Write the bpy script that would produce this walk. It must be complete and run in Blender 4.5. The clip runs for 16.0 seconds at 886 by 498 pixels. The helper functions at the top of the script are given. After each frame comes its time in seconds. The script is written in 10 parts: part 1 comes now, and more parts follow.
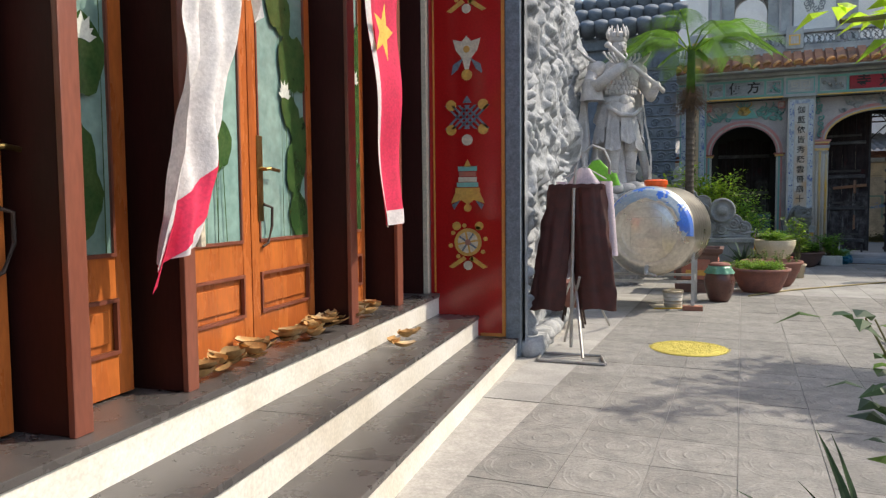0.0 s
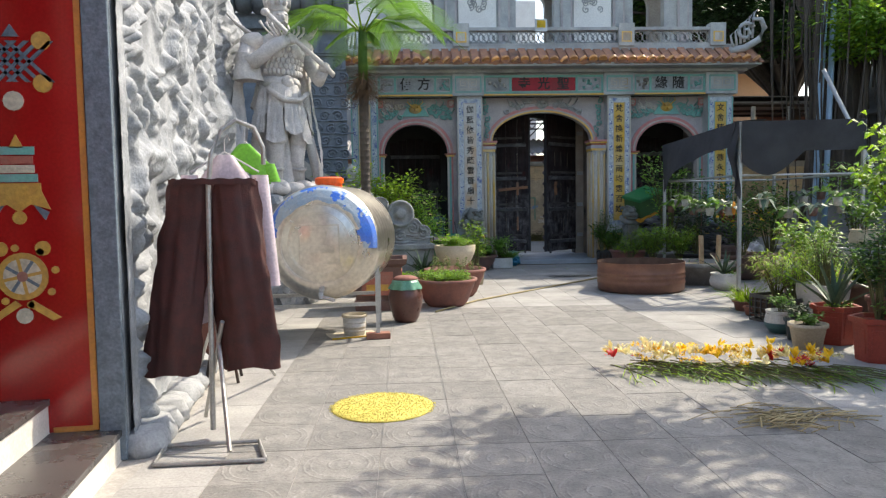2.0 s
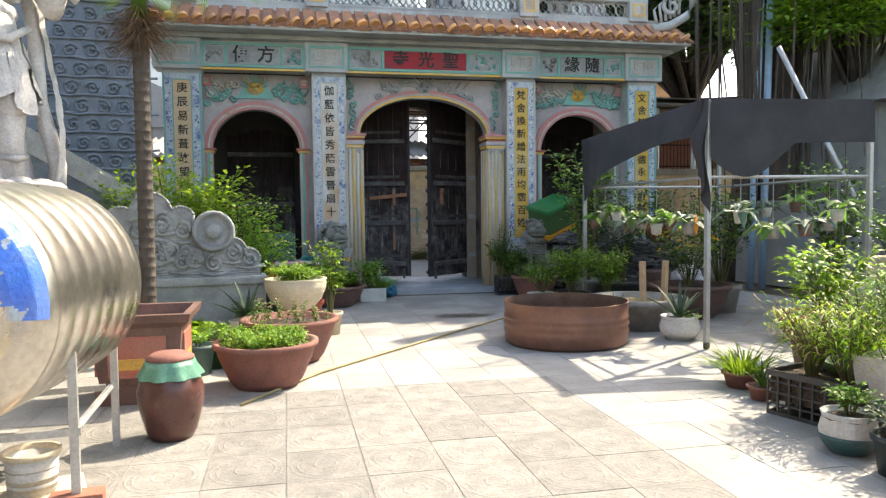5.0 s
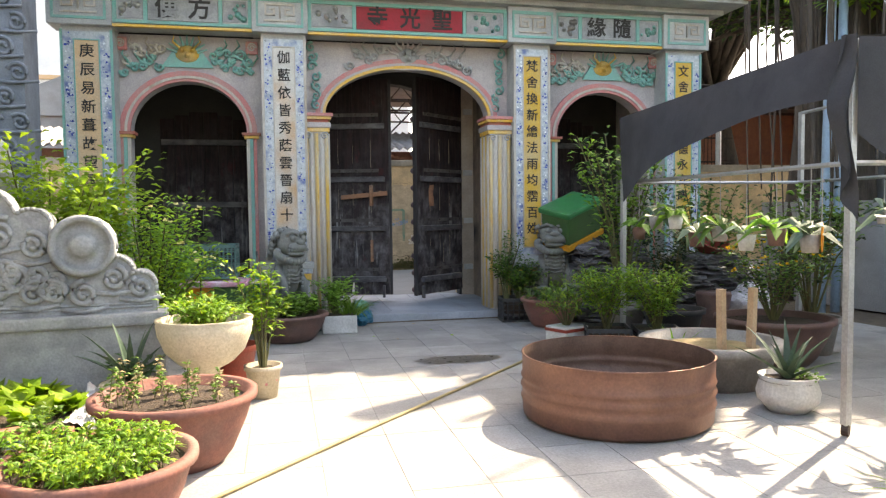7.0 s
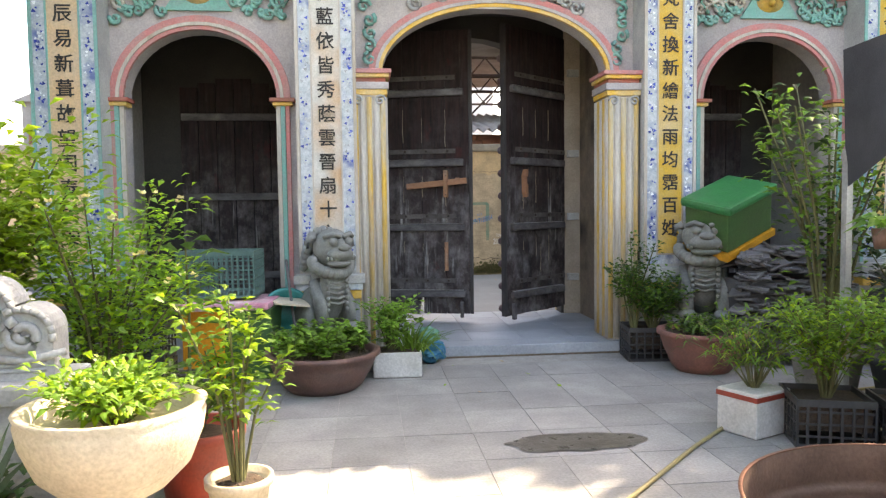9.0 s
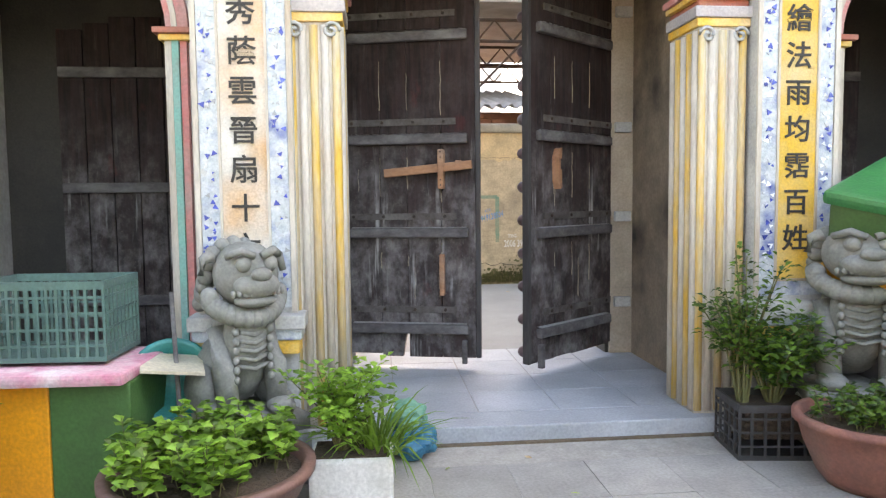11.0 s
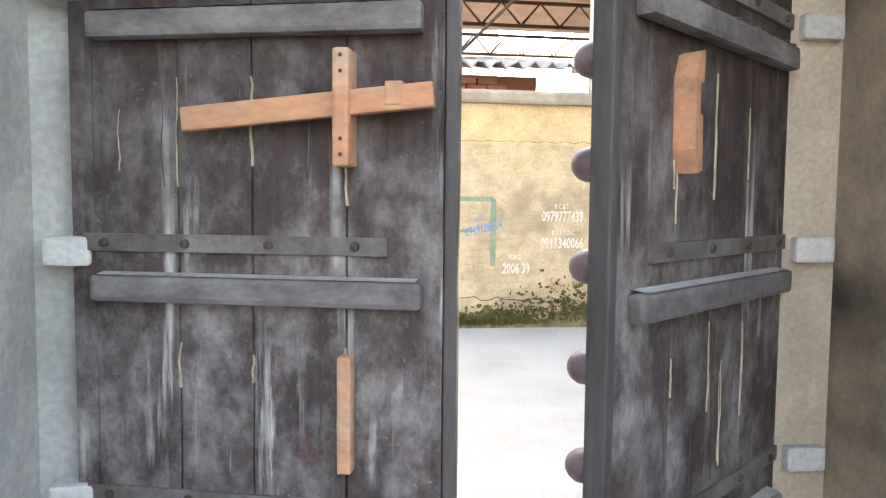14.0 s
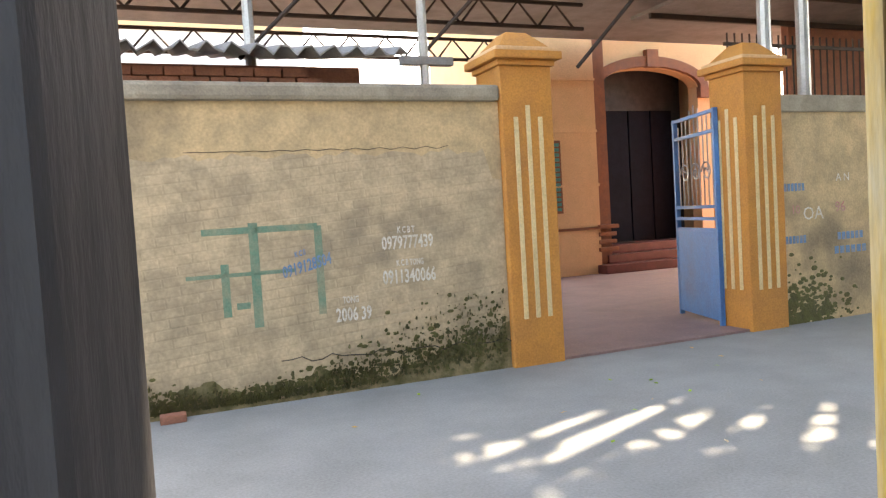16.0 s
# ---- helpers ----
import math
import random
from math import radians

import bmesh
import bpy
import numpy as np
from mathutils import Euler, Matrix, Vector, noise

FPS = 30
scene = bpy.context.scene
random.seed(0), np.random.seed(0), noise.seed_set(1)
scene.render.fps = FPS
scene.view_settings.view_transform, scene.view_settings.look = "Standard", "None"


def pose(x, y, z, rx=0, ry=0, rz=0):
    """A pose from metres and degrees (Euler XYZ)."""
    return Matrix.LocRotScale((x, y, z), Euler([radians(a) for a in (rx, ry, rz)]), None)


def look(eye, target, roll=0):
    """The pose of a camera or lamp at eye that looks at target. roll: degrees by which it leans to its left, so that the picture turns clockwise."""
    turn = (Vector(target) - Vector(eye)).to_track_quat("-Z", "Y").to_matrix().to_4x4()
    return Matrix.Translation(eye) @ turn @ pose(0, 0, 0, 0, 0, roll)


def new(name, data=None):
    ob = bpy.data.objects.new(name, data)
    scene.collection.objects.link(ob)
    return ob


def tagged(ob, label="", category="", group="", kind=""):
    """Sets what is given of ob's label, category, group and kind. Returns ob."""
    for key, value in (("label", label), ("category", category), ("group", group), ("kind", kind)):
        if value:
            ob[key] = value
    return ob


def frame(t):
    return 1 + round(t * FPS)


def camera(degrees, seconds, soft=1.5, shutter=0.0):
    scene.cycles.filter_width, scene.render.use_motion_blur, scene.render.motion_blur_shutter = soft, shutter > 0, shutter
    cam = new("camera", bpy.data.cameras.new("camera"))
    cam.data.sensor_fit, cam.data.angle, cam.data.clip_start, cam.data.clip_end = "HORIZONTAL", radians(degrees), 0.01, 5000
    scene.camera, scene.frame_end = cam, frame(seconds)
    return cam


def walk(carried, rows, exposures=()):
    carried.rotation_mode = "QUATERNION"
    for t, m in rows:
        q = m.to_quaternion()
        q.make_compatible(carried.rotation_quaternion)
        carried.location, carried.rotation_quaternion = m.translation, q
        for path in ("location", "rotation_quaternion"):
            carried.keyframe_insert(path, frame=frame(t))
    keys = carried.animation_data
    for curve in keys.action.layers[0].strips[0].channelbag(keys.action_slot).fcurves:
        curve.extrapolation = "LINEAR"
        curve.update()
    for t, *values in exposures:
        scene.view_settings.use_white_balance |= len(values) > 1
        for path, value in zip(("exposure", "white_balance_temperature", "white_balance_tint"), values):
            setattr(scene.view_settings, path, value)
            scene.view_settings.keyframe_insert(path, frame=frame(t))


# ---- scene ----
cam = camera(63.3, 16.0, soft=1.3)
METRES, EYE, TILT, LEAN, TURN = 19.0, 1.38, 0.0, 0.0, 16.4
ROWS = [
    (0.0, 0.0, 0.0, 0.0, -0.04, -3.7, 0.55),
    (0.5, 0.0018, 0.028, 0.0011, -8.71, -3.26, 0.31),
    (1.0, 0.0095, 0.0567, 0.0011, -15.52, -3.2, 0.43),
    (1.5, 0.0181, 0.0838, 0.0007, -20.74, -3.37, 0.67),
    (2.0, 0.0313, 0.1113, 0.0001, -25.67, -3.79, 0.88),
    (2.5, 0.045, 0.1373, -0.0002, -30.04, -3.83, 0.85),
    (3.0, 0.0639, 0.1639, 0.0001, -33.49, -3.5, 0.68),
    (3.5, 0.0826, 0.1904, -0.0, -35.15, -3.16, 0.61),
    (4.0, 0.1007, 0.217, -0.0, -34.49, -3.0, 0.32),
    (6.5, 0.2005, 0.3568, 0.0015, -35.62, -3.12, 1.05),
    (7.0, 0.2206, 0.3843, 0.0019, -35.38, -3.04, 0.59),
    (7.5, 0.2396, 0.4118, 0.001, -32.39, -3.1, 0.49),
    (8.0, 0.257, 0.4399, 0.001, -30.54, -3.3, 0.55),
    (8.5, 0.2748, 0.4694, 0.0007, -29.15, -3.27, 0.79),
    (11.0, 0.3595, 0.613, 0.0024, -28.38, -4.0, 0.62),
    (11.5, 0.3784, 0.6407, 0.0025, -28.7, -3.57, 0.58),
    (12.0, 0.3958, 0.6682, 0.0019, -28.27, -3.03, 0.56),
    (12.5, 0.4146, 0.6953, 0.0021, -29.42, -2.85, 0.27),
    (13.0, 0.4305, 0.7221, 0.0019, -30.2, -3.22, -0.57),
    (13.5, 0.4467, 0.748, 0.0016, -29.95, -3.53, -0.42),
    (14.0, 0.4603, 0.7749, 0.0017, -29.05, -3.76, -0.57),
    (14.5, 0.4739, 0.8001, 0.0029, -30.76, -4.57, -0.17),
    (15.0, 0.485, 0.822, 0.0048, -34.77, -4.33, 0.34),
    (15.5, 0.4964, 0.8391, 0.005, -40.15, -3.98, 1.89),
    (16.0, 0.5081, 0.8526, 0.0053, -43.46, -2.79, 3.43),
]
EXPOSURES = [(0.0, 0.97, 7000, 10), (1.5, 1.35, 7000, 10), (3.0, 1.5, 7200, 9), (4.2, 1.85, 7400, 9), (6.5, 2.52, 8300, 13), (8.5, 2.85, 8800, 15), (11.0, 3.72, 9500, 16), (12.3, 3.58, 9800, 16), (13.0, 4.0, 9800, 16), (13.5, 4.55, 9800, 16), (14.2, 4.68, 9400, 14), (15.0, 4.35, 9000, 12), (16.0, 3.55, 8700, 13)]
walk(cam, [(t, pose(0, 0, EYE, TILT, LEAN, TURN) @ pose(METRES * x, METRES * y, METRES * z, 90 + pitch, roll, yaw)) for t, x, y, z, yaw, pitch, roll in ROWS], EXPOSURES)

# ---- sky and sun ----
SUN_DIR = Vector((0.85, 0.42, 1.0)).normalized()
world = bpy.data.worlds.new("sky_world")
scene.world = world
world.use_nodes = True
wn = world.node_tree
sky = wn.nodes.new("ShaderNodeTexSky")
sky.sky_type = "NISHITA"
sky.sun_disc = False
sky.sun_elevation = math.asin(SUN_DIR.z)
sky.sun_rotation = math.atan2(SUN_DIR.x, SUN_DIR.y)
sky.dust_density = 2.0
wn.nodes["Background"].inputs["Strength"].default_value = 0.15
wn.links.new(sky.outputs[0], wn.nodes["Background"].inputs["Color"])
sun = new("sun", bpy.data.lights.new("sun", "SUN"))
sun.data.energy = 2.35
sun.data.angle = radians(0.6)
sun.data.color = (1.0, 0.94, 0.84)
sun.matrix_world = look((10, 10, 30), Vector((10, 10, 30)) - SUN_DIR)


# ---- materials ----
def mat(name, c1, c2=None, c3=None, rough=0.8, metal=0.0, scale=6.0, fine=60.0, bump=0.3, stain=0.35, vary=0.0, stretch=(1, 1, 1), spec=0.5, trans=0.0, sub=0.0):
    """Painted, worn or natural surface: two scales of colour change, grain bump, roughness variation."""
    m = bpy.data.materials.new(name)
    m.use_nodes = True
    t = m.node_tree
    n, l = t.nodes, t.links
    b = n["Principled BSDF"]
    c2 = c2 or tuple(v * 0.72 for v in c1)
    c3 = c3 or tuple(v * 0.45 for v in c1)
    geo = n.new("ShaderNodeNewGeometry")
    mp = n.new("ShaderNodeMapping")
    mp.inputs["Scale"].default_value = stretch
    l.new(geo.outputs["Position"], mp.inputs["Vector"])
    big = n.new("ShaderNodeTexNoise")
    big.inputs["Scale"].default_value, big.inputs["Detail"].default_value, big.inputs["Roughness"].default_value = scale, 7, 0.62
    small = n.new("ShaderNodeTexNoise")
    small.inputs["Scale"].default_value, small.inputs["Detail"].default_value = fine, 4
    low = n.new("ShaderNodeTexNoise")
    low.inputs["Scale"].default_value, low.inputs["Detail"].default_value = scale * 0.27, 5
    for q in (big, small, low):
        l.new(mp.outputs[0], q.inputs["Vector"])
    r1 = n.new("ShaderNodeValToRGB")
    r1.color_ramp.elements[0].position, r1.color_ramp.elements[1].position = 0.36, 0.62
    r1.color_ramp.elements[0].color, r1.color_ramp.elements[1].color = (*c2, 1), (*c1, 1)
    l.new(big.outputs[0], r1.inputs[0])
    r2 = n.new("ShaderNodeValToRGB")
    r2.color_ramp.elements[0].position, r2.color_ramp.elements[1].position = 0.52, 0.72
    r2.color_ramp.elements[0].color, r2.color_ramp.elements[1].color = (0, 0, 0, 1), (stain, stain, stain, 1)
    l.new(low.outputs[0], r2.inputs[0])
    mx = n.new("ShaderNodeMixRGB")
    l.new(r2.outputs[0], mx.inputs[0])
    l.new(r1.outputs[0], mx.inputs[1])
    mx.inputs[2].default_value = (*c3, 1)
    hsv = n.new("ShaderNodeHueSaturation")
    l.new(mx.outputs[0], hsv.inputs["Color"])
    gr = n.new("ShaderNodeMapRange")
    gr.inputs[1].default_value, gr.inputs[2].default_value, gr.inputs[3].default_value, gr.inputs[4].default_value = 0.3, 0.7, 0.86, 1.12
    l.new(small.outputs[0], gr.inputs[0])
    if vary:
        oi = n.new("ShaderNodeObjectInfo")
        vr = n.new("ShaderNodeMapRange")
        vr.inputs[3].default_value, vr.inputs[4].default_value = 1 - vary, 1 + vary
        l.new(oi.outputs["Random"], vr.inputs[0])
        isl = n.new("ShaderNodeMapRange")
        isl.inputs[3].default_value, isl.inputs[4].default_value = 1 - vary, 1 + vary
        l.new(geo.outputs["Random Per Island"], isl.inputs[0])
        m1, m2 = n.new("ShaderNodeMath"), n.new("ShaderNodeMath")
        m1.operation = m2.operation = "MULTIPLY"
        l.new(gr.outputs[0], m1.inputs[0])
        l.new(vr.outputs[0], m1.inputs[1])
        l.new(m1.outputs[0], m2.inputs[0])
        l.new(isl.outputs[0], m2.inputs[1])
        l.new(m2.outputs[0], hsv.inputs["Value"])
    else:
        l.new(gr.outputs[0], hsv.inputs["Value"])
    l.new(hsv.outputs[0], b.inputs["Base Color"])
    rr = n.new("ShaderNodeMapRange")
    rr.inputs[3].default_value, rr.inputs[4].default_value = max(rough - 0.12, 0.03), min(rough + 0.12, 1.0)
    l.new(big.outputs[0], rr.inputs[0])
    l.new(rr.outputs[0], b.inputs["Roughness"])
    b.inputs["Metallic"].default_value = metal
    b.inputs["Specular IOR Level"].default_value = spec
    if bump:
        bp = n.new("ShaderNodeBump")
        bp.inputs["Strength"].default_value, bp.inputs["Distance"].default_value = bump, 0.02
        ad = n.new("ShaderNodeMath")
        ad.operation = "MULTIPLY_ADD"
        ad.inputs[1].default_value = 0.35
        l.new(small.outputs[0], ad.inputs[0])
        l.new(big.outputs[0], ad.inputs[2])
        l.new(ad.outputs[0], bp.inputs["Height"])
        l.new(bp.outputs[0], b.inputs["Normal"])
    if trans:
        tr = n.new("ShaderNodeBsdfTranslucent")
        l.new(hsv.outputs[0], tr.inputs[0])
        ms = n.new("ShaderNodeMixShader")
        ms.inputs[0].default_value = trans
        l.new(b.outputs[0], ms.inputs[1])
        l.new(tr.outputs[0], ms.inputs[2])
        l.new(ms.outputs[0], n["Material Output"].inputs[0])
    return m


PLASTER = mat("weathered_plaster", (0.46, 0.47, 0.45), (0.33, 0.34, 0.34), (0.17, 0.17, 0.17), scale=3.2, stain=0.55)
PLASTER_PINK = mat("rose_grey_plaster", (0.47, 0.43, 0.41), (0.36, 0.33, 0.33), (0.2, 0.19, 0.19), scale=3, stain=0.5)
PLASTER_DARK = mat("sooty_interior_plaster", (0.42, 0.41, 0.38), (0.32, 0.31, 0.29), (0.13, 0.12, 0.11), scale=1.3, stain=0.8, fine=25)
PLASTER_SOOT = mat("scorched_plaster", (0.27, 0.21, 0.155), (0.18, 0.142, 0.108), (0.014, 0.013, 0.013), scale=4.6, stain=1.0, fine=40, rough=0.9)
PLASTER_TAN = mat("tan_grey_jamb_plaster", (0.4, 0.34, 0.27), (0.3, 0.255, 0.2), (0.16, 0.135, 0.11), scale=3, stain=0.6)
# Near-black colour that carries the shade inside the gate passage.
PASSAGE_SHADE = mat("passage_shade_black", (0.05, 0.046, 0.042), (0.03, 0.028, 0.026), (0.08, 0.075, 0.07), scale=2.0, stain=0.5)
PLASTER_JAMB = mat("damp_grey_jamb_plaster", (0.38, 0.385, 0.375), (0.26, 0.265, 0.26), (0.16, 0.165, 0.165), scale=2.6, stain=0.7, fine=40)
TEAL = mat("teal_paint", (0.16, 0.42, 0.36), (0.2, 0.38, 0.34), (0.22, 0.25, 0.23), scale=9, stain=0.5)
OCHRE = mat("ochre_paint", (0.74, 0.42, 0.06), (0.7, 0.48, 0.17), (0.55, 0.5, 0.4), scale=7, stain=0.5)
YELLOW_STRIPE = mat("yellow_limewash", (0.6, 0.36, 0.06), (0.5, 0.43, 0.3), (0.36, 0.31, 0.26), scale=11, stain=0.85, stretch=(1, 1, 0.16), fine=90)
WHITE_STRIPE = mat("white_limewash", (0.52, 0.49, 0.43), (0.42, 0.37, 0.31), (0.3, 0.2, 0.1), scale=9, stain=0.75, stretch=(1, 1, 0.2), fine=90)
PINK = mat("faded_pink_paint", (0.55, 0.2, 0.19), (0.48, 0.25, 0.23), (0.36, 0.3, 0.28), scale=8, stain=0.5)
RUSTRED = mat("brick_red_paint", (0.42, 0.11, 0.075), (0.36, 0.14, 0.1), (0.25, 0.18, 0.15), scale=8, stain=0.4)
SIGN_RED = mat("crimson_signboard", (0.4, 0.03, 0.045), (0.3, 0.03, 0.04), (0.18, 0.05, 0.05), scale=6, stain=0.4)
COUPLET_WHITE = mat("chalky_couplet_panel", (0.62, 0.6, 0.55), (0.5, 0.48, 0.43), (0.55, 0.27, 0.07), scale=5.5, stain=0.9, fine=80)
COUPLET_YELLOW = mat("yellow_couplet_panel", (0.64, 0.38, 0.05), (0.58, 0.4, 0.13), (0.56, 0.5, 0.38), scale=5, stain=0.8, fine=80)
COUPLET_ORANGE = mat("peach_couplet_panel", (0.68, 0.46, 0.26), (0.6, 0.45, 0.3), (0.5, 0.42, 0.34), scale=4, stain=0.6)
INK = mat("black_ink", (0.03, 0.028, 0.026), rough=0.7, bump=0.1)
MOSAIC = mat("porcelain_chip_mosaic", (0.52, 0.56, 0.58), (0.36, 0.42, 0.45), (0.1, 0.15, 0.34), scale=26, fine=90, stain=0.95, rough=0.35)
CHIP_BLUE = mat("cobalt_porcelain", (0.03, 0.05, 0.28), (0.06, 0.1, 0.36), rough=0.2, vary=0.3)
CHIP_WHITE = mat("white_porcelain", (0.66, 0.68, 0.68), (0.5, 0.55, 0.58), rough=0.25, vary=0.3)
CLAY_TILE = mat("old_clay_roof_tile", (0.36, 0.17, 0.09), (0.25, 0.125, 0.085), (0.08, 0.07, 0.06), scale=7, stain=0.8, vary=0.25)
CLAY_CAP = mat("orange_glazed_tile_end", (0.62, 0.3, 0.09), (0.48, 0.22, 0.09), (0.2, 0.14, 0.1), scale=9, stain=0.5, rough=0.5, vary=0.35)
STONE = mat("grey_carved_stone", (0.36, 0.37, 0.37), (0.25, 0.26, 0.27), (0.11, 0.115, 0.12), scale=7, stain=0.6)
STONE_DARK = mat("slate_blue_carved_stone", (0.17, 0.2, 0.24), (0.115, 0.14, 0.17), (0.055, 0.065, 0.08), scale=6, stain=0.5)
STONE_RELIEF = mat("silver_grey_relief_stone", (0.34, 0.355, 0.37), (0.2, 0.215, 0.23), (0.06, 0.066, 0.072), scale=6, stain=0.7, bump=0.6)
STATUE_STONE = mat("pale_marble", (0.6, 0.57, 0.55), (0.46, 0.44, 0.43), (0.27, 0.26, 0.255), scale=7, stain=0.6, rough=0.7, bump=0.6, fine=50)
LION_STONE = mat("mossy_grey_stone", (0.23, 0.235, 0.22), (0.16, 0.165, 0.15), (0.09, 0.1, 0.06), scale=8, stain=0.6)
GRANITE = mat("polished_dark_granite", (0.085, 0.078, 0.075), (0.06, 0.055, 0.053), (0.15, 0.14, 0.13), scale=5, fine=220, stain=0.3, rough=0.28, bump=0.08)
RISER = mat("cream_marble_riser", (0.72, 0.69, 0.63), (0.62, 0.58, 0.5), (0.45, 0.38, 0.28), scale=3, stain=0.5, rough=0.35, bump=0.08)
PAVE = mat("worn_grey_paving", (0.36, 0.35, 0.33), (0.275, 0.268, 0.253), (0.18, 0.175, 0.166), scale=3.0, stain=0.5, vary=0.1, bump=0.35)
PAVE_EMB = mat("embossed_cement_tile", (0.25, 0.24, 0.22), (0.175, 0.17, 0.16), (0.115, 0.11, 0.103), scale=8, stain=0.45, vary=0.12, bump=0.5)
JOINT = mat("dusty_mortar", (0.38, 0.36, 0.33), (0.3, 0.285, 0.26), scale=9)
CONCRETE = mat("street_concrete", (0.255, 0.263, 0.26), (0.208, 0.216, 0.213), (0.16, 0.165, 0.162), scale=2.2, stain=0.4)
EARTH = mat("bare_earth", (0.16, 0.12, 0.08), (0.1, 0.075, 0.05), scale=14, rough=0.95, bump=0.8)
SLAB = mat("blue_grey_floor_slab", (0.38, 0.41, 0.44), (0.3, 0.33, 0.36), (0.15, 0.16, 0.17), scale=2.2, stain=0.6, vary=0.06, rough=0.6)
DOOR_PUTTY = mat("pale_joint_putty", (0.34, 0.29, 0.22), (0.22, 0.18, 0.13), (0.4, 0.36, 0.3), scale=25, stain=0.6, rough=0.95)
DOOR_DUST = mat("thick_pale_dust", (0.34, 0.33, 0.315), (0.26, 0.25, 0.24), (0.4, 0.39, 0.37), scale=22, stain=0.5, rough=1.0, bump=0.5)
STRAP = mat("dusty_iron_strap", (0.11, 0.1, 0.095), (0.07, 0.06, 0.056), (0.2, 0.19, 0.18), scale=18, stain=0.6, rough=0.8, metal=0.2)
STUD = mat("worn_maroon_stud", (0.12, 0.08, 0.085), (0.075, 0.045, 0.05), (0.2, 0.18, 0.18), scale=16, stain=0.6, rough=0.5, bump=0.2)
WOOD_RAIL = mat("dusty_grey_wood", (0.12, 0.112, 0.112), (0.065, 0.058, 0.06), (0.26, 0.255, 0.25), scale=14, stain=0.7, rough=0.85, stretch=(0.5, 1, 1))
WOOD_BAR = mat("bare_tan_wood", (0.4, 0.2, 0.11), (0.27, 0.13, 0.075), (0.36, 0.3, 0.25), scale=9, stain=0.8, stretch=(0.3, 1, 1), vary=0.12, rough=0.85, bump=0.4)
WOOD_DOOR = mat("varnished_orange_wood", (0.47, 0.135, 0.03), (0.33, 0.085, 0.022), (0.2, 0.05, 0.017), scale=5, stain=0.45, stretch=(1, 1, 0.22), rough=0.28, bump=0.06, vary=0.07)
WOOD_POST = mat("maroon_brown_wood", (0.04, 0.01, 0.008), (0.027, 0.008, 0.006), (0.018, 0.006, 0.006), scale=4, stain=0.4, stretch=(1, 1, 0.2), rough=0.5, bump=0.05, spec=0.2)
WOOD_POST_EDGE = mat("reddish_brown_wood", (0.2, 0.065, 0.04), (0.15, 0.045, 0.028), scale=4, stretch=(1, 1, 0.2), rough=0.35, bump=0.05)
# Near black: the darkness of unlit rooms put into hall walls and windows.
DARK = mat("unlit_room_black", (0.05, 0.045, 0.04), rough=0.9)
BRASS = mat("tarnished_brass", (0.4, 0.29, 0.11), (0.26, 0.18, 0.07), rough=0.35, metal=1.0, bump=0.1)
IRON = mat("rusty_iron", (0.055, 0.046, 0.042), (0.08, 0.05, 0.036), rough=0.7, metal=0.5)
STEEL = mat("brushed_stainless_steel", (0.72, 0.68, 0.61), (0.6, 0.56, 0.5), (0.48, 0.42, 0.36), scale=2.2, stain=0.5, rough=0.3, metal=1.0, bump=0.03, fine=25)
ALU = mat("dull_aluminium", (0.46, 0.45, 0.43), (0.36, 0.35, 0.33), rough=0.45, metal=0.7, bump=0.05)
GALV = mat("galvanised_pipe", (0.5, 0.5, 0.49), (0.4, 0.4, 0.39), rough=0.45, metal=0.6, bump=0.05)
PAINT_BLUE = mat("flaking_blue_film", (0.018, 0.12, 0.56), (0.03, 0.17, 0.6), (0.4, 0.42, 0.45), scale=9, stain=0.3, rough=0.45)
PAINT_SKY = mat("worn_pale_blue_film", (0.26, 0.36, 0.46), (0.36, 0.4, 0.44), (0.5, 0.47, 0.42), scale=9, stain=0.7, rough=0.4)
RED_LACQUER = mat("glossy_red_lacquer", (0.38, 0.012, 0.012), (0.32, 0.01, 0.01), (0.26, 0.012, 0.012), scale=2, rough=0.14, bump=0.02)
GILT = mat("gilded_orange_trim", (0.6, 0.24, 0.04), (0.5, 0.2, 0.05), rough=0.35, bump=0.05)
GOLD = mat("golden_paint", (0.62, 0.36, 0.07), (0.5, 0.27, 0.06), (0.3, 0.2, 0.1), scale=14, rough=0.4)
GREY_PAINT = mat("muted_grey_blue_paint", (0.16, 0.2, 0.24), (0.1, 0.13, 0.16), scale=15, rough=0.4)
CREAM_PAINT = mat("cream_paint", (0.62, 0.55, 0.42), (0.5, 0.44, 0.34), scale=15, rough=0.4)
FLAG_RED = mat("red_flag_cloth", (0.74, 0.028, 0.1), (0.64, 0.024, 0.08), rough=0.75, bump=0.15, trans=0.25)
FLAG_WHITE = mat("white_flag_cloth", (0.72, 0.69, 0.68), (0.6, 0.57, 0.57), rough=0.8, bump=0.3, scale=9, trans=0.2)
FLAG_STAR = mat("yellow_flag_star", (0.8, 0.55, 0.1), rough=0.75, trans=0.2)
TROUSERS = mat("dark_brown_cotton", (0.075, 0.02, 0.016), (0.045, 0.013, 0.011), rough=0.75, scale=10, fine=150, bump=0.3)
SHIRT = mat("pale_lilac_cotton", (0.7, 0.6, 0.64), (0.6, 0.5, 0.55), rough=0.85, trans=0.2)
SHIRT_GREEN = mat("lime_green_cotton", (0.2, 0.55, 0.05), (0.16, 0.42, 0.05), rough=0.85, trans=0.2)
TERRACOTTA = mat("terracotta", (0.26, 0.105, 0.078), (0.185, 0.08, 0.065), (0.2, 0.15, 0.12), scale=7, stain=0.5, vary=0.12)
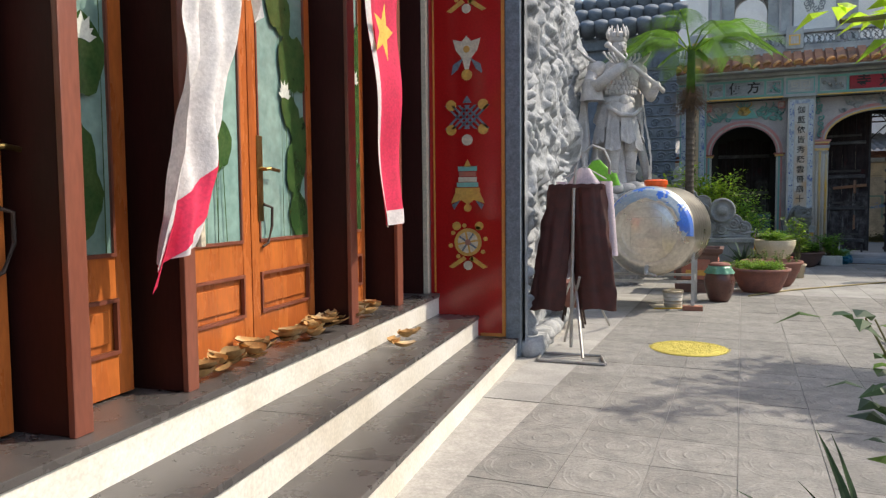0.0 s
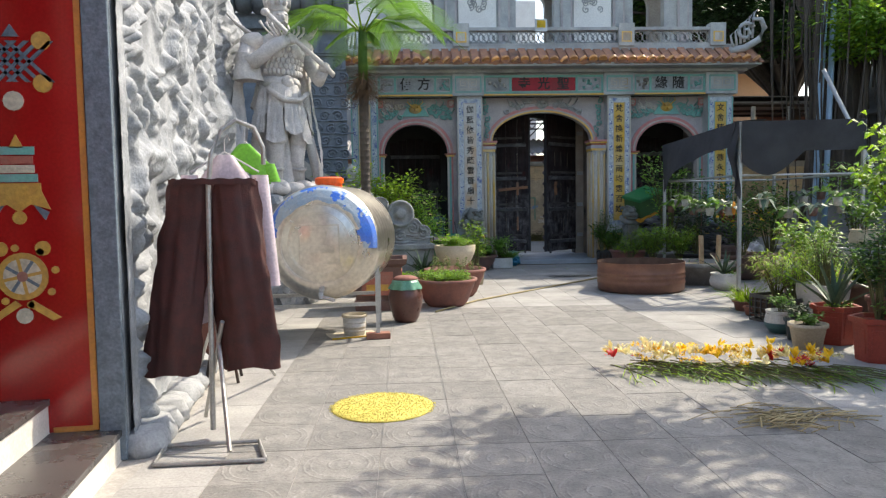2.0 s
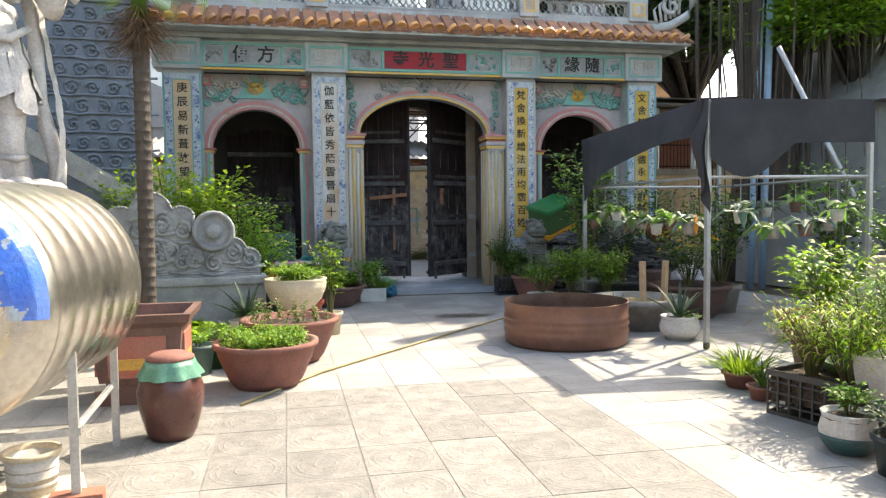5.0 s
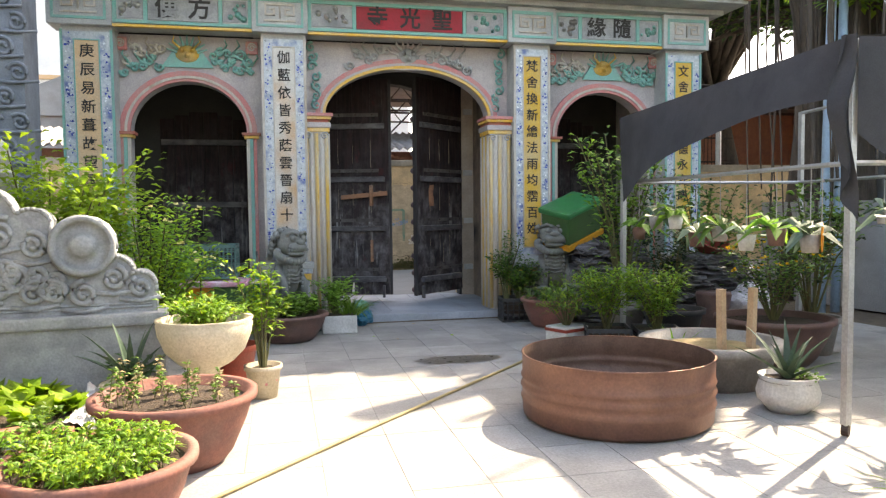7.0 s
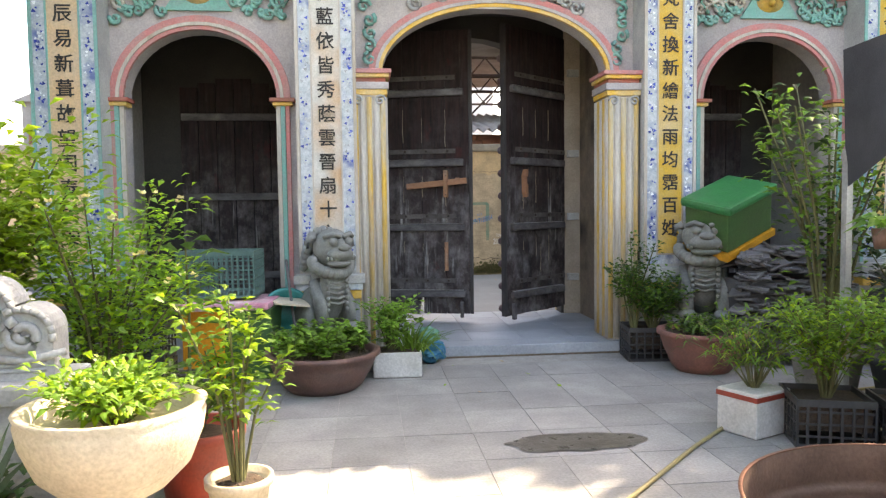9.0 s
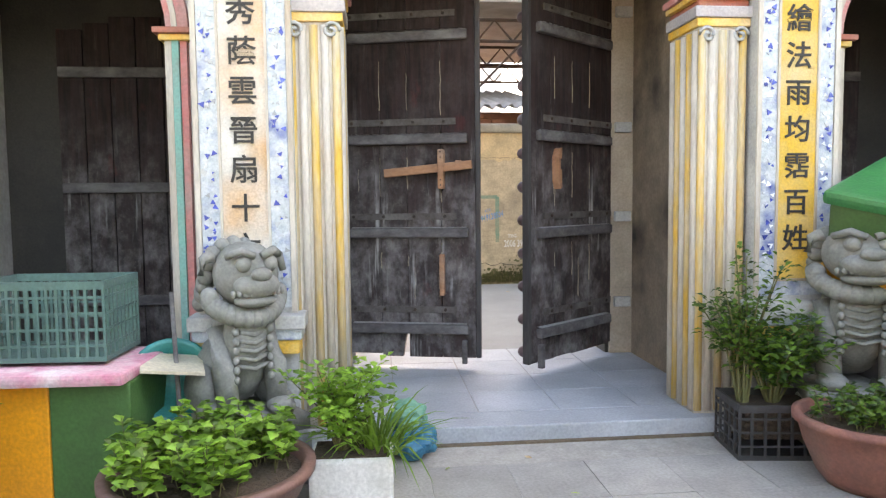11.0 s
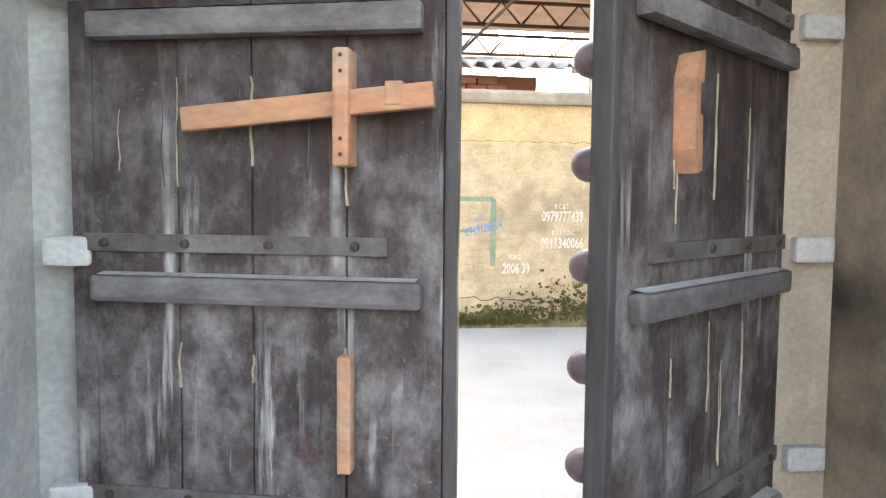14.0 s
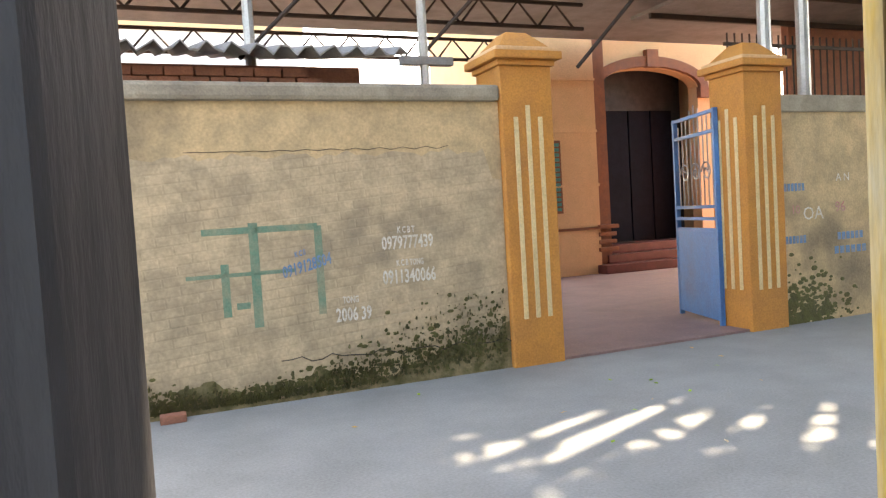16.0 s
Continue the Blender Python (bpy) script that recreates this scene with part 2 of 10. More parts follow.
BROWN_CLAY = mat("brown_clay_pot", (0.17, 0.088, 0.07), (0.11, 0.06, 0.05), (0.2, 0.16, 0.14), scale=6, stain=0.4, vary=0.1, rough=0.6)
CEMENT_POT = mat("cement_pot", (0.34, 0.32, 0.29), (0.24, 0.22, 0.2), (0.13, 0.12, 0.1), scale=6, stain=0.5, vary=0.1)
CREAM_POT = mat("cream_cement_pot", (0.6, 0.52, 0.38), (0.5, 0.42, 0.3), (0.36, 0.3, 0.22), scale=6, stain=0.4)
WHITE_POT = mat("dirty_white_plastic_pot", (0.62, 0.61, 0.58), (0.5, 0.49, 0.46), (0.3, 0.27, 0.22), scale=6, stain=0.5)
RED_POT = mat("brick_red_plastic_pot", (0.34, 0.05, 0.028), (0.26, 0.04, 0.025), (0.17, 0.05, 0.035), scale=6, stain=0.4, rough=0.5)
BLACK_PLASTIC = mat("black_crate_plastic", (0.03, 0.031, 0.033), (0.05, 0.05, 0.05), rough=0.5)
TEAL_PLASTIC = mat("grey_green_crate_plastic", (0.075, 0.16, 0.14), (0.06, 0.12, 0.11), (0.2, 0.22, 0.2), rough=0.55)
GREEN_PLASTIC = mat("green_bin_plastic", (0.02, 0.2, 0.06), (0.02, 0.15, 0.05), (0.08, 0.1, 0.05), rough=0.45)
ORANGE_PLASTIC = mat("orange_painted_metal", (0.78, 0.3, 0.015), (0.65, 0.25, 0.02), (0.3, 0.25, 0.04), rough=0.5, scale=3, stain=0.5)
DKGREEN = mat("dark_green_painted_metal", (0.045, 0.13, 0.035), (0.04, 0.1, 0.03), (0.08, 0.07, 0.04), rough=0.55, scale=3)
LID_ORANGE = mat("orange_plastic_lid", (0.8, 0.11, 0.01), rough=0.4, bump=0.05)
JAR_GLAZE = mat("brown_glazed_earthenware", (0.12, 0.05, 0.037), (0.09, 0.037, 0.03), rough=0.3, bump=0.1)
GREEN_BAG = mat("green_plastic_bag", (0.17, 0.4, 0.28), (0.12, 0.32, 0.22), rough=0.35, trans=0.2)
BLUE_BAG = mat("blue_plastic_bag", (0.02, 0.2, 0.32), (0.02, 0.16, 0.28), rough=0.3, trans=0.2)
COPPER_RUST = mat("rusty_oil_drum_steel", (0.27, 0.135, 0.09), (0.2, 0.098, 0.072), (0.12, 0.055, 0.04), scale=4, stain=0.5, rough=0.5, metal=0.35, bump=0.12)
DRUM_IN = mat("drum_inner_steel", (0.2, 0.13, 0.1), (0.14, 0.09, 0.07), rough=0.6, metal=0.3)
TARP = mat("charcoal_shade_net", (0.03, 0.031, 0.036), (0.042, 0.043, 0.048), (0.08, 0.08, 0.085), scale=3, rough=0.8, trans=0.06, fine=120)
SLATE = mat("slate_roof_tile", (0.1, 0.098, 0.1), (0.065, 0.063, 0.066), (0.16, 0.14, 0.12), rough=0.75, vary=0.45)
LEAF_DARK = mat("dark_green_leaf", (0.035, 0.085, 0.02), (0.02, 0.055, 0.014), rough=0.5, vary=0.35, trans=0.3, bump=0)
LEAF_MID = mat("fresh_green_leaf", (0.14, 0.27, 0.04), (0.09, 0.2, 0.03), rough=0.45, vary=0.35, trans=0.52, bump=0)
LEAF_LIME = mat("yellow_green_leaf", (0.34, 0.5, 0.035), (0.22, 0.4, 0.03), rough=0.45, vary=0.3, trans=0.55, bump=0)
LEAF_BLUE = mat("blue_green_leaf", (0.1, 0.16, 0.1), (0.07, 0.12, 0.075), rough=0.5, vary=0.25, trans=0.2, bump=0)
LEAF_CELERY = mat("light_herb_leaf", (0.2, 0.37, 0.05), (0.14, 0.29, 0.04), rough=0.45, vary=0.3, trans=0.5, bump=0)
BARK = mat("rough_grey_bark", (0.1, 0.08, 0.063), (0.055, 0.044, 0.036), rough=0.9, scale=12, bump=0.9, stretch=(1, 1, 0.3))
STEM = mat("green_brown_stem", (0.13, 0.13, 0.05), (0.09, 0.085, 0.035), rough=0.8)
SOIL = mat("potting_soil", (0.07, 0.048, 0.032), (0.045, 0.03, 0.02), rough=0.95, scale=30, bump=0.9)
FIBRE = mat("palm_fibre", (0.17, 0.1, 0.055), (0.1, 0.058, 0.03), rough=0.95, vary=0.2)
PETAL_YELLOW = mat("yellow_petal", (0.85, 0.6, 0.02), (0.8, 0.48, 0.02), rough=0.6, vary=0.12, trans=0.3, bump=0)
PETAL_CREAM = mat("cream_lily_petal", (0.85, 0.76, 0.42), (0.82, 0.68, 0.3), rough=0.6, vary=0.12, trans=0.3, bump=0)
PETAL_RED = mat("red_petal", (0.6, 0.02, 0.02), (0.45, 0.015, 0.015), rough=0.6, vary=0.15, trans=0.25, bump=0)
DRY = mat("dry_banana_husk", (0.5, 0.3, 0.11), (0.38, 0.2, 0.07), (0.66, 0.56, 0.38), rough=0.85, vary=0.4, scale=20, stain=0.7)
STRAW = mat("dry_stalk", (0.32, 0.25, 0.13), (0.22, 0.17, 0.08), rough=0.9, vary=0.35)
GRAIN = mat("yellow_grain", (0.56, 0.48, 0.11), (0.47, 0.39, 0.08), rough=0.8, scale=40, vary=0.15)
HOSE = mat("dusty_yellow_hose", (0.36, 0.29, 0.13), (0.28, 0.23, 0.11), rough=0.6, bump=0.05)
FARWALL = mat("stained_yellow_render", (0.6, 0.44, 0.25), (0.42, 0.32, 0.19), (0.17, 0.135, 0.095), scale=4.2, stain=0.95, fine=45, bump=0.5)
FARWALL_CAP = mat("grey_coping_render", (0.36, 0.32, 0.25), (0.26, 0.23, 0.18), (0.14, 0.12, 0.1), scale=5, stain=0.6)
# Near-black blue with the shade of the porch recess in its colour.
BLUE_DARK = mat("recess_shade_door_wood", (0.01, 0.011, 0.018), (0.007, 0.008, 0.013), rough=0.6, spec=0.1)
WOOD_STILE = mat("grey_brown_edge_wood", (0.045, 0.042, 0.044), (0.028, 0.025, 0.026), (0.08, 0.075, 0.074), scale=20, stain=0.5, stretch=(1, 1, 0.25), rough=0.7)
MOSS = mat("moss", (0.12, 0.12, 0.04), (0.085, 0.085, 0.035), (0.13, 0.105, 0.06), scale=12, bump=0.9, rough=0.95)
POST_ORANGE = mat("orange_wall_paint", (0.58, 0.25, 0.055), (0.5, 0.21, 0.05), (0.38, 0.18, 0.07), scale=4, stain=0.3)
POST_CREAM = mat("cream_flute_paint", (0.74, 0.58, 0.32), (0.66, 0.5, 0.27), scale=6)
HOUSE_PEACH = mat("peach_house_paint", (0.7, 0.44, 0.24), (0.64, 0.4, 0.21), (0.5, 0.33, 0.2), scale=2, stain=0.3)
HOUSE_BROWN = mat("brown_trim_paint", (0.26, 0.1, 0.05), (0.2, 0.08, 0.045), scale=6)
MAROON_STEP = mat("maroon_step_tile", (0.14, 0.035, 0.032), (0.1, 0.027, 0.025), rough=0.35)
YARD_TILE = mat("rose_brown_yard_tile", (0.27, 0.17, 0.155), (0.22, 0.14, 0.13), scale=4)
BLUE_METAL = mat("blue_gate_paint", (0.05, 0.2, 0.46), (0.045, 0.16, 0.38), (0.14, 0.13, 0.12), rough=0.5, scale=6)
GREEN_SHUTTER = mat("green_shutter_paint", (0.06, 0.25, 0.22), rough=0.5)
WHITE_WALL = mat("white_render", (0.78, 0.77, 0.73), (0.72, 0.7, 0.66), scale=2, stain=0.2)
GREY_HOUSE = mat("weathered_grey_render", (0.3, 0.3, 0.29), (0.23, 0.23, 0.22), (0.14, 0.13, 0.13), scale=2, stain=0.5)
FIBRO = mat("fibre_cement_roof", (0.27, 0.26, 0.25), (0.2, 0.19, 0.18), (0.1, 0.09, 0.08), scale=3, stain=0.5)
BRICK = mat("red_brick", (0.38, 0.16, 0.1), (0.3, 0.125, 0.085), vary=0.25, scale=9)
PIPE_BLUE = mat("pale_blue_plastic_pipe", (0.33, 0.47, 0.6), (0.27, 0.4, 0.53), rough=0.45, bump=0.03)
TAG_WHITE = mat("white_stencil_paint", (0.7, 0.68, 0.62), (0.6, 0.57, 0.5), (0.45, 0.4, 0.3), scale=30, stain=0.7)
TAG_BLUE = mat("blue_stencil_paint", (0.12, 0.25, 0.45), (0.15, 0.26, 0.42), (0.36, 0.32, 0.24), scale=30, stain=0.7)
TAG_GREEN = mat("faded_green_brush_paint", (0.13, 0.25, 0.18), (0.22, 0.28, 0.2), (0.36, 0.31, 0.2), scale=12, stain=0.8)
WET = mat("wet_mud_film", (0.1, 0.09, 0.075), (0.14, 0.13, 0.11), rough=0.3, scale=9)


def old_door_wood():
    """Dark stained boards: chalky vertical runs, grey-blue dust blotches, flaked specks; dust thins upward to paint
    shade on the upper boards.
    """
    m = bpy.data.materials.new("dusty_dark_plank_wood")
    m.use_nodes = True
    n, l = m.node_tree.nodes, m.node_tree.links
    b = n["Principled BSDF"]
    geo = n.new("ShaderNodeNewGeometry")

    def tex(scale, detail, stretch=(1, 1, 1), rough=0.6):
        mp = n.new("ShaderNodeMapping")
        mp.inputs["Scale"].default_value = stretch
        l.new(geo.outputs["Position"], mp.inputs["Vector"])
        t = n.new("ShaderNodeTexNoise")
        t.inputs["Scale"].default_value, t.inputs["Detail"].default_value, t.inputs["Roughness"].default_value = scale, detail, rough
        l.new(mp.outputs[0], t.inputs["Vector"])
        return t.outputs[0]

    def span(v, a, c, lo=0.0, hi=1.0):
        r = n.new("ShaderNodeMapRange")
        for i_, q in zip((1, 2, 3, 4), (a, c, lo, hi)):
            r.inputs[i_].default_value = q
        l.new(v, r.inputs[0])
        return r.outputs[0]

    def times(a, c, op="MULTIPLY"):
        q = n.new("ShaderNodeMath")
        q.operation = op
        l.new(a, q.inputs[0])
        l.new(c, q.inputs[1])
        return q.outputs[0]

    def over(fac, base, colour):
        q = n.new("ShaderNodeMixRGB")
        l.new(fac, q.inputs[0])
        l.new(base, q.inputs[1])
        q.inputs[2].default_value = (*colour, 1)
        return q.outputs[0]

    ramp = n.new("ShaderNodeValToRGB")
    ramp.color_ramp.elements[0].position, ramp.color_ramp.elements[1].position = 0.35, 0.68
    ramp.color_ramp.elements[0].color, ramp.color_ramp.elements[1].color = (0.012, 0.007, 0.007, 1), (0.038, 0.02, 0.019, 1)
    grain = tex(26, 6, (1, 1, 0.08))
    l.new(grain, ramp.inputs[0])
    col = ramp.outputs[0]
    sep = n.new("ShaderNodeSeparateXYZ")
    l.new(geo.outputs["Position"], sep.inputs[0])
    # Height ramp thins the dust upward, painting in the dim upper door.
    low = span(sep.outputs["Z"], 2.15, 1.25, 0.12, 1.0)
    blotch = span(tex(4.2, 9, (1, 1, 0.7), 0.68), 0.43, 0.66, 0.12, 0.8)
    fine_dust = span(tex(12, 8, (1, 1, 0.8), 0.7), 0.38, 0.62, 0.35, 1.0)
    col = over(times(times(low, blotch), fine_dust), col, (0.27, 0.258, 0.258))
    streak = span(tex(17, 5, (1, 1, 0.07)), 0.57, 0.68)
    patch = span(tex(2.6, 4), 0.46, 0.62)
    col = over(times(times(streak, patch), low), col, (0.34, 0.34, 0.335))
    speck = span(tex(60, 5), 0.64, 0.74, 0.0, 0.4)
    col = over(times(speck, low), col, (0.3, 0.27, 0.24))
    red = span(tex(5.5, 6, (1, 1, 0.5)), 0.63, 0.7, 0.0, 0.35)
    col = over(red, col, (0.11, 0.02, 0.02))
    l.new(col, b.inputs["Base Color"])
    b.inputs["Roughness"].default_value = 0.82
    b.inputs["Specular IOR Level"].default_value = 0.3
    bp = n.new("ShaderNodeBump")
    bp.inputs["Strength"].default_value, bp.inputs["Distance"].default_value = 0.45, 0.012
    l.new(times(grain, blotch, "ADD"), bp.inputs["Height"])
    l.new(bp.outputs[0], b.inputs["Normal"])
    return m


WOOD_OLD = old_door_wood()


def street_render():
    """Old lime render: stains at two sizes, coursed brickwork ghosting through, blotched grey and ochre."""
    m = mat("bared_brick_render", (0.56, 0.44, 0.29), (0.37, 0.295, 0.2), (0.17, 0.145, 0.115), scale=3.8, stain=0.95, fine=40, bump=0.0)
    n, l = m.node_tree.nodes, m.node_tree.links
    b = n["Principled BSDF"]
    geo = n.new("ShaderNodeNewGeometry")
    mp = n.new("ShaderNodeMapping")
    mp.inputs["Rotation"].default_value = (radians(90), 0, radians(5))
    l.new(geo.outputs["Position"], mp.inputs["Vector"])
    br = n.new("ShaderNodeTexBrick")
    br.inputs["Scale"].default_value = 1.0
    br.inputs["Brick Width"].default_value, br.inputs["Row Height"].default_value, br.inputs["Mortar Size"].default_value = 0.23, 0.075, 0.009
    br.inputs["Mortar Smooth"].default_value = 0.6
    br.inputs["Color1"].default_value, br.inputs["Color2"].default_value, br.inputs["Mortar"].default_value = (1, 1, 1, 1), (0.82, 0.82, 0.82, 1), (0.6, 0.6, 0.6, 1)
    l.new(mp.outputs[0], br.inputs["Vector"])
    ns = n.new("ShaderNodeTexNoise")
    ns.inputs["Scale"].default_value, ns.inputs["Detail"].default_value = 1.7, 5
    l.new(geo.outputs["Position"], ns.inputs["Vector"])
    mk = n.new("ShaderNodeMapRange")
    mk.inputs[1].default_value, mk.inputs[2].default_value, mk.inputs[3].default_value, mk.inputs[4].default_value = 0.45, 0.62, 0.0, 0.35
    l.new(ns.outputs[0], mk.inputs[0])
    mx = n.new("ShaderNodeMixRGB")
    mx.blend_type = "MULTIPLY"
    l.new(mk.outputs[0], mx.inputs[0])
    l.new(b.inputs["Base Color"].links[0].from_socket, mx.inputs[1])
    l.new(br.outputs["Color"], mx.inputs[2])
    l.new(mx.outputs[0], b.inputs["Base Color"])
    bp = n.new("ShaderNodeBump")
    bp.inputs["Strength"].default_value, bp.inputs["Distance"].default_value = 0.5, 0.02
    ad = n.new("ShaderNodeMath")
    ad.operation = "MULTIPLY_ADD"
    ad.inputs[1].default_value = 0.35
    l.new(br.outputs["Color"], ad.inputs[0])
    l.new(ns.outputs[0], ad.inputs[2])
    l.new(ad.outputs[0], bp.inputs["Height"])
    l.new(bp.outputs[0], b.inputs["Normal"])
    return m


def glass_mat():
    m = bpy.data.materials.new("window_glass")
    m.use_nodes = True
    b = m.node_tree.nodes["Principled BSDF"]
    b.inputs["Base Color"].default_value = (0.8, 0.86, 0.85, 1)
    b.inputs["Roughness"].default_value = 0.03
    b.inputs["Transmission Weight"].default_value = 1.0
    b.inputs["IOR"].default_value = 1.45
    return m


GLASS = glass_mat()


def painted_glass():
    """Frosted door pane with a painted lotus pond: pale teal ground, soft ripples."""
    m = mat("painted_lotus_glass", (0.23, 0.35, 0.31), (0.16, 0.27, 0.245), (0.08, 0.15, 0.12), rough=0.12, scale=3.5, fine=20, bump=0.02, stain=0.6)
    return m


FARWALL_BASE = street_render()
MOSS_BAND = mat("damp_mossy_render", (0.27, 0.215, 0.12), (0.1, 0.095, 0.035), (0.05, 0.06, 0.018), scale=9, stain=0.9, bump=0.9, rough=0.95)
LOTUS_GLASS = painted_glass()
LOTUS_LEAF = mat("painted_lotus_leaf", (0.03, 0.075, 0.022), (0.055, 0.1, 0.032), (0.014, 0.034, 0.012), rough=0.15, scale=9, stain=0.7, bump=0.02)
LOTUS_WHITE = mat("painted_lotus_petal", (0.6, 0.62, 0.56), (0.45, 0.5, 0.46), rough=0.15, bump=0.02)


# ---- building helpers ----
def box(bm, x0, x1, y0, y1, z0, z1, bevel=0.0):
    vs = [bm.verts.new(p) for p in ((x0, y0, z0), (x1, y0, z0), (x1, y1, z0), (x0, y1, z0), (x0, y0, z1), (x1, y0, z1), (x1, y1, z1), (x0, y1, z1))]
    fs = [bm.faces.new([vs[i] for i in f]) for f in ((3, 2, 1, 0), (4, 5, 6, 7), (0, 1, 5, 4), (1, 2, 6, 5), (2, 3, 7, 6), (3, 0, 4, 7))]
    if bevel:
        es = list({e for f in fs for e in f.edges})
        bmesh.ops.bevel(bm, geom=es, offset=bevel, segments=2, affect="EDGES", profile=0.6)


def boxed(*a, bevel=0.0):
    bm = bmesh.new()
    box(bm, *a, bevel=bevel)
    return bm


def part(name, bm, material, parent=None, label="", smooth=False, m=None):
    me = bpy.data.meshes.new(name)
    bmesh.ops.recalc_face_normals(bm, faces=bm.faces)
    bm.to_mesh(me)
    bm.free()
    for mm in material if isinstance(material, (list, tuple)) else [material]:
        me.materials.append(mm)
    if smooth:
        me.polygons.foreach_set("use_smooth", [True] * len(me.polygons))
    ob = new(name, me)
    if parent:
        ob.parent = parent
    if m is not None:
        ob.matrix_local = m
    return tagged(ob, label)


def shared(name, mesh, parent, m):
    ob = new(name, mesh)
    ob.parent = parent
    ob.matrix_local = m
    return ob


def thing(name, label, category, m=None, group="", kind=""):
    ob = new(name)
    ob.empty_display_size = 0.2
    if m is not None:
        ob.matrix_world = m
    return tagged(ob, label, category, group, kind)


def struct(name, bm, material, label, category="wall", m=None, smooth=False):
    ob = part(name, bm, material, None, label, smooth)
    if m is not None:
        ob.matrix_world = m
    return tagged(ob, label, category, "", "structure")


def lathe(bm, profile, seg=32, cx=0.0, cy=0.0, squash=1.0, m=None, caps=True):
    rings = []
    for r, z in profile:
        ring = []
        for i in range(seg):
            a = 2 * math.pi * i / seg
            p = Vector((cx + r * math.cos(a), cy + r * squash * math.sin(a), z))
            ring.append(bm.verts.new(m @ p if m is not None else p))
        rings.append(ring)
    for a, b in zip(rings, rings[1:]):
        for i in range(seg):
            bm.faces.new((a[i], a[(i + 1) % seg], b[(i + 1) % seg], b[i]))
    for ring, (r, z) in ((rings[0], profile[0]), (rings[-1], profile[-1])):
        if caps and r > 0.0005:
            bm.faces.new(ring)


def tube(bm, pts, r, seg=8, taper=1.0):
    pts = [Vector(p) for p in pts]
    rings = []
    for i, p in enumerate(pts):
        d = (pts[min(i + 1, len(pts) - 1)] - pts[max(i - 1, 0)]).normalized()
        up = Vector((0, 0, 1)) if abs(d.z) < 0.9 else Vector((1, 0, 0))
        s = d.cross(up).normalized()
        u = s.cross(d)
        k = r * (1 + (taper - 1) * i / max(len(pts) - 1, 1))
        rings.append([bm.verts.new(p + (s * math.cos(2 * math.pi * j / seg) + u * math.sin(2 * math.pi * j / seg)) * k) for j in range(seg)])
    for a, b in zip(rings, rings[1:]):
        for j in range(seg):
            bm.faces.new((a[j], a[(j + 1) % seg], b[(j + 1) % seg], b[j]))
    bm.faces.new(rings[0][::-1])
    bm.faces.new(rings[-1])


def tubed(pts, r, seg=8, taper=1.0):
    bm = bmesh.new()
    tube(bm, pts, r, seg, taper)
    return bm


def plate(bm, poly, y0, y1):
    """A flat shape given as (x, z), from y0 to y1."""
    a = [bm.verts.new((x, y0, z)) for x, z in poly]
    b = [bm.verts.new((x, y1, z)) for x, z in poly]
    bm.faces.new(a)
    bm.faces.new(b[::-1])
    k = len(poly)
    for i in range(k):
        bm.faces.new((a[i], b[i], b[(i + 1) % k], a[(i + 1) % k]))


def disc(cx, cz, r, n=20, rz=None):
    return [(cx + r * math.cos(2 * math.pi * i / n), cz + (rz or r) * math.sin(2 * math.pi * i / n)) for i in range(n)]


def spiral(cx, cz, r, turns=1.6, flip=1, start=0.0, n=22):
    return [(cx + flip * r * (1 - 0.85 * i / n) * math.cos(start + turns * 2 * math.pi * i / n), cz + r * (1 - 0.85 * i / n) * math.sin(start + turns * 2 * math.pi * i / n)) for i in range(n + 1)]


def text_bm(body, size, depth=0.003, align="CENTER", bold=0.0):
    """Letters as a thin mesh in the x-z plane, front towards -y, centred."""
    cu = bpy.data.curves.new("lettering", "FONT")
    cu.body, cu.size, cu.align_x, cu.align_y, cu.extrude = body, size, align, "CENTER", depth
    cu.resolution_u = 2
    cu.offset = size * bold
    ob = bpy.data.objects.new("lettering", cu)
    scene.collection.objects.link(ob)
    bpy.context.view_layer.update()
    me = bpy.data.meshes.new_from_object(ob.evaluated_get(bpy.context.evaluated_depsgraph_get()))
    bpy.data.objects.remove(ob)
    bm = bmesh.new()
    bm.from_mesh(me)
    bmesh.ops.transform(bm, matrix=pose(0, 0, 0, 90, 0, 0), verts=bm.verts)
    return bm


def arch_wall(bm, u0, u1, z0, z1, v0, v1, uc, hw, zs, rise, n=20):
    """A wall from v0 to v1 with one arched opening through it."""
    box(bm, u0, uc - hw, v0, v1, z0, z1)
    box(bm, uc + hw, u1, v0, v1, z0, z1)
    prev = None
    for i in range(n + 1):
        a = math.pi * i / n
        u, z = uc - hw * math.cos(a), zs + rise * math.sin(a)
        cur = [bm.verts.new(p) for p in ((u, v0, z), (u, v1, z), (u, v1, z1), (u, v0, z1))]
        if prev:
            for p, q in ((0, 1), (1, 2), (2, 3), (3, 0)):
                bm.faces.new((prev[p], prev[q], cur[q], cur[p]))
        prev = cur


def arch_pts(uc, hw, zs, rise, v, n=24):
    return [(uc - hw * math.cos(math.pi * i / n), v, zs + rise * math.sin(math.pi * i / n)) for i in range(n + 1)]


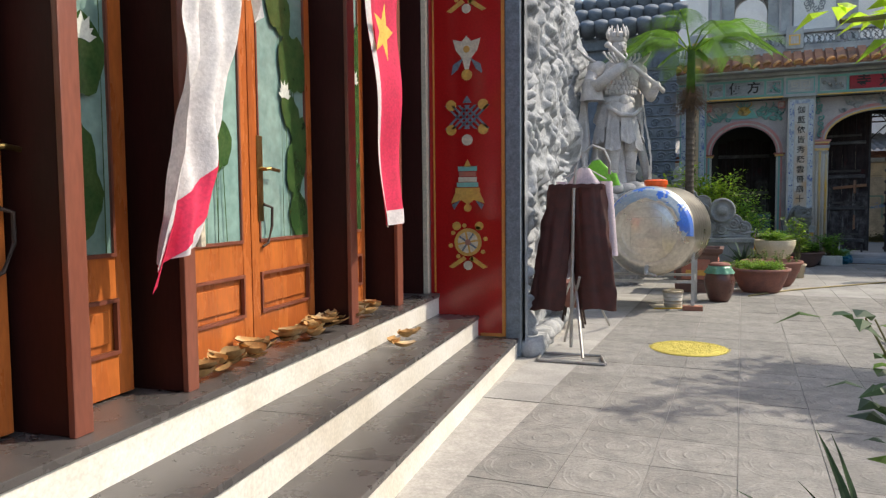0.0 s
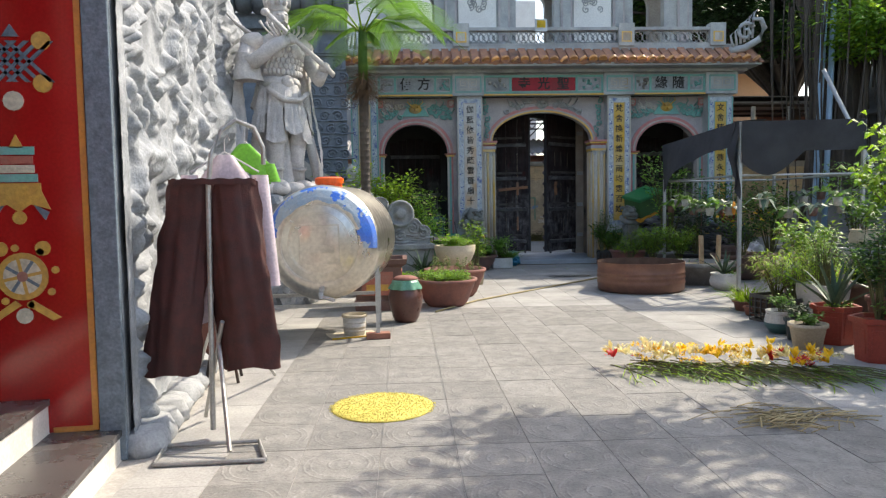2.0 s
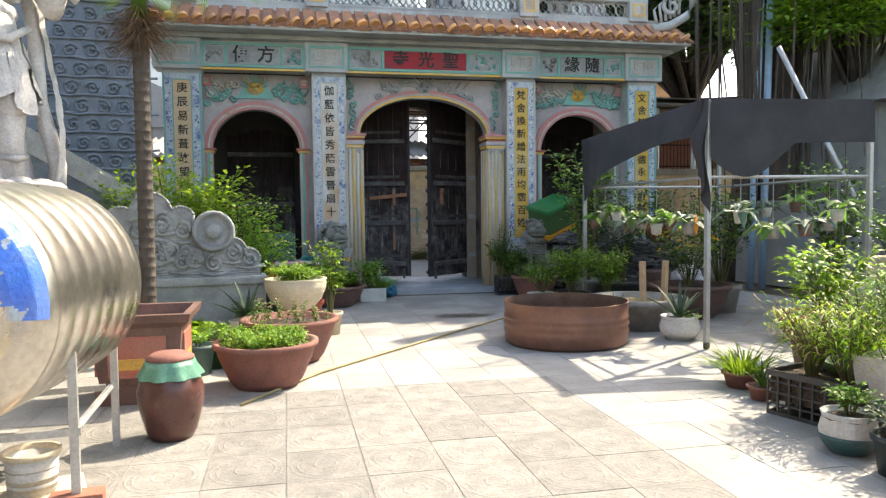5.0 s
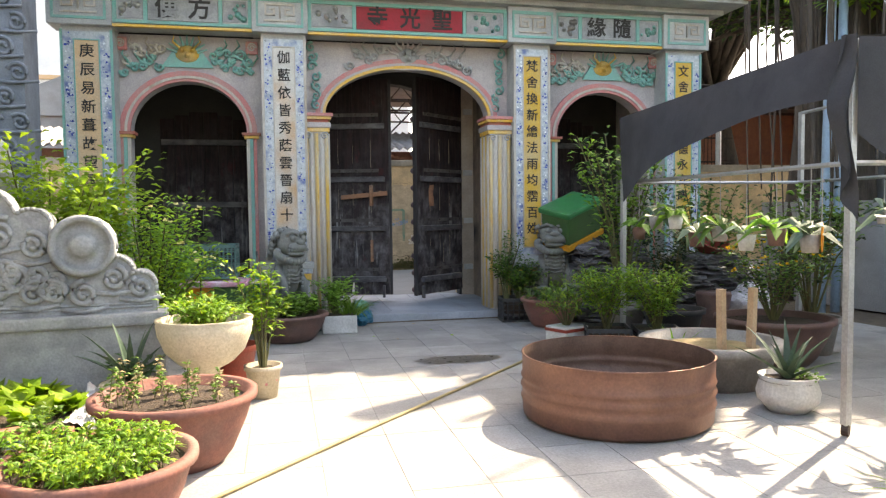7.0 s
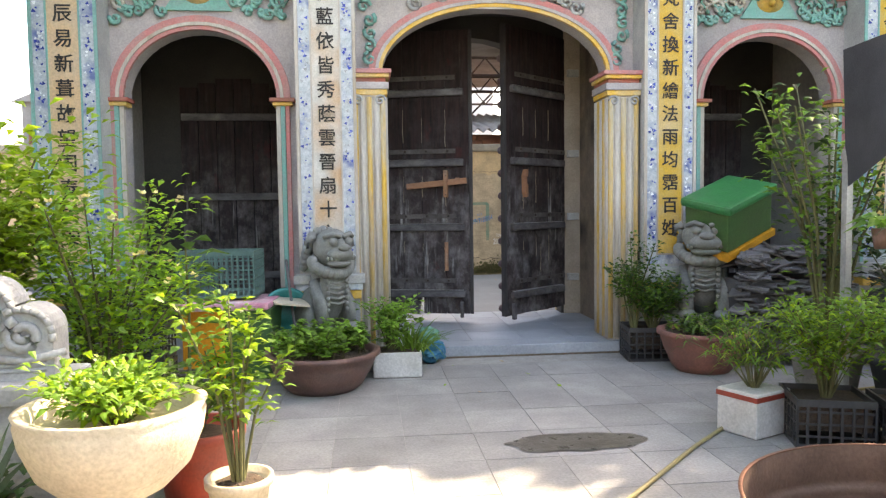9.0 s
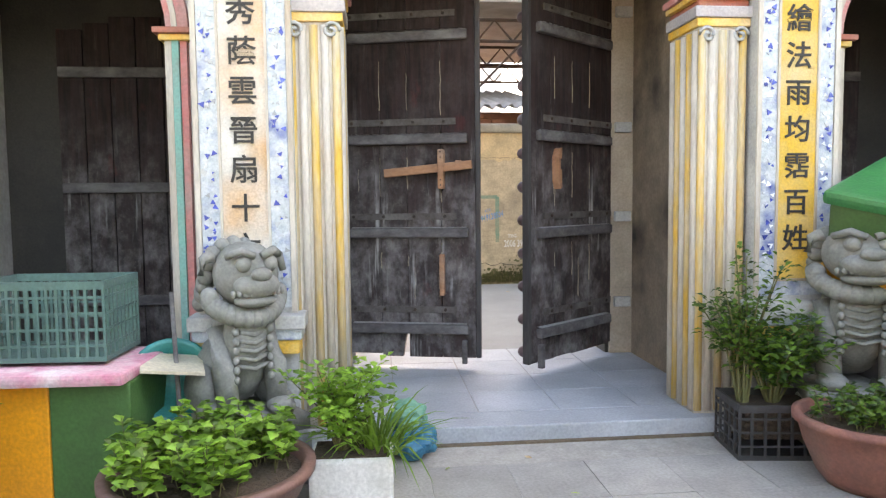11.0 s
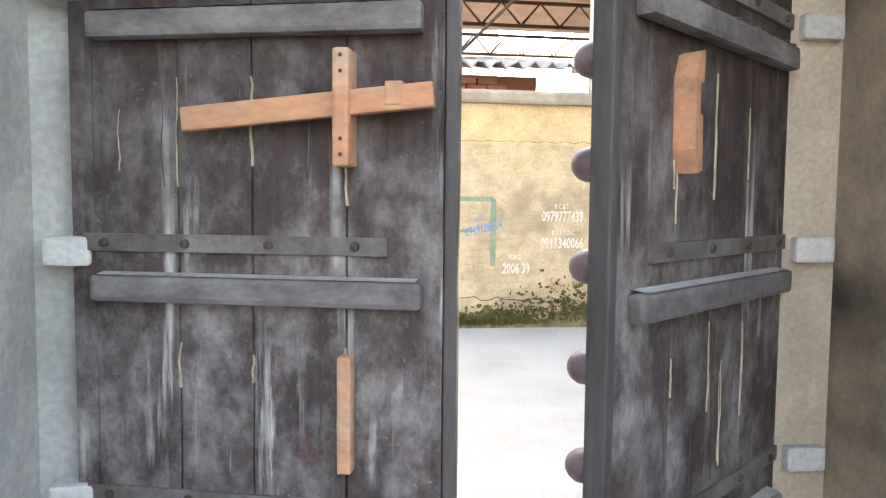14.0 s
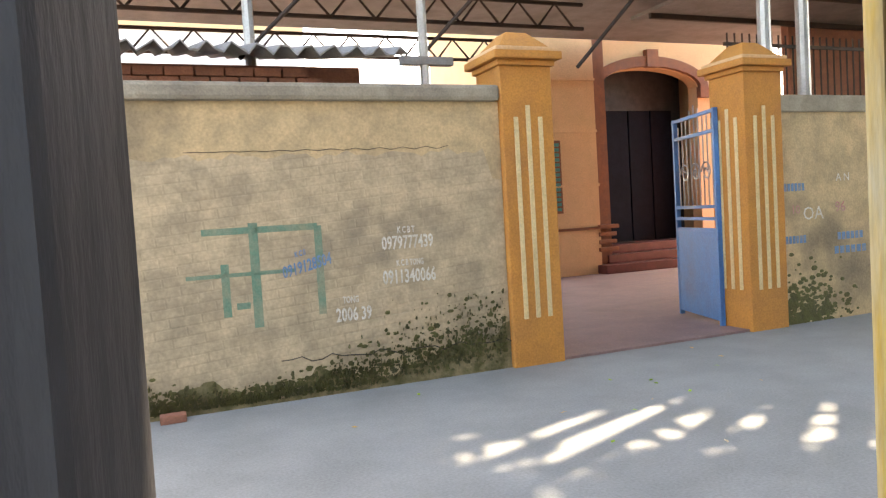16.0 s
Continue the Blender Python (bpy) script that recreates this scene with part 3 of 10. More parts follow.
def band(bm, uc, hw, zs, rise, w, v0, v1, n=24):
    """A moulded arch band of width w around an arched opening."""
    prev = None
    for i in range(n + 1):
        a = math.pi * i / n
        c, s = -math.cos(a), math.sin(a)
        cur = [bm.verts.new(p) for p in ((uc + hw * c, v0, zs + rise * s), (uc + (hw + w) * c, v0, zs + (rise + w) * s), (uc + (hw + w) * c, v1, zs + (rise + w) * s), (uc + hw * c, v1, zs + rise * s))]
        if prev:
            for p, q in ((0, 1), (1, 2), (2, 3), (3, 0)):
                bm.faces.new((prev[p], prev[q], cur[q], cur[p]))
        prev = cur


def bumpy(bm, amount, freq, seed=0.0):
    for v in bm.verts:
        v.co += noise.noise_vector(v.co * freq + Vector((seed, seed * 1.7, 0))) * amount


# ---- ground ----
GATE = pose(4.60, 17.023, 0, 0, 0, -6.5)
STREET = pose(7.12, 23.68, 0, 0, 0, -5.0)
bm = bmesh.new()
bmesh.ops.create_grid(bm, x_segments=2, y_segments=2, size=600)
bmesh.ops.translate(bm, vec=(0, 0, -0.03), verts=bm.verts)
struct("ground", bm, EARTH, "bare brown earth reaching to the horizon", "ground")
struct("courtyard_bed", boxed(-1.4, 9.6, -6, 17.6, -0.2, -0.006), JOINT, "dusty grey mortar bed under courtyard paving", "paving")
struct("street_pavement", boxed(-18, 25, 2.12, 7.4, -0.25, 0.1), CONCRETE, "pale grey concrete lane outside the gate", "road", GATE)

# ---- temple porch: steps, posts, doors, cheek panel ----
STEPS_Y0, STEPS_Y1 = -3.5, 6.28
for i, (x, z) in enumerate(((-1.15, 0.17), (-1.51, 0.36), (-1.88, 0.55))):
    st = thing("stone_step", "dark granite step tread with cream marble riser", "step", pose(0, 0, 0), "temple steps", "structure")
    lo = (0.0, 0.17, 0.36)[i]
    back = -3.2 if i == 2 else (-1.51, -1.88)[i]
    part("riser", boxed(x - 0.3, x - 0.012, STEPS_Y0, STEPS_Y1, lo - 0.01 if i else -0.05, z - 0.034), RISER, st)
    y = STEPS_Y0
    k = 0
    while y < STEPS_Y1 - 0.1:
        y2 = min(y + 1.55 + 0.2 * ((k + i) % 2), STEPS_Y1)
        part("tread", boxed(back - 0.02, x, y + 0.0015, y2 - 0.0015, z - 0.034, z, bevel=0.004), GRANITE, st)
        y, k = y2, k + 1
struct("temple_wall", boxed(-2.9, -2.45, -3.5, 6.28, 3.3, 5.6), WOOD_POST, "dark brown timber lintel wall of the temple", "wall")
struct("temple_hall_back", boxed(-7.2, -7.0, -3.5, 6.28, 0.4, 5.6), DARK, "back wall inside the hall, coloured near black as unlit", "wall")
struct("temple_hall_side", boxed(-7.2, -2.5, -3.7, -3.5, 0.0, 5.6), DARK, "side wall of the hall, coloured near black as unlit", "wall")
struct("temple_hall_side_far", boxed(-7.2, -2.36, 6.28, 6.5, 0.0, 5.6), DARK, "partition of the hall, coloured near black as unlit", "wall")
struct("temple_hall_floor", boxed(-7.2, -3.2, -3.5, 6.28, 0.3, 0.548), GRANITE, "dark granite hall floor", "floor")
struct("temple_ceiling", boxed(-7.2, -1.9, -3.5, 6.28, 5.6, 5.75), WOOD_POST, "dark timber porch ceiling", "ceiling")


def porch_post(y0, y1, x=-1.97):
    p = thing("timber_post", "glossy maroon square timber post on the porch", "post", pose(0, 0, 0), "porch posts", "structure")
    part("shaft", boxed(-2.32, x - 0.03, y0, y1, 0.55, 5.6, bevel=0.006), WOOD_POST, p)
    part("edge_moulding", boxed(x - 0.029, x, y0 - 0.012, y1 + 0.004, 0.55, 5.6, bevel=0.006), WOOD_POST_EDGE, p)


for y0, y1 in ((0.85, 0.96), (2.05, 2.125), (2.7, 2.765), (4.5, 4.60), (5.42, 5.53)):
    porch_post(y0, y1)


def lotus(parent, y0, y1, z0, z1, seed):
    """Painted lotus leaves, stalks and blooms, very thin, on a door pane."""
    rnd = random.Random(seed)
    x = -2.216
    leaves, white = bmesh.new(), bmesh.new()
    for k in range(5):
        cy, cz = y0 + (y1 - y0) * rnd.uniform(0.1, 0.9), z0 + (z1 - z0) * (0.08 + 0.17 * k + rnd.uniform(-0.04, 0.04))
        r = rnd.uniform(0.12, 0.24)
        tilt = rnd.uniform(-0.9, 0.9)
        poly = []
        for i in range(22):
            a = 2 * math.pi * i / 22
            rr = r * (0.8 + 0.22 * math.cos(2 * (a - tilt)) + 0.05 * math.sin(7 * a))
            poly.append((min(max(cy + rr * math.cos(a) * 0.8, y0), y1), min(max(cz + rr * math.sin(a) * 1.25, z0), z1)))
        leaves.faces.new([leaves.verts.new((x + 0.0004 * k, a, b)) for a, b in poly])
        for j in (-1, 1):
            s = rnd.uniform(-0.05, 0.05)
            q = [(cy + s, cz), (cy + s + 0.008, cz), (cy + s * 2 + 0.008 * j, z0), (cy + s * 2, z0)]
            q = [(min(max(a, y0), y1), b) for a, b in q]
            if abs(q[2][0] - q[3][0]) > 0.002:
                leaves.faces.new([leaves.verts.new((x - 0.0006, a, b)) for a, b in q])
    cy, cz = (y0 + y1) / 2 + rnd.uniform(-0.05, 0.05), z0 + (z1 - z0) * rnd.uniform(0.35, 0.6)
    for k in range(7):
        a = math.pi * (0.08 + 0.84 * k / 6)
        L = 0.11 if k in (2, 3, 4) else 0.085
        d, e = (math.cos(a), math.sin(a)), (-math.sin(a), math.cos(a))
        q = [(0, 0), (0.45, 0.22), (1, 0), (0.45, -0.22)]
        white.faces.new([white.verts.new((x + 0.003 + 0.0003 * k, min(max(cy + L * (s * d[0] + w * e[0]), y0), y1), cz + L * (s * d[1] + w * e[1]))) for s, w in q])
    part("painted_leaves", leaves, LOTUS_LEAF, parent)
    part("painted_bloom", white, LOTUS_WHITE, parent)


def porch_leaf(y0, y1, seed, handle=None):
    d = thing("door_leaf", "varnished orange wooden door leaf with painted lotus glass", "door", pose(0, 0, 0), "porch door leaves", "structure")
    xb, xf = -2.285, -2.225
    for nm, a in (("stile", (y0, y0 + 0.085)), ("stile", (y1 - 0.085, y1))):
        part(nm, boxed(xb, xf, a[0], a[1], 0.56, 3.3, bevel=0.004), WOOD_DOOR, d)
    for z0, z1 in ((0.56, 0.74), (0.98, 1.165), (3.1, 3.3)):
        part("rail", boxed(xb, xf - 0.002, y0 + 0.085, y1 - 0.085, z0, z1, bevel=0.004), WOOD_DOOR, d)
    part("lower_panel", boxed(xb + 0.01, xf - 0.018, y0 + 0.085, y1 - 0.085, 0.74, 0.98), WOOD_DOOR, d)
    part("raised_field", boxed(xf - 0.018, xf - 0.004, y0 + 0.13, y1 - 0.13, 0.79, 0.93, bevel=0.006), WOOD_DOOR, d)
    bm = bmesh.new()
    for z in (0.74, 0.965):
        box(bm, xf - 0.012, xf + 0.012, y0 + 0.085, y1 - 0.085, z, z + 0.017)
    for y in (y0 + 0.085, y1 - 0.1):
        box(bm, xf - 0.012, xf + 0.011, y, y + 0.015, 0.757, 0.965)
    part("panel_moulding", bm, WOOD_POST_EDGE, d)
    bm = bmesh.new()
    for y in (y0 + 0.085, y1 - 0.1):
        box(bm, xf - 0.02, xf + 0.006, y, y + 0.014, 1.165, 3.1)
    box(bm, xf - 0.02, xf + 0.008, y0 + 0.085, y1 - 0.085, 1.16, 1.178)
    part("glazing_bead", bm, WOOD_POST_EDGE, d)
    g = part("pane", boxed(-2.24, -2.232, y0 + 0.1, y1 - 0.1, 1.165, 3.1), LOTUS_GLASS, d, "frosted pane painted with lotus leaves")
    lotus(d, y0 + 0.1, y1 - 0.1, 1.18, 3.09, seed)
    if handle is not None:
        h = part("handle_plate", boxed(xf, xf + 0.008, handle - 0.03, handle + 0.03, 1.28, 1.78, bevel=0.003), BRASS, d, "tarnished brass handle plate")
        part("lever", tubed([(xf, handle, 1.585), (xf + 0.05, handle, 1.585), (xf + 0.055, handle + 0.03, 1.59), (xf + 0.05, handle + 0.14, 1.58)], 0.011), BRASS, h)
        part("ring_pull", tubed([(xf + 0.012, handle + 0.02, 1.38), (xf + 0.04, handle + 0.07, 1.36), (xf + 0.03, handle + 0.08, 1.25), (xf + 0.03, handle + 0.03, 1.15), (xf + 0.012, handle, 1.13)], 0.009), IRON, h)


for i, (y0, y1, h) in enumerate(((0.98, 1.5, None), (1.5, 2.02, 1.95), (2.155, 2.65, None), (2.78, 3.65, None), (3.66, 4.44, 3.76), (4.61, 5.05, None), (5.05, 5.35, None))):
    porch_leaf(y0, y1, 11 + i, h)
# door left open beside the cheek wall
d = thing("door_frame", "dark timber frame of an open doorway with a pale edge strip", "door frame", pose(0, 0, 0), "", "structure")
part("jamb", boxed(-2.42, -2.015, 6.2, 6.276, 0.55, 5.6, bevel=0.004), WOOD_POST, d)
part("edge_strip", boxed(-2.013, -1.97, 6.2, 6.272, 0.552, 3.4, bevel=0.004), CREAM_PAINT, d)

# red cheek wall
struct("cheek_wall", boxed(-2.36, -1.13, 6.30, 6.62, -0.05, 5.6), STONE_RELIEF, "grey stone end wall of the temple porch", "wall")
pan = thing("lacquer_panel", "glossy red lacquer wall panel with painted emblems", "wall panel", pose(0, 0, 0), "", "structure")
part("field", boxed(-1.965, -1.27, 6.284, 6.3, 0.172, 5.0), RED_LACQUER, pan)
bm = bmesh.new()
box(bm, -1.30, -1.268, 6.276, 6.284, 0.175, 5.0)
box(bm, -1.93, -1.915, 6.278, 6.284, 0.56, 5.0)
box(bm, -1.5, -1.30, 6.277, 6.284, 0.172, 0.2)
part("gilt_edge", bm, GILT, pan)
part("stone_pier", boxed(-1.262, -1.13, 6.262, 6.3, 0.0, 5.0, bevel=0.006), GREY_PAINT, pan, "dark grey stone pier strip")


def emblem(kind, cz, cx=-1.612):
    cols = {}

    def add(m, poly, k=0):
        b = cols.setdefault(m.name, (bmesh.new(), m))[0]
        plate(b, [(cx + a, cz + c) for a, c in poly], 6.276 - 0.0012 * k, 6.284)

    S = 0.14
    if kind == "vase":
        add(CREAM_PAINT, [(-0.9 * S, 0.9 * S), (-0.3 * S, 0.75 * S), (0, 1.1 * S), (0.3 * S, 0.75 * S), (0.9 * S, 0.9 * S), (0.7 * S, 0.2 * S), (0.3 * S, -0.3 * S), (0.12 * S, -1.0 * S), (-0.12 * S, -1.0 * S), (-0.3 * S, -0.3 * S), (-0.7 * S, 0.2 * S)])
        for s in (-1, 1):
            add(GREY_PAINT, [(s * 0.25 * S, -0.3 * S), (s * 0.9 * S, -0.7 * S), (s * 1.0 * S, -1.3 * S), (s * 0.6 * S, -1.0 * S)], 1)
        add(GOLD, disc(0, -1.35 * S, 0.35 * S, 12), 1)
        add(GOLD, disc(0, 0.25 * S, 0.22 * S, 12), 2)
    elif kind == "knot":
        for k in range(4):
            for s in (-1, 1):
                o = (k - 1.5) * 0.42 * S
                c = [(o - 0.75 * S * s - 0.09 * S, -0.75 * S - 0.0), (o - 0.75 * S * s + 0.09 * S, -0.75 * S), (o + 0.75 * S * s + 0.09 * S, 0.75 * S), (o + 0.75 * S * s - 0.09 * S, 0.75 * S)]
                add(GREY_PAINT, c, k % 2)
        for s in (-1, 1):
            for z in (0.95, -1.0):
                add(GOLD, disc(s * 1.05 * S, z * S * 0.8, 0.34 * S, 12), 1)
        add(CREAM_PAINT, disc(0, -1.45 * S, 0.36 * S, 12), 1)
        add(GREY_PAINT, [(-0.3 * S, 0.9 * S), (0, 1.35 * S), (0.3 * S, 0.9 * S)])
    elif kind == "banner":
        add(GOLD, [(-0.25 * S, 1.1 * S), (0, 1.6 * S), (0.25 * S, 1.1 * S)])
        for k, (m, w) in enumerate(((TEAL, 0.62), (RUSTRED, 0.56), (CREAM_PAINT, 0.6), (TEAL, 0.7), (GOLD, 0.8))):
            z = (0.85 - 0.34 * k) * S
            add(m, [(-w * S, z), (w * S, z), (w * S, z + 0.3 * S), (-w * S, z + 0.3 * S)])
        add(GOLD, [(-0.8 * S, -0.5 * S), (0.8 * S, -0.5 * S), (1.1 * S, -1.2 * S), (0.4 * S, -1.0 * S), (0, -1.3 * S), (-0.4 * S, -1.0 * S), (-1.1 * S, -1.2 * S)], 1)
        for s in (-1, 1):
            add(GREY_PAINT, [(s * 0.5 * S, -1.0 * S), (s * 1.05 * S, -1.3 * S), (s * 0.9 * S, -1.6 * S)], 1)
        add(GOLD, disc(0, -1.5 * S, 0.25 * S, 12))
    else:
        add(GOLD, disc(0, 0, 0.9 * S, 24))
        add(CREAM_PAINT, disc(0, 0, 0.68 * S, 24), 1)
        for k in range(8):
            a = math.pi * k / 4 + 0.2
            d, e = (math.cos(a), math.sin(a)), (-math.sin(a), math.cos(a))
            add(GREY_PAINT if k % 2 else GOLD, [(r * S * d[0] + w * S * e[0], r * S * d[1] + w * S * e[1]) for r, w in ((0.15, 0.06), (0.68, 0.06), (0.68, -0.06), (0.15, -0.06))], 2)
            add(GOLD, disc(1.18 * S * d[0], 1.1 * S * d[1], 0.14 * S, 10))
        add(RUSTRED, disc(0, 0, 0.2 * S, 12), 3)
        for s in (-1, 1):
            add(GOLD, [(s * 0.3 * S, -0.9 * S), (s * 1.3 * S, -1.6 * S), (s * 1.0 * S, -1.7 * S), (s * 0.1 * S, -1.1 * S)])
            add(GOLD, disc(s * 0.75 * S, 1.05 * S, 0.28 * S, 12))
        add(CREAM_PAINT, disc(0, -1.5 * S, 0.3 * S, 12))
    for b, m in cols.values():
        part("emblem", b, m, pan, "painted %s emblem" % kind)


emblem("vase", 2.70)
emblem("knot", 2.14)
emblem("banner", 1.54)
emblem("wheel", 1.02)
emblem("wheel", 3.3)

# ---- carved relief wall beyond the porch ----
bm = bmesh.new()
NY, NZ = 130, 220
grid = {}
for i in range(NY + 1):
    for j in range(NZ + 1):
        y, z = 6.32 + 2.7 * i / NY, 4.6 * j / NZ
        p = Vector((0, y, z))
        a = 0.8 * noise.noise(p * 2.6) + 0.7 * math.sin(13 * z + 11 * noise.noise(p * 1.7)) * math.cos(10 * y + 9 * noise.noise(p * 2.1 + Vector((5, 2, 0)))) + 0.5 * abs(noise.noise(p * 9)) + 0.25 * noise.noise(p * 21)
        edge = min((y - 6.32) / 0.1, 1, (z) / 0.08)
        frm = 0.035 if (y < 6.45 or z < 0.12) else 0.0
        h = frm + 0.006 * noise.noise(p * 25) if frm else max(-0.01, min(a * 0.095, 0.1))
        base = -1.135 + 0.03 * (i / NY)
        grid[i, j] = bm.verts.new((base + h + (0.12 if z < 0.1 and not frm else 0.0), y, z))
for i in range(NY):
    for j in range(NZ):
        bm.faces.new((grid[i, j], grid[i + 1, j], grid[i + 1, j + 1], grid[i, j + 1]))
struct("relief_wall", bm, STONE_RELIEF, "silver-grey stone wall carved in deep cloud relief", "wall", smooth=True)
struct("relief_wall_core", boxed(-2.3, -1.15, 6.62, 9.0, -0.05, 4.6), STONE_RELIEF, "grey stone core of the carved wall", "wall")
bm = bmesh.new()
for k in range(14):
    y = 6.42 + 0.19 * k
    lathe(bm, [(0.0, -0.02), (0.13 - 0.01 * (k % 3), -0.02), (0.15, 0.05), (0.11, 0.12 + 0.02 * (k % 2)), (0.0, 0.14)], 12, -1.08, y)
bumpy(bm, 0.03, 7)
struct("relief_wall_base", bm, STONE, "grey rounded stone plinth of the carved wall", "plinth", smooth=True)

# ---- rock face and slate-blue cloud wall behind the statue ----
bm = bmesh.new()
grid = {}
for i in range(71):
    for j in range(91):
        s, z = i / 70, 5.6 * j / 90
        x = -1.6 + 0.25 * math.sin(4 * s) + 0.5 * s
        y = 9.0 + 5.2 * s
        p = Vector((x, y, z))
        h = 0.28 * noise.noise(p * 0.9) + 0.16 * noise.noise(p * 2.3) + 0.08 * abs(noise.noise(p * 5.5)) + 0.05 * abs(noise.noise(p * 11))
        grid[i, j] = bm.verts.new((x + h - 0.06 * z, y + 0.25 * noise.noise(p * 1.3 + Vector((7, 7, 7))), z - 0.05))
for i in range(70):
    for j in range(90):
        bm.faces.new((grid[i, j], grid[i + 1, j], grid[i + 1, j + 1], grid[i, j + 1]))
struct("rock_face", bm, STONE_RELIEF, "rugged grey artificial rock face behind the statue", "rock wall")

cloud = thing("cloud_wall", "slate-blue stone wall carved with bands of clouds", "wall", pose(0, 0, 0), "", "structure")
part("core", boxed(-4.2, 0.42, 16.2, 16.9, -0.05, 4.9), STONE_DARK, cloud)
bm = bmesh.new()
rnd = random.Random(4)
for row in range(11):
    z = 1.6 + 0.24 * row
    for k in range(5):
        cx = -0.75 + 0.25 * k + (0.12 if row % 2 else 0)
        r = 0.085 + 0.02 * rnd.random()
        pts = spiral(cx, z, r, 1.5, 1 if k % 2 else -1, rnd.random())
        tube(bm, [(a, 16.19, b) for a, b in pts], 0.02, 5)
        tube(bm, [(cx - 0.2, 16.19, z - 0.09), (cx - 0.05, 16.18, z - 0.105 + 0.02 * rnd.random()), (cx + 0.18, 16.19, z - 0.08)], 0.017, 5)
part("cloud_relief", bm, STONE_DARK, cloud, smooth=True)
bm = bmesh.new()
box(bm, -1.0, 0.44, 16.14, 16.2, 4.15, 4.42, bevel=0.02)
box(bm, -4.2, 0.46, 16.08, 16.2, 4.62, 4.9, bevel=0.03)
for k in range(40):
    box(bm, -3.9 + 0.11 * k, -3.82 + 0.11 * k, 16.1, 16.14, 4.2, 4.37)
part("cornice", bm, STONE_DARK, cloud)
bm = bmesh.new()
for r_ in range(3):
    for k in range(17):
        x = -4.3 + 0.29 * k + (0.14 if r_ % 2 else 0)
        mm = pose(x, 15.85 + 0.28 * r_, 5.02 + 0.3 * r_, 62, 0, 0)
        lathe(bm, [(0.0, -0.22), (0.15, -0.2), (0.155, 0.2), (0.0, 0.22)], 10, m=mm, squash=0.6)
part("roof_tile", bm, STONE_DARK, cloud, "dark carved stone roof tiles", smooth=True)

# sloping stone stair balustrade beside the cloud wall
bal = thing("stair_balustrade", "grey stone stair balustrade with finial post", "balustrade", pose(0, 0, 0), "", "structure")
bm = bmesh.new()
plate(bm, [(-1.15, 2.62), (-1.15, 2.32), (0.32, 1.42), (0.32, 1.68)], 14.9, 15.05)
part("sloping_rail", bm, STONE, bal)
bm = bmesh.new()
plate(bm, [(-1.15, 2.32), (-1.15, 0.0), (0.32, 0.0), (0.32, 1.42)], 14.93, 15.02)
part("infill", bm, STONE_DARK, bal)
bm = bmesh.new()
box(bm, 0.32, 0.56, 14.86, 15.1, 0, 1.72, bevel=0.02)
lathe(bm, [(0.1, 1.72), (0.13, 1.76), (0.07, 1.8), (0.1, 1.88), (0.08, 1.98), (0.03, 2.04), (0, 2.05)], 14, 0.44, 14.98)
part("newel_post", bm, STONE, bal)

# ---- gate building ----
gate = thing("temple_gate", "weathered painted temple gate with three arches and tiled eave", "gate", GATE, "", "structure")
Z1 = 3.58
CEN, SIDE = (0.0, 1.08, 2.65, 0.62), (2.73, 0.68, 2.41, 0.62)
for s, nm in ((-1, "wall"), (1, "wall")):
    bm = bmesh.new()
    arch_wall(bm, s * 2.73 - 0.92, s * 2.73 + 0.92, 0, Z1, 0.3, 0.5, s * SIDE[0], *SIDE[1:])
    part("wall", bm, PLASTER_PINK, gate)
bm = bmesh.new()
arch_wall(bm, -1.81, 1.81, 0, Z1, 0.3, 0.5, *CEN)
part("wall", bm, PLASTER_PINK, gate)
bm = bmesh.new()
for s in (-1, 1):
    box(bm, min(s * 3.65, s * 4.1), max(s * 3.65, s * 4.1), 0.3, 0.5, 0, Z1)
part("wall", bm, PLASTER, gate)
# inside: partitions, outer wall, ceiling, slab
# Bay backs, outer wall and ceiling have the passage shade in their colour.
for s in (-1, 1):
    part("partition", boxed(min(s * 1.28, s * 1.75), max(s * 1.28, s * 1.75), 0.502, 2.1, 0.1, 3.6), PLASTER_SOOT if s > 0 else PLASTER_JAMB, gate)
    part("end_wall", boxed(min(s * 3.75, s * 4.1), max(s * 3.75, s * 4.1), 0.502, 2.1, 0, 3.6), PLASTER_DARK, gate)
    part("bay_back_wall", boxed(min(s * 1.75, s * 3.75), max(s * 1.75, s * 3.75), 1.95, 2.1, 0, 3.6), PASSAGE_SHADE, gate)
bm = bmesh.new()
arch_wall(bm, -1.28, 1.28, 0.1, 3.6, 1.87, 2.1, 0, 1.06, 2.2, 1.15)
part("outer_wall", bm, PASSAGE_SHADE, gate)
for s in (-1, 1):
    for k in range(4):
        a = s * (1.075 + 0.06 * k)
        part("outer_flute", boxed(a - 0.022, a + 0.022, 2.1, 2.14, 0.1, 3.2, bevel=0.008), (YELLOW_STRIPE, WHITE_STRIPE)[k % 2], gate)
part("gate_ceiling", boxed(-4.1, 4.1, 0.0, 2.1, 3.602, 3.75), PASSAGE_SHADE, gate)
# Earth-coloured strip stands in for the shadow line at the kerb foot.
part("kerb_dirt", boxed(-1.32, 1.32, -0.012, 0.02, -0.02, 0.006), EARTH, gate, "dark strip painted as the shadow line under the threshold")
part("threshold_kerb", boxed(-1.32, 1.32, 0.02, 0.3, -0.02, 0.1, bevel=0.012), SLAB, gate, "worn blue-grey stone threshold")
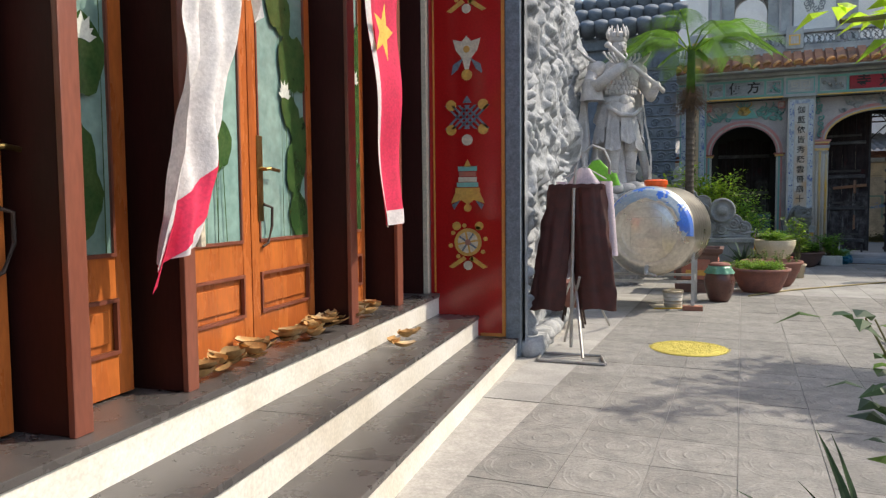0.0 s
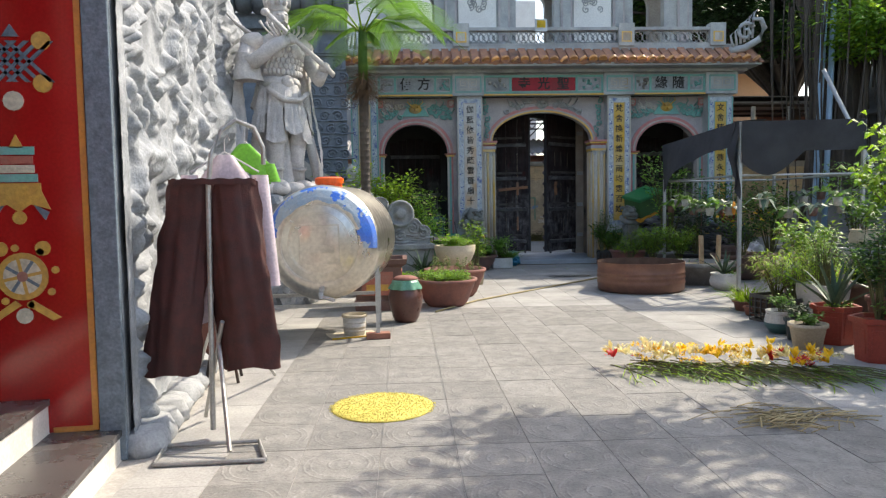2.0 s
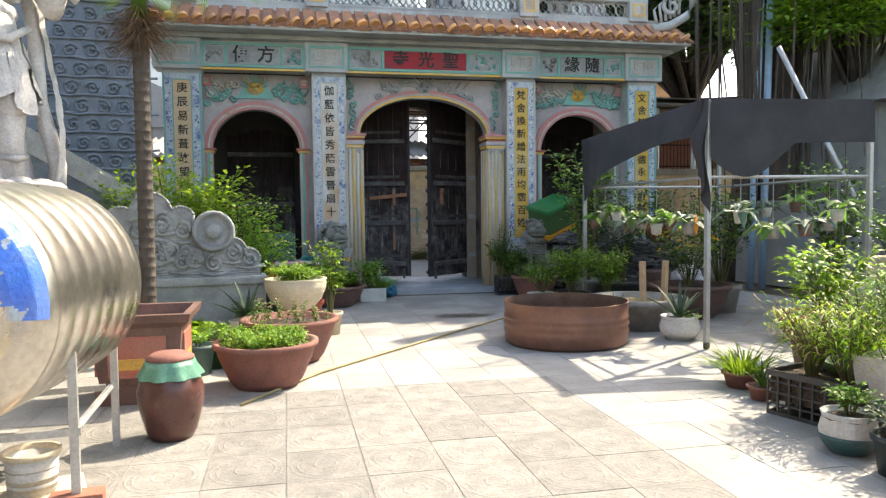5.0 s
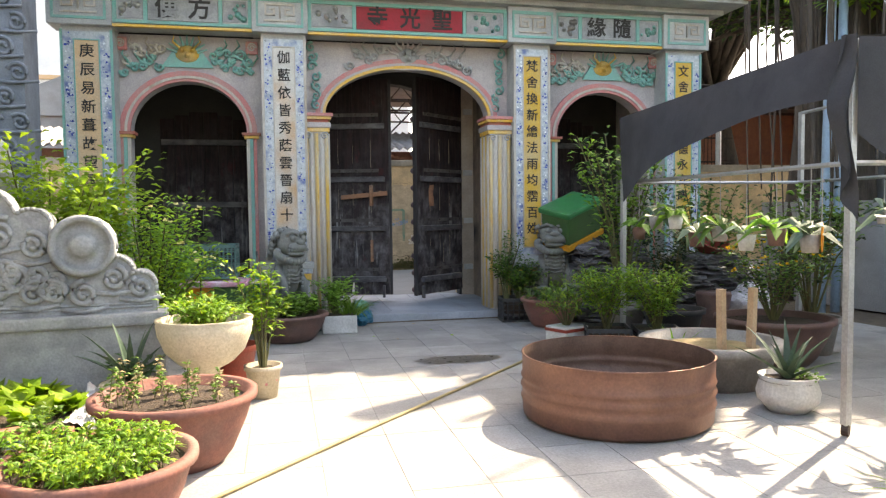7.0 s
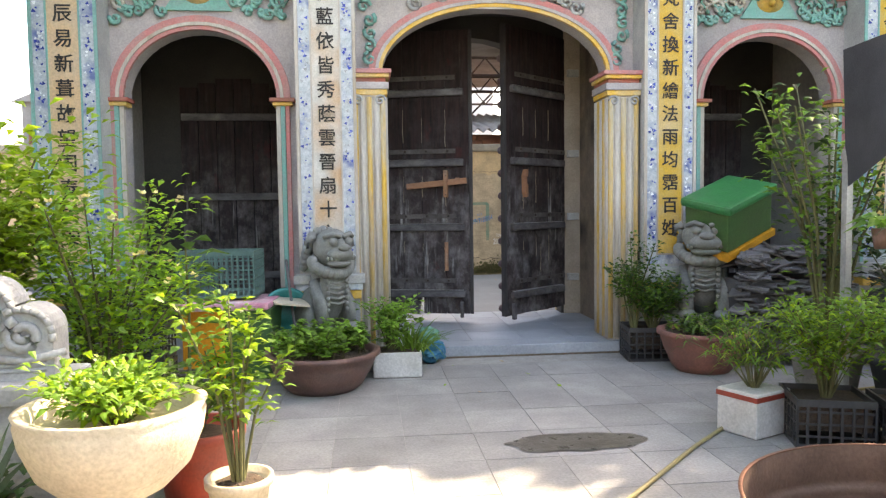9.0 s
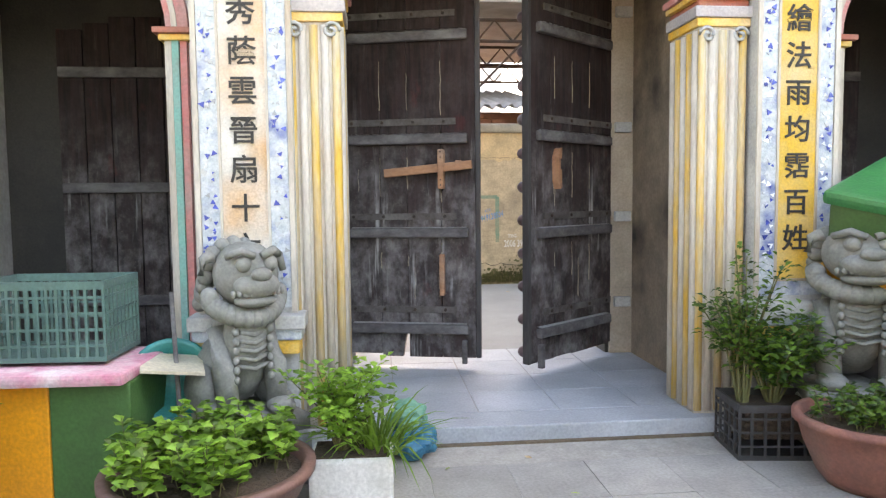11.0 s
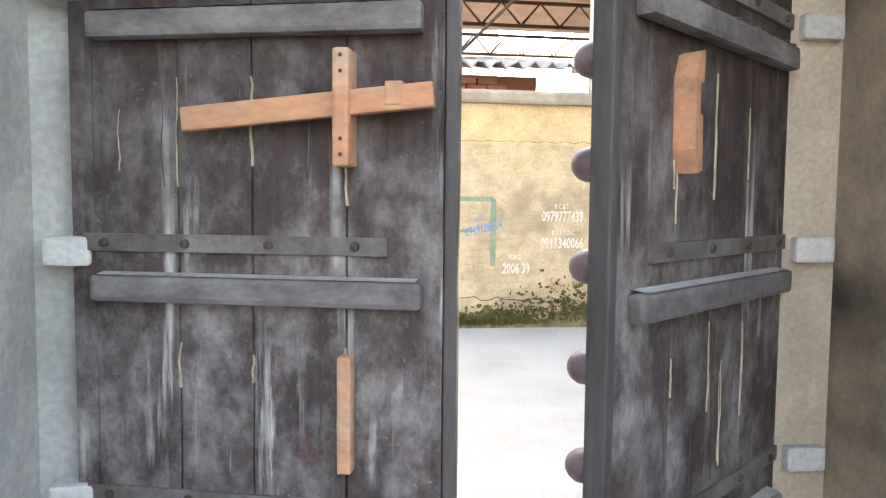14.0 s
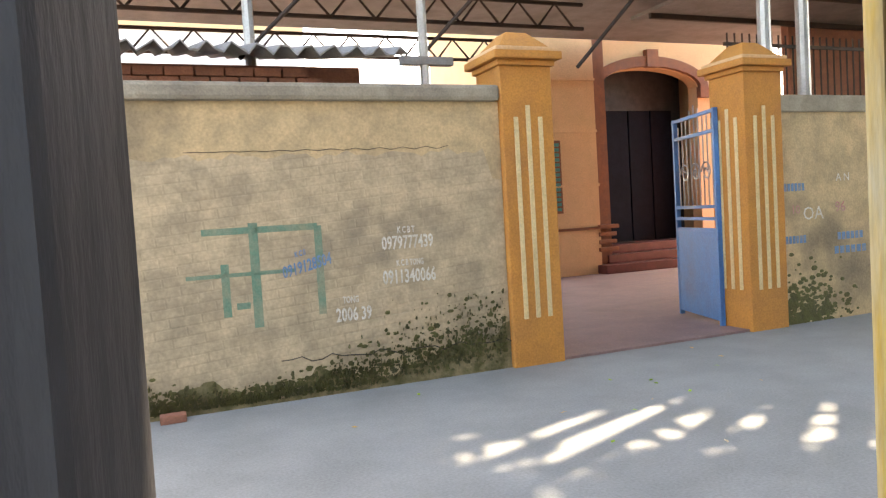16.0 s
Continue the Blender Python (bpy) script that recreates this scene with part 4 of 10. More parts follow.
for i in range(5):
    for j in range(4):
        part("slab", boxed(-1.28 + 0.512 * i + 0.003, -1.28 + 0.512 * (i + 1) - 0.003, 0.3 + 0.46 * j + 0.003, 0.3 + 0.46 * (j + 1) - 0.003, 0.0, 0.1, bevel=0.004), SLAB, gate)
part("slab_bed", boxed(-1.3, 1.3, 0.3, 2.14, -0.02, 0.094), JOINT, gate)
for s in (-1, 1):
    part("bay_floor", boxed(min(s * 1.75, s * 3.75), max(s * 1.75, s * 3.75), 0.3, 1.95, -0.05, 0.1), SLAB, gate)
    # closed plank doors at the back of the side bays
    for k in range(6):
        a = s * 2.73 - 0.6 + 0.2 * k
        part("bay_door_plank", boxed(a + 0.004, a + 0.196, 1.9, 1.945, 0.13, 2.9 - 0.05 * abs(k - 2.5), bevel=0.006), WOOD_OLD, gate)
    for z in (0.6, 1.5, 2.4):
        part("bay_door_rail", boxed(s * 2.73 - 0.58, s * 2.73 + 0.58, 1.855, 1.9, z, z + 0.08, bevel=0.01), WOOD_RAIL, gate)
# arch mouldings
for uc, hw, zs, rise, cols in ((0, 1.08, 2.65, 0.62, (OCHRE, PLASTER_PINK, PINK)), (-2.73, 0.68, 2.41, 0.62, (PINK, WHITE_STRIPE, PINK)), (2.73, 0.68, 2.41, 0.62, (PINK, WHITE_STRIPE, PINK))):
    off = 0.0
    for k, (w, c) in enumerate(zip((0.035, 0.03, 0.06), cols)):
        bm = bmesh.new()
        band(bm, uc, hw + off, zs, rise + off, w, 0.262 - 0.014 * (k % 2), 0.31)
        part("arch_moulding", bm, c, gate)
        off += w
# central fluted pilasters
for s in (-1, 1):
    c0 = 1.185 if s > 0 else -1.205
    pil = part("pilaster", boxed(c0 - 0.145, c0 + 0.145, 0.1, 0.5, 0.1, 2.42), WHITE_STRIPE, gate, "yellow and white striped fluted pilaster")
    for k in range(5):
        a = c0 - 0.125 + 0.0625 * k
        bm = bmesh.new()
        lathe(bm, [(0.024, 0.12), (0.024, 2.4)], 8, a, 0.1)
        part("flute", bm, YELLOW_STRIPE if k % 2 == 0 else WHITE_STRIPE, pil, smooth=True)
        if k < 5:
            bm = bmesh.new()
            lathe(bm, [(0.024, 0.12), (0.024, 2.4)], 8, c0 - s * 0.145, 0.14 + 0.08 * k)
            part("flute", bm, YELLOW_STRIPE if k % 2 else WHITE_STRIPE, pil, smooth=True)
    for z0, z1, e, m in ((2.42, 2.47, 0.02, OCHRE), (2.47, 2.535, 0.035, PLASTER_PINK), (2.535, 2.575, 0.01, RUSTRED), (2.575, 2.61, 0.04, OCHRE), (2.61, 2.65, 0.06, PINK)):
        part("capital", boxed(c0 - 0.145 - e, c0 + 0.145 + e, 0.1 - e, 0.505, z0, z1, bevel=0.008), m, pil)
    bm = bmesh.new()
    for q in (-1, 1):
        tube(bm, [(a, 0.08, z) for a, z in spiral(c0 + q * 0.1, 2.37, 0.05, 1.4, q)], 0.011, 5)
    part("scroll", bm, PLASTER, pil, smooth=True)
# side arch jambs
for s in (-1, 1):
    for q in (-1, 1):
        c0 = s * 2.73 + q * 0.735
        for k, m in enumerate((WHITE_STRIPE, TEAL, PINK)):
            a = c0 + q * (k - 1) * 0.042
            part("jamb_strip", boxed(a - 0.019, a + 0.019, 0.25 - 0.012 * (k == 1), 0.3, 0.1, 2.34), m, gate)
        for z0, z1, e, m in ((2.34, 2.375, 0.02, OCHRE), (2.375, 2.41, 0.045, RUSTRED)):
            part("impost", boxed(c0 - 0.07 - e, c0 + 0.07 + e, 0.24 - e, 0.4, z0, z1, bevel=0.008), m, gate)


def couplet(uc, w, panel_mat, text, zt=3.42, zb=0.93, size=0.185, step=None, body_mat=PLASTER):
    col = part("column", boxed(uc - w / 2, uc + w / 2, 0.0, 0.3, 0.0, Z1), body_mat, gate, "square gate pillar with painted couplet panel")
    pw = w * 0.46
    bm = bmesh.new()
    for a0, a1, b0, b1 in ((uc - w / 2 + 0.03, uc - pw / 2 - 0.012, zb - 0.1, zt + 0.1), (uc + pw / 2 + 0.012, uc + w / 2 - 0.03, zb - 0.1, zt + 0.1), (uc - pw / 2 - 0.012, uc + pw / 2 + 0.012, zt + 0.012, zt + 0.1), (uc - pw / 2 - 0.012, uc + pw / 2 + 0.012, zb - 0.1, zb - 0.012)):
        box(bm, a0, a1, -0.006, 0.002, b0, b1)
    part("mosaic_border", bm, MOSAIC, col, "blue and white porcelain chip border")
    rnd2 = random.Random(int(uc * 100))
    for m in (CHIP_BLUE, CHIP_WHITE):
        bm = bmesh.new()
        for k in range(110):
            sd = rnd2.choice((-1, 1))
            a = uc + sd * (pw / 2 + 0.012 + rnd2.uniform(0.02, w / 2 - pw / 2 - 0.055))
            z = rnd2.uniform(zb - 0.08, zt + 0.08)
            r = rnd2.uniform(0.008, 0.021)
            t0 = rnd2.uniform(0, 6)
            plate(bm, [(a + r * math.cos(t0 + 2.1 * q + rnd2.uniform(-0.4, 0.4)), z + r * math.sin(t0 + 2.1 * q)) for q in range(3)], -0.012, -0.004)
        part("porcelain_chips", bm, m, col)
    bm = bmesh.new()
    e = 0.014
    box(bm, uc - pw / 2 - e, uc - pw / 2, -0.016, 0, zb - e, zt + e)
    box(bm, uc + pw / 2, uc + pw / 2 + e, -0.016, 0, zb - e, zt + e)
    box(bm, uc - pw / 2, uc + pw / 2, -0.016, 0, zt, zt + e)
    box(bm, uc - pw / 2, uc + pw / 2, -0.016, 0, zb - e, zb)
    for q in (-1, 1):
        box(bm, uc + q * (w / 2 - 0.012) - 0.014, uc + q * (w / 2 - 0.012) + 0.014, -0.014, 0, zb - 0.12, zt + 0.12)
    part("panel_frame", bm, TEAL if uc < -2 or uc > 2 else WHITE_STRIPE, col)
    part("panel", boxed(uc - pw / 2, uc + pw / 2, -0.004, 0.002, zb, zt), panel_mat, col)
    step = step or 0.213
    for k, ch in enumerate(text):
        bm = text_bm(ch, size * 0.88, 0.003, bold=0.01)
        bmesh.ops.translate(bm, vec=(uc, -0.008, zt - step * (k + 0.6)), verts=bm.verts)
        part("character", bm, INK, col)
    for z0, z1, e, m in ((0.72, 0.8, 0.05, PLASTER), (0.66, 0.72, 0.03, MOSAIC), (0.58, 0.66, 0.015, OCHRE)):
        part("corbel", boxed(uc - w / 2 - e, uc + w / 2 + e, -0.06 - e, 0.1, z0, z1, bevel=0.01), m, col)


couplet(-3.8, 0.56, COUPLET_ORANGE, "庚辰易新葺故望国泰民安")
couplet(-1.585, 0.53, COUPLET_WHITE, "伽藍依皆秀蔭雲晉扇十六")
couplet(1.6, 0.5, COUPLET_YELLOW, "梵舍換新繪法雨均霑百姓")
couplet(3.8, 0.54, COUPLET_YELLOW, "文舍精修福德永安康寧")


# lintel frieze
def meander(bm, cx, cz, w, h, v):
    for s in (-1, 1):
        pts = [(0.0, -0.5), (0.0, 0.5), (0.9, 0.5), (0.9, -0.3), (0.35, -0.3), (0.35, 0.12), (0.62, 0.12)]
        for p, q in zip(pts, pts[1:]):
            x0, x1 = sorted((cx + s * p[0] * w / 2, cx + s * q[0] * w / 2))
            z0, z1 = sorted((cz + p[1] * h, cz + q[1] * h))
            box(bm, x0 - 0.011, x1 + 0.011, v - 0.012, v, z0 - 0.011, z1 + 0.011)
    box(bm, cx - w / 2, cx + w / 2, v - 0.012, v, cz - h / 2 - 0.05, cz - h / 2 - 0.03)


for uc, w in ((-3.85, 0.69), (-1.62, 0.66), (1.58, 0.66), (3.79, 0.68)):
    blk = part("frieze_block", boxed(uc - w / 2, uc + w / 2, -0.1, 0.3, 3.58, 4.04, bevel=0.01), PLASTER, gate, "grey block with white meander relief")
    bm = bmesh.new()
    meander(bm, uc, 3.83, w * 0.56, 0.15, -0.105)
    part("meander", bm, WHITE_STRIPE, blk)
    bm = bmesh.new()
    for a, b, c, d in ((-0.42, 0.42, 0.36, 0.4), (-0.42, 0.42, 0.06, 0.09), (-0.42, -0.38, 0.09, 0.36), (0.38, 0.42, 0.09, 0.36)):
        box(bm, uc + a * w, uc + b * w, -0.112, -0.1, 3.58 + c, 3.58 + d)
    part("border", bm, TEAL, blk)
for u0, u1, signs, red in ((-3.505, -1.95, "便方", False), (-1.29, 1.25, "寺光聖", True), (1.91, 3.45, "緣隨", False)):
    fr = part("frieze_panel", boxed(u0, u1, -0.02, 0.3, 3.6, 4.04), PLASTER, gate, "grey frieze panel with teal frame")
    uc, w = (u0 + u1) / 2, u1 - u0
    bm = bmesh.new()
    box(bm, u0, u1, -0.045, -0.02, 3.96, 4.0)
    box(bm, u0, u1, -0.045, -0.02, 3.63, 3.665)
    sw = w * (0.25 if not red else 0.265)
    for a in (u0 + 0.02, u1 - 0.02, uc - sw - 0.03, uc + sw + 0.03):
        box(bm, a - 0.022, a + 0.022, -0.044, -0.02, 3.665, 3.96)
    part("frame", bm, TEAL, fr)
    part("bottom_strip", boxed(u0, u1, -0.06, 0.0, 3.585, 3.612), OCHRE, fr)
    part("signboard", boxed(uc - sw, uc + sw, -0.034, -0.02, 3.68, 3.95), SIGN_RED if red else STONE, fr, "crimson signboard" if red else "grey signboard")
    for k, ch in enumerate(signs):
        n = len(signs)
        bm = text_bm(ch, 0.27, 0.004, bold=0.018)
        bmesh.ops.translate(bm, vec=(uc + (k - (n - 1) / 2) * (2 * sw / (n + 0.1)) * (0.95 if red else 1), -0.039, 3.815), verts=bm.verts)
        part("character", bm, INK, fr)
    for q in (-1, 1):
        bm = bmesh.new()
        a0 = uc + q * (sw + (w / 2 - sw) / 2)
        hw_ = (w / 2 - sw) / 2 - 0.06
        box(bm, a0 - hw_, a0 + hw_, -0.03, -0.02, 3.69, 3.94)
        part("side_field", bm, STONE, fr)
        bm = bmesh.new()
        rnd3 = random.Random(int(a0 * 77))
        for k in range(9):
            lathe(bm, [(0.0, -0.012), (rnd3.uniform(0.02, 0.045), 0.0), (0.0, 0.018)], 8, m=pose(a0 + rnd3.uniform(-0.8, 0.8) * hw_, -0.03, rnd3.uniform(3.72, 3.91), 90, 0, 0))
        part("floral_relief", bm, PLASTER_DARK if q < 0 else TEAL, fr, smooth=True)


# stucco: bat or dragon masks with scrolls over the arches
def mask(uc, zc, s, cols):
    face = bmesh.new()
    mm = pose(uc, 0.27, zc, 90, 0, 0)
    lathe(face, [(0.0, -0.09 * s), (0.1 * s, -0.07 * s), (0.15 * s, 0.0), (0.0, 0.03)], 16, m=mm, squash=0.75)
    for q in (-1, 1):
        lathe(face, [(0.0, -0.05 * s), (0.032 * s, -0.03 * s), (0.0, 0.0)], 8, m=pose(uc + q * 0.06 * s, 0.2, zc + 0.04 * s, 90, 0, 0))
        tube(face, [(uc + q * 0.08 * s, 0.22, zc + 0.06 * s), (uc + q * 0.16 * s, 0.2, zc + 0.13 * s), (uc + q * 0.14 * s, 0.2, zc + 0.2 * s)], 0.016 * s, 6, 0.4)
    lathe(face, [(0.0, -0.06 * s), (0.045 * s, -0.04 * s), (0.0, 0.0)], 8, m=pose(uc, 0.18, zc - 0.02 * s, 90, 0, 0))
    ob = part("mask", face, cols[0], gate, "stucco beast mask over the arch", smooth=True)
    bm = bmesh.new()
    plate(bm, [(uc - 0.16 * s, zc + 0.05 * s), (uc - 0.3 * s, zc - 0.16 * s), (uc + 0.3 * s, zc - 0.16 * s), (uc + 0.16 * s, zc + 0.05 * s)], 0.268, 0.3)
    for k in range(9):
        a = math.pi * (k + 0.5) / 9
        tube(bm, [(uc + 0.12 * s * math.cos(a), 0.26, zc + 0.1 * s * math.sin(a)), (uc + 0.24 * s * math.cos(a), 0.25, zc + 0.2 * s * math.sin(a) + 0.02)], 0.018 * s, 5, 0.5)
    part("mane", bm, cols[1], ob)
    return ob


def scrolls(uc, zc, q, m, L, size=0.075, seed=1):
    rnd = random.Random(seed)
    bm = bmesh.new()
    x = 0.0
    k = 0
    while x < L:
        r = size * rnd.uniform(0.7, 1.15)
        tube(bm, [(a, 0.27, z) for a, z in spiral(uc + q * x, zc + rnd.uniform(-0.05, 0.07) - 0.12 * (x / L) ** 2, r, 1.3, q * (1 if k % 2 else -1), rnd.uniform(0, 3), 14)], 0.022, 5, 0.7)
        if k % 2:
            tube(bm, [(uc + q * x, 0.27, zc), (uc + q * (x + 0.08), 0.265, zc + 0.1), (uc + q * (x + 0.05), 0.27, zc + 0.17)], 0.02, 5, 0.3)
        x += r * 1.35
        k += 1
    return bm


for s in (-1, 1):
    mk = mask(s * 2.73, 3.36, 1.0, (OCHRE, TEAL))
    for q in (-1, 1):
        part("cloud_scroll", scrolls(s * 2.73 + q * 0.3, 3.38, q, WHITE_STRIPE, 0.42, seed=int(7 + s + q)), (WHITE_STRIPE, TEAL)[q > 0], gate, "stucco cloud scrolls", smooth=True)
        part("cloud_scroll", scrolls(s * 2.73 + q * 0.32, 3.24, q, TEAL, 0.45, 0.05, seed=int(17 + s + q)), TEAL, gate, "stucco cloud scrolls", smooth=True)
        part("rosette", boxed(s * 2.73 + q * 0.76 - 0.075, s * 2.73 + q * 0.76 + 0.075, 0.25, 0.3, 3.38, 3.54, bevel=0.02), PINK, gate)
        bm = bmesh.new()
        tube(bm, [(a, 0.243, z) for a, z in spiral(s * 2.73 + q * 0.76, 3.46, 0.055, 1.8, q)], 0.011, 5)
        part("rosette_scroll", bm, WHITE_STRIPE, gate)
mk = mask(0, 3.42, 1.05, (PLASTER, PLASTER_PINK))
for q in (-1, 1):
    part("cloud_scroll", scrolls(q * 0.28, 3.44, q, PLASTER, 0.5, 0.07, seed=41 + q), PLASTER, gate, "stucco cloud scrolls", smooth=True)
    bm = bmesh.new()
    rnd = random.Random(50 + q)
    for k in range(7):
        z = 3.5 - 0.12 * k
        tube(bm, [(a, 0.27, b) for a, b in spiral(q * (1.12 + 0.12 * (1 - k / 7) + 0.06 * rnd.random()), z, 0.065, 1.2, q * (1 if k % 2 else -1), rnd.random() * 3, 12)], 0.02, 5, 0.6)
    part("vine_scroll", bm, TEAL, gate, "teal stucco vine scrolls", smooth=True)

# cornice and eave
part("cornice", boxed(-4.3, 4.3, -0.18, 0.3, 4.042, 4.11, bevel=0.012), PLASTER, gate)
part("soffit", boxed(-4.4, 4.45, -0.5, 0.3, 4.112, 4.18, bevel=0.012), PLASTER, gate, "grey eave slab with flaking edge")
roof = part("roof", boxed(-4.4, 4.4, -0.46, 0.9, 4.18, 4.215), CLAY_TILE, gate, "small tiled eave roof")
NT = 44
slope = math.degrees(math.atan2(0.34, 0.52))
cap = bmesh.new()
lathe(cap, [(0.078, -0.34), (0.078, 0.33)], 10)
for v in list(cap.verts):
    if v.co.x < -0.02:
        v.co.x = -0.02
ridge_me = bpy.data.meshes.new("ridge_tile")
cap.to_mesh(ridge_me)
cap.free()
ridge_me.materials.append(CLAY_TILE)
cap = bmesh.new()
lathe(cap, [(0.0, -0.02), (0.086, -0.02), (0.088, 0.03), (0.0, 0.03)], 12)
end_me = bpy.data.meshes.new("tile_end")
cap.to_mesh(end_me)
cap.free()
end_me.materials.append(CLAY_CAP)
pan_bm = boxed(-0.06, 0.06, -0.36, 0.33, -0.012, 0.012)
pan_me = bpy.data.meshes.new("pan_tile")
pan_bm.to_mesh(pan_me)
pan_bm.free()
pan_me.materials.append(CLAY_TILE)
rnd = random.Random(8)
for k in range(NT):
    u = -4.3 + 8.62 * k / (NT - 1)
    base = Matrix.Translation((u, -0.24 + rnd.uniform(-0.015, 0.015), 4.38 + rnd.uniform(-0.008, 0.008)))
    rotm = pose(0, 0, 0, 90 + slope, 0, 0) @ pose(0, 0, 0, 0, 0, 90)
    shared("ridge_tile", ridge_me, roof, base @ pose(0, 0, 0, slope - 90, 0, 0) @ pose(0, 0, 0, 0, 0, 90))
    shared("tile_end", end_me, roof, Matrix.Translation((u, -0.52, 4.235 + rnd.uniform(-0.008, 0.008))) @ pose(0, 0, 0, slope - 90 + 20, 0, rnd.uniform(0, 90)))
    shared("pan_tile", pan_me, roof, Matrix.Translation((u + 0.1, -0.24, 4.35)) @ pose(0, 0, 0, slope, 0, 0))
part("eave_curb", boxed(-4.1, 4.1, 0.0, 0.3, 4.2, 4.64), PLASTER, gate)

# balustrade with pierced panels
balr = part("balcony_rail", boxed(-3.85, 3.85, -0.02, 0.16, 4.93, 5.0, bevel=0.012), PLASTER, gate, "weathered pierced balcony balustrade")
part("lower_rail", boxed(-3.85, 3.85, 0.0, 0.14, 4.62, 4.67), PLASTER, balr)
for a in (-3.72, -1.75, 1.75, 3.72):
    part("pier", boxed(a - 0.17, a + 0.17, -0.05, 0.2, 4.6, 5.08, bevel=0.015), PLASTER, balr)
    part("pier_panel", boxed(a - 0.11, a + 0.11, -0.058, -0.05, 4.68, 4.9), OCHRE, balr)
    part("pier_inset", boxed(a - 0.08, a + 0.08, -0.066, -0.058, 4.71, 4.87), WHITE_STRIPE, balr)
for u0, u1 in ((-3.55, -1.92), (-1.58, 1.58), (1.92, 3.55)):
    n = int((u1 - u0) / 0.2)
    for k in range(n):
        c0 = u0 + (u1 - u0) * (k + 0.5) / n
        hw_ = (u1 - u0) / n / 2
        bm = bmesh.new()
        for q in (-1, 1):
            tube(bm, [(c0 + q * hw_ * math.cos(t), 0.07, 4.8 + 0.11 * math.sin(t)) for t in (-1.5, -1.0, -0.4, 0.2, 0.8, 1.3, 1.55)], 0.016, 5)
            tube(bm, [(c0 - q * hw_, 0.07, 4.67), (c0 + q * hw_ * 0.3, 0.07, 4.8), (c0 - q * hw_, 0.07, 4.93)], 0.014, 5)
        part("pierced_tile", bm, PLASTER, balr, smooth=True)
# small notice on the balustrade
nt = part("notice", boxed(-0.2, 0.06, -0.06, -0.045, 4.9, 5.16, bevel=0.004), CHIP_WHITE, gate, "small white notice with a yellow square")
part("notice_square", boxed(-0.16, 0.02, -0.066, -0.06, 4.98, 5.13), PETAL_YELLOW, nt)

# upper storey, open arches front and back
up = part("upper_front_wall", bmesh.new(), PLASTER, gate, "weathered upper pavilion wall with arched openings")
for v0, v1, d in ((0.95, 1.2, 0.0), (2.0, 2.2, 0.06)):
    for uc, hw in ((-2.62, 0.36), (-0.02, 0.43), (2.55, 0.36)):
        bm = bmesh.new()
        e0, e1 = {-2.62: (-3.55, -1.31), -0.02: (-1.31, 1.29), 2.55: (1.29, 3.55)}[uc]
        arch_wall(bm, e0, e1, 4.4, 7.6, v0, v1, uc, hw, 5.95, 0.36)
        part("upper_wall", bm, PLASTER if d == 0 else PLASTER_DARK, gate)
    if d == 0:
        for uc in (-3.38, -1.9, -0.72, 0.68, 1.86, 3.32):
            part("upper_pilaster", boxed(uc - 0.13, uc + 0.13, 0.88, 0.95, 4.4, 7.4, bevel=0.01), PLASTER_PINK, gate)
            part("pilaster_inset", boxed(uc - 0.085, uc + 0.085, 0.868, 0.88, 5.2, 7.2), PLASTER, gate)
        for uc in (-1.31, 1.27):
            part("white_panel", boxed(uc - 0.42, uc + 0.42, 0.93, 0.95, 4.9, 7.2), WHITE_WALL, gate, "whitewashed panel with stucco relief")
            bm = bmesh.new()
            rnd = random.Random(int(uc * 10))
            for k in range(10):
                tube(bm, [(a, 0.925, b) for a, b in spiral(uc + rnd.uniform(-0.2, 0.2), 5.75 + rnd.uniform(-0.15, 0.15), 0.08, 1.3, 1, rnd.random() * 6, 12)], 0.015, 5)
            part("panel_relief", bm, PLASTER, gate)
part("upper_floor", boxed(-3.9, 3.9, 0.3, 2.2, 4.3, 4.5), PLASTER, gate)
part("upper_roof_slab", boxed(-3.9, 3.9, 0.5, 2.6, 7.6, 7.8), PLASTER, gate)
bm = bmesh.new()
for k in range(40):
    lathe(bm, [(0.08, -0.7), (0.08, 0.7)], 8, m=Matrix.Translation((-3.9 + 0.2 * k, 0.8, 8.1)) @ pose(0, 0, 0, -55, 0, 0))
part("upper_roof", bm, CLAY_TILE, gate)
part("upper_roof_deck", boxed(-4.1, 4.1, 0.2, 2.8, 7.8, 8.0), CLAY_TILE, gate)
# curling eave ornaments at both ends
for s in (-1, 1):
    bm = bmesh.new()
    uc = s * 4.25
    tube(bm, [(uc - s * 0.35, -0.2, 4.45), (uc - s * 0.05, -0.25, 4.5), (uc + s * 0.22, -0.3, 4.66), (uc + s * 0.34, -0.3, 4.9), (uc + s * 0.26, -0.3, 5.08), (uc + s * 0.1, -0.3, 5.08), (uc + s * 0.06, -0.3, 4.95)], 0.085, 8, 0.45)
    tube(bm, [(a, -0.28, b) for a, b in spiral(uc - s * 0.05, 4.82, 0.2, 1.4, s, 0.5)], 0.045, 7, 0.6)
    for k in range(6):
        tube(bm, [(uc - s * (0.3 - 0.08 * k), -0.25, 4.5 + 0.04 * k), (uc - s * (0.36 - 0.1 * k), -0.25, 4.75 + 0.09 * k), (uc - s * (0.26 - 0.1 * k), -0.25, 4.85 + 0.1 * k)], 0.03, 6, 0.3)
    part("eave_dragon", bm, MOSAIC if s < 0 else PLASTER, gate, "curling stucco dragon finial", smooth=True)


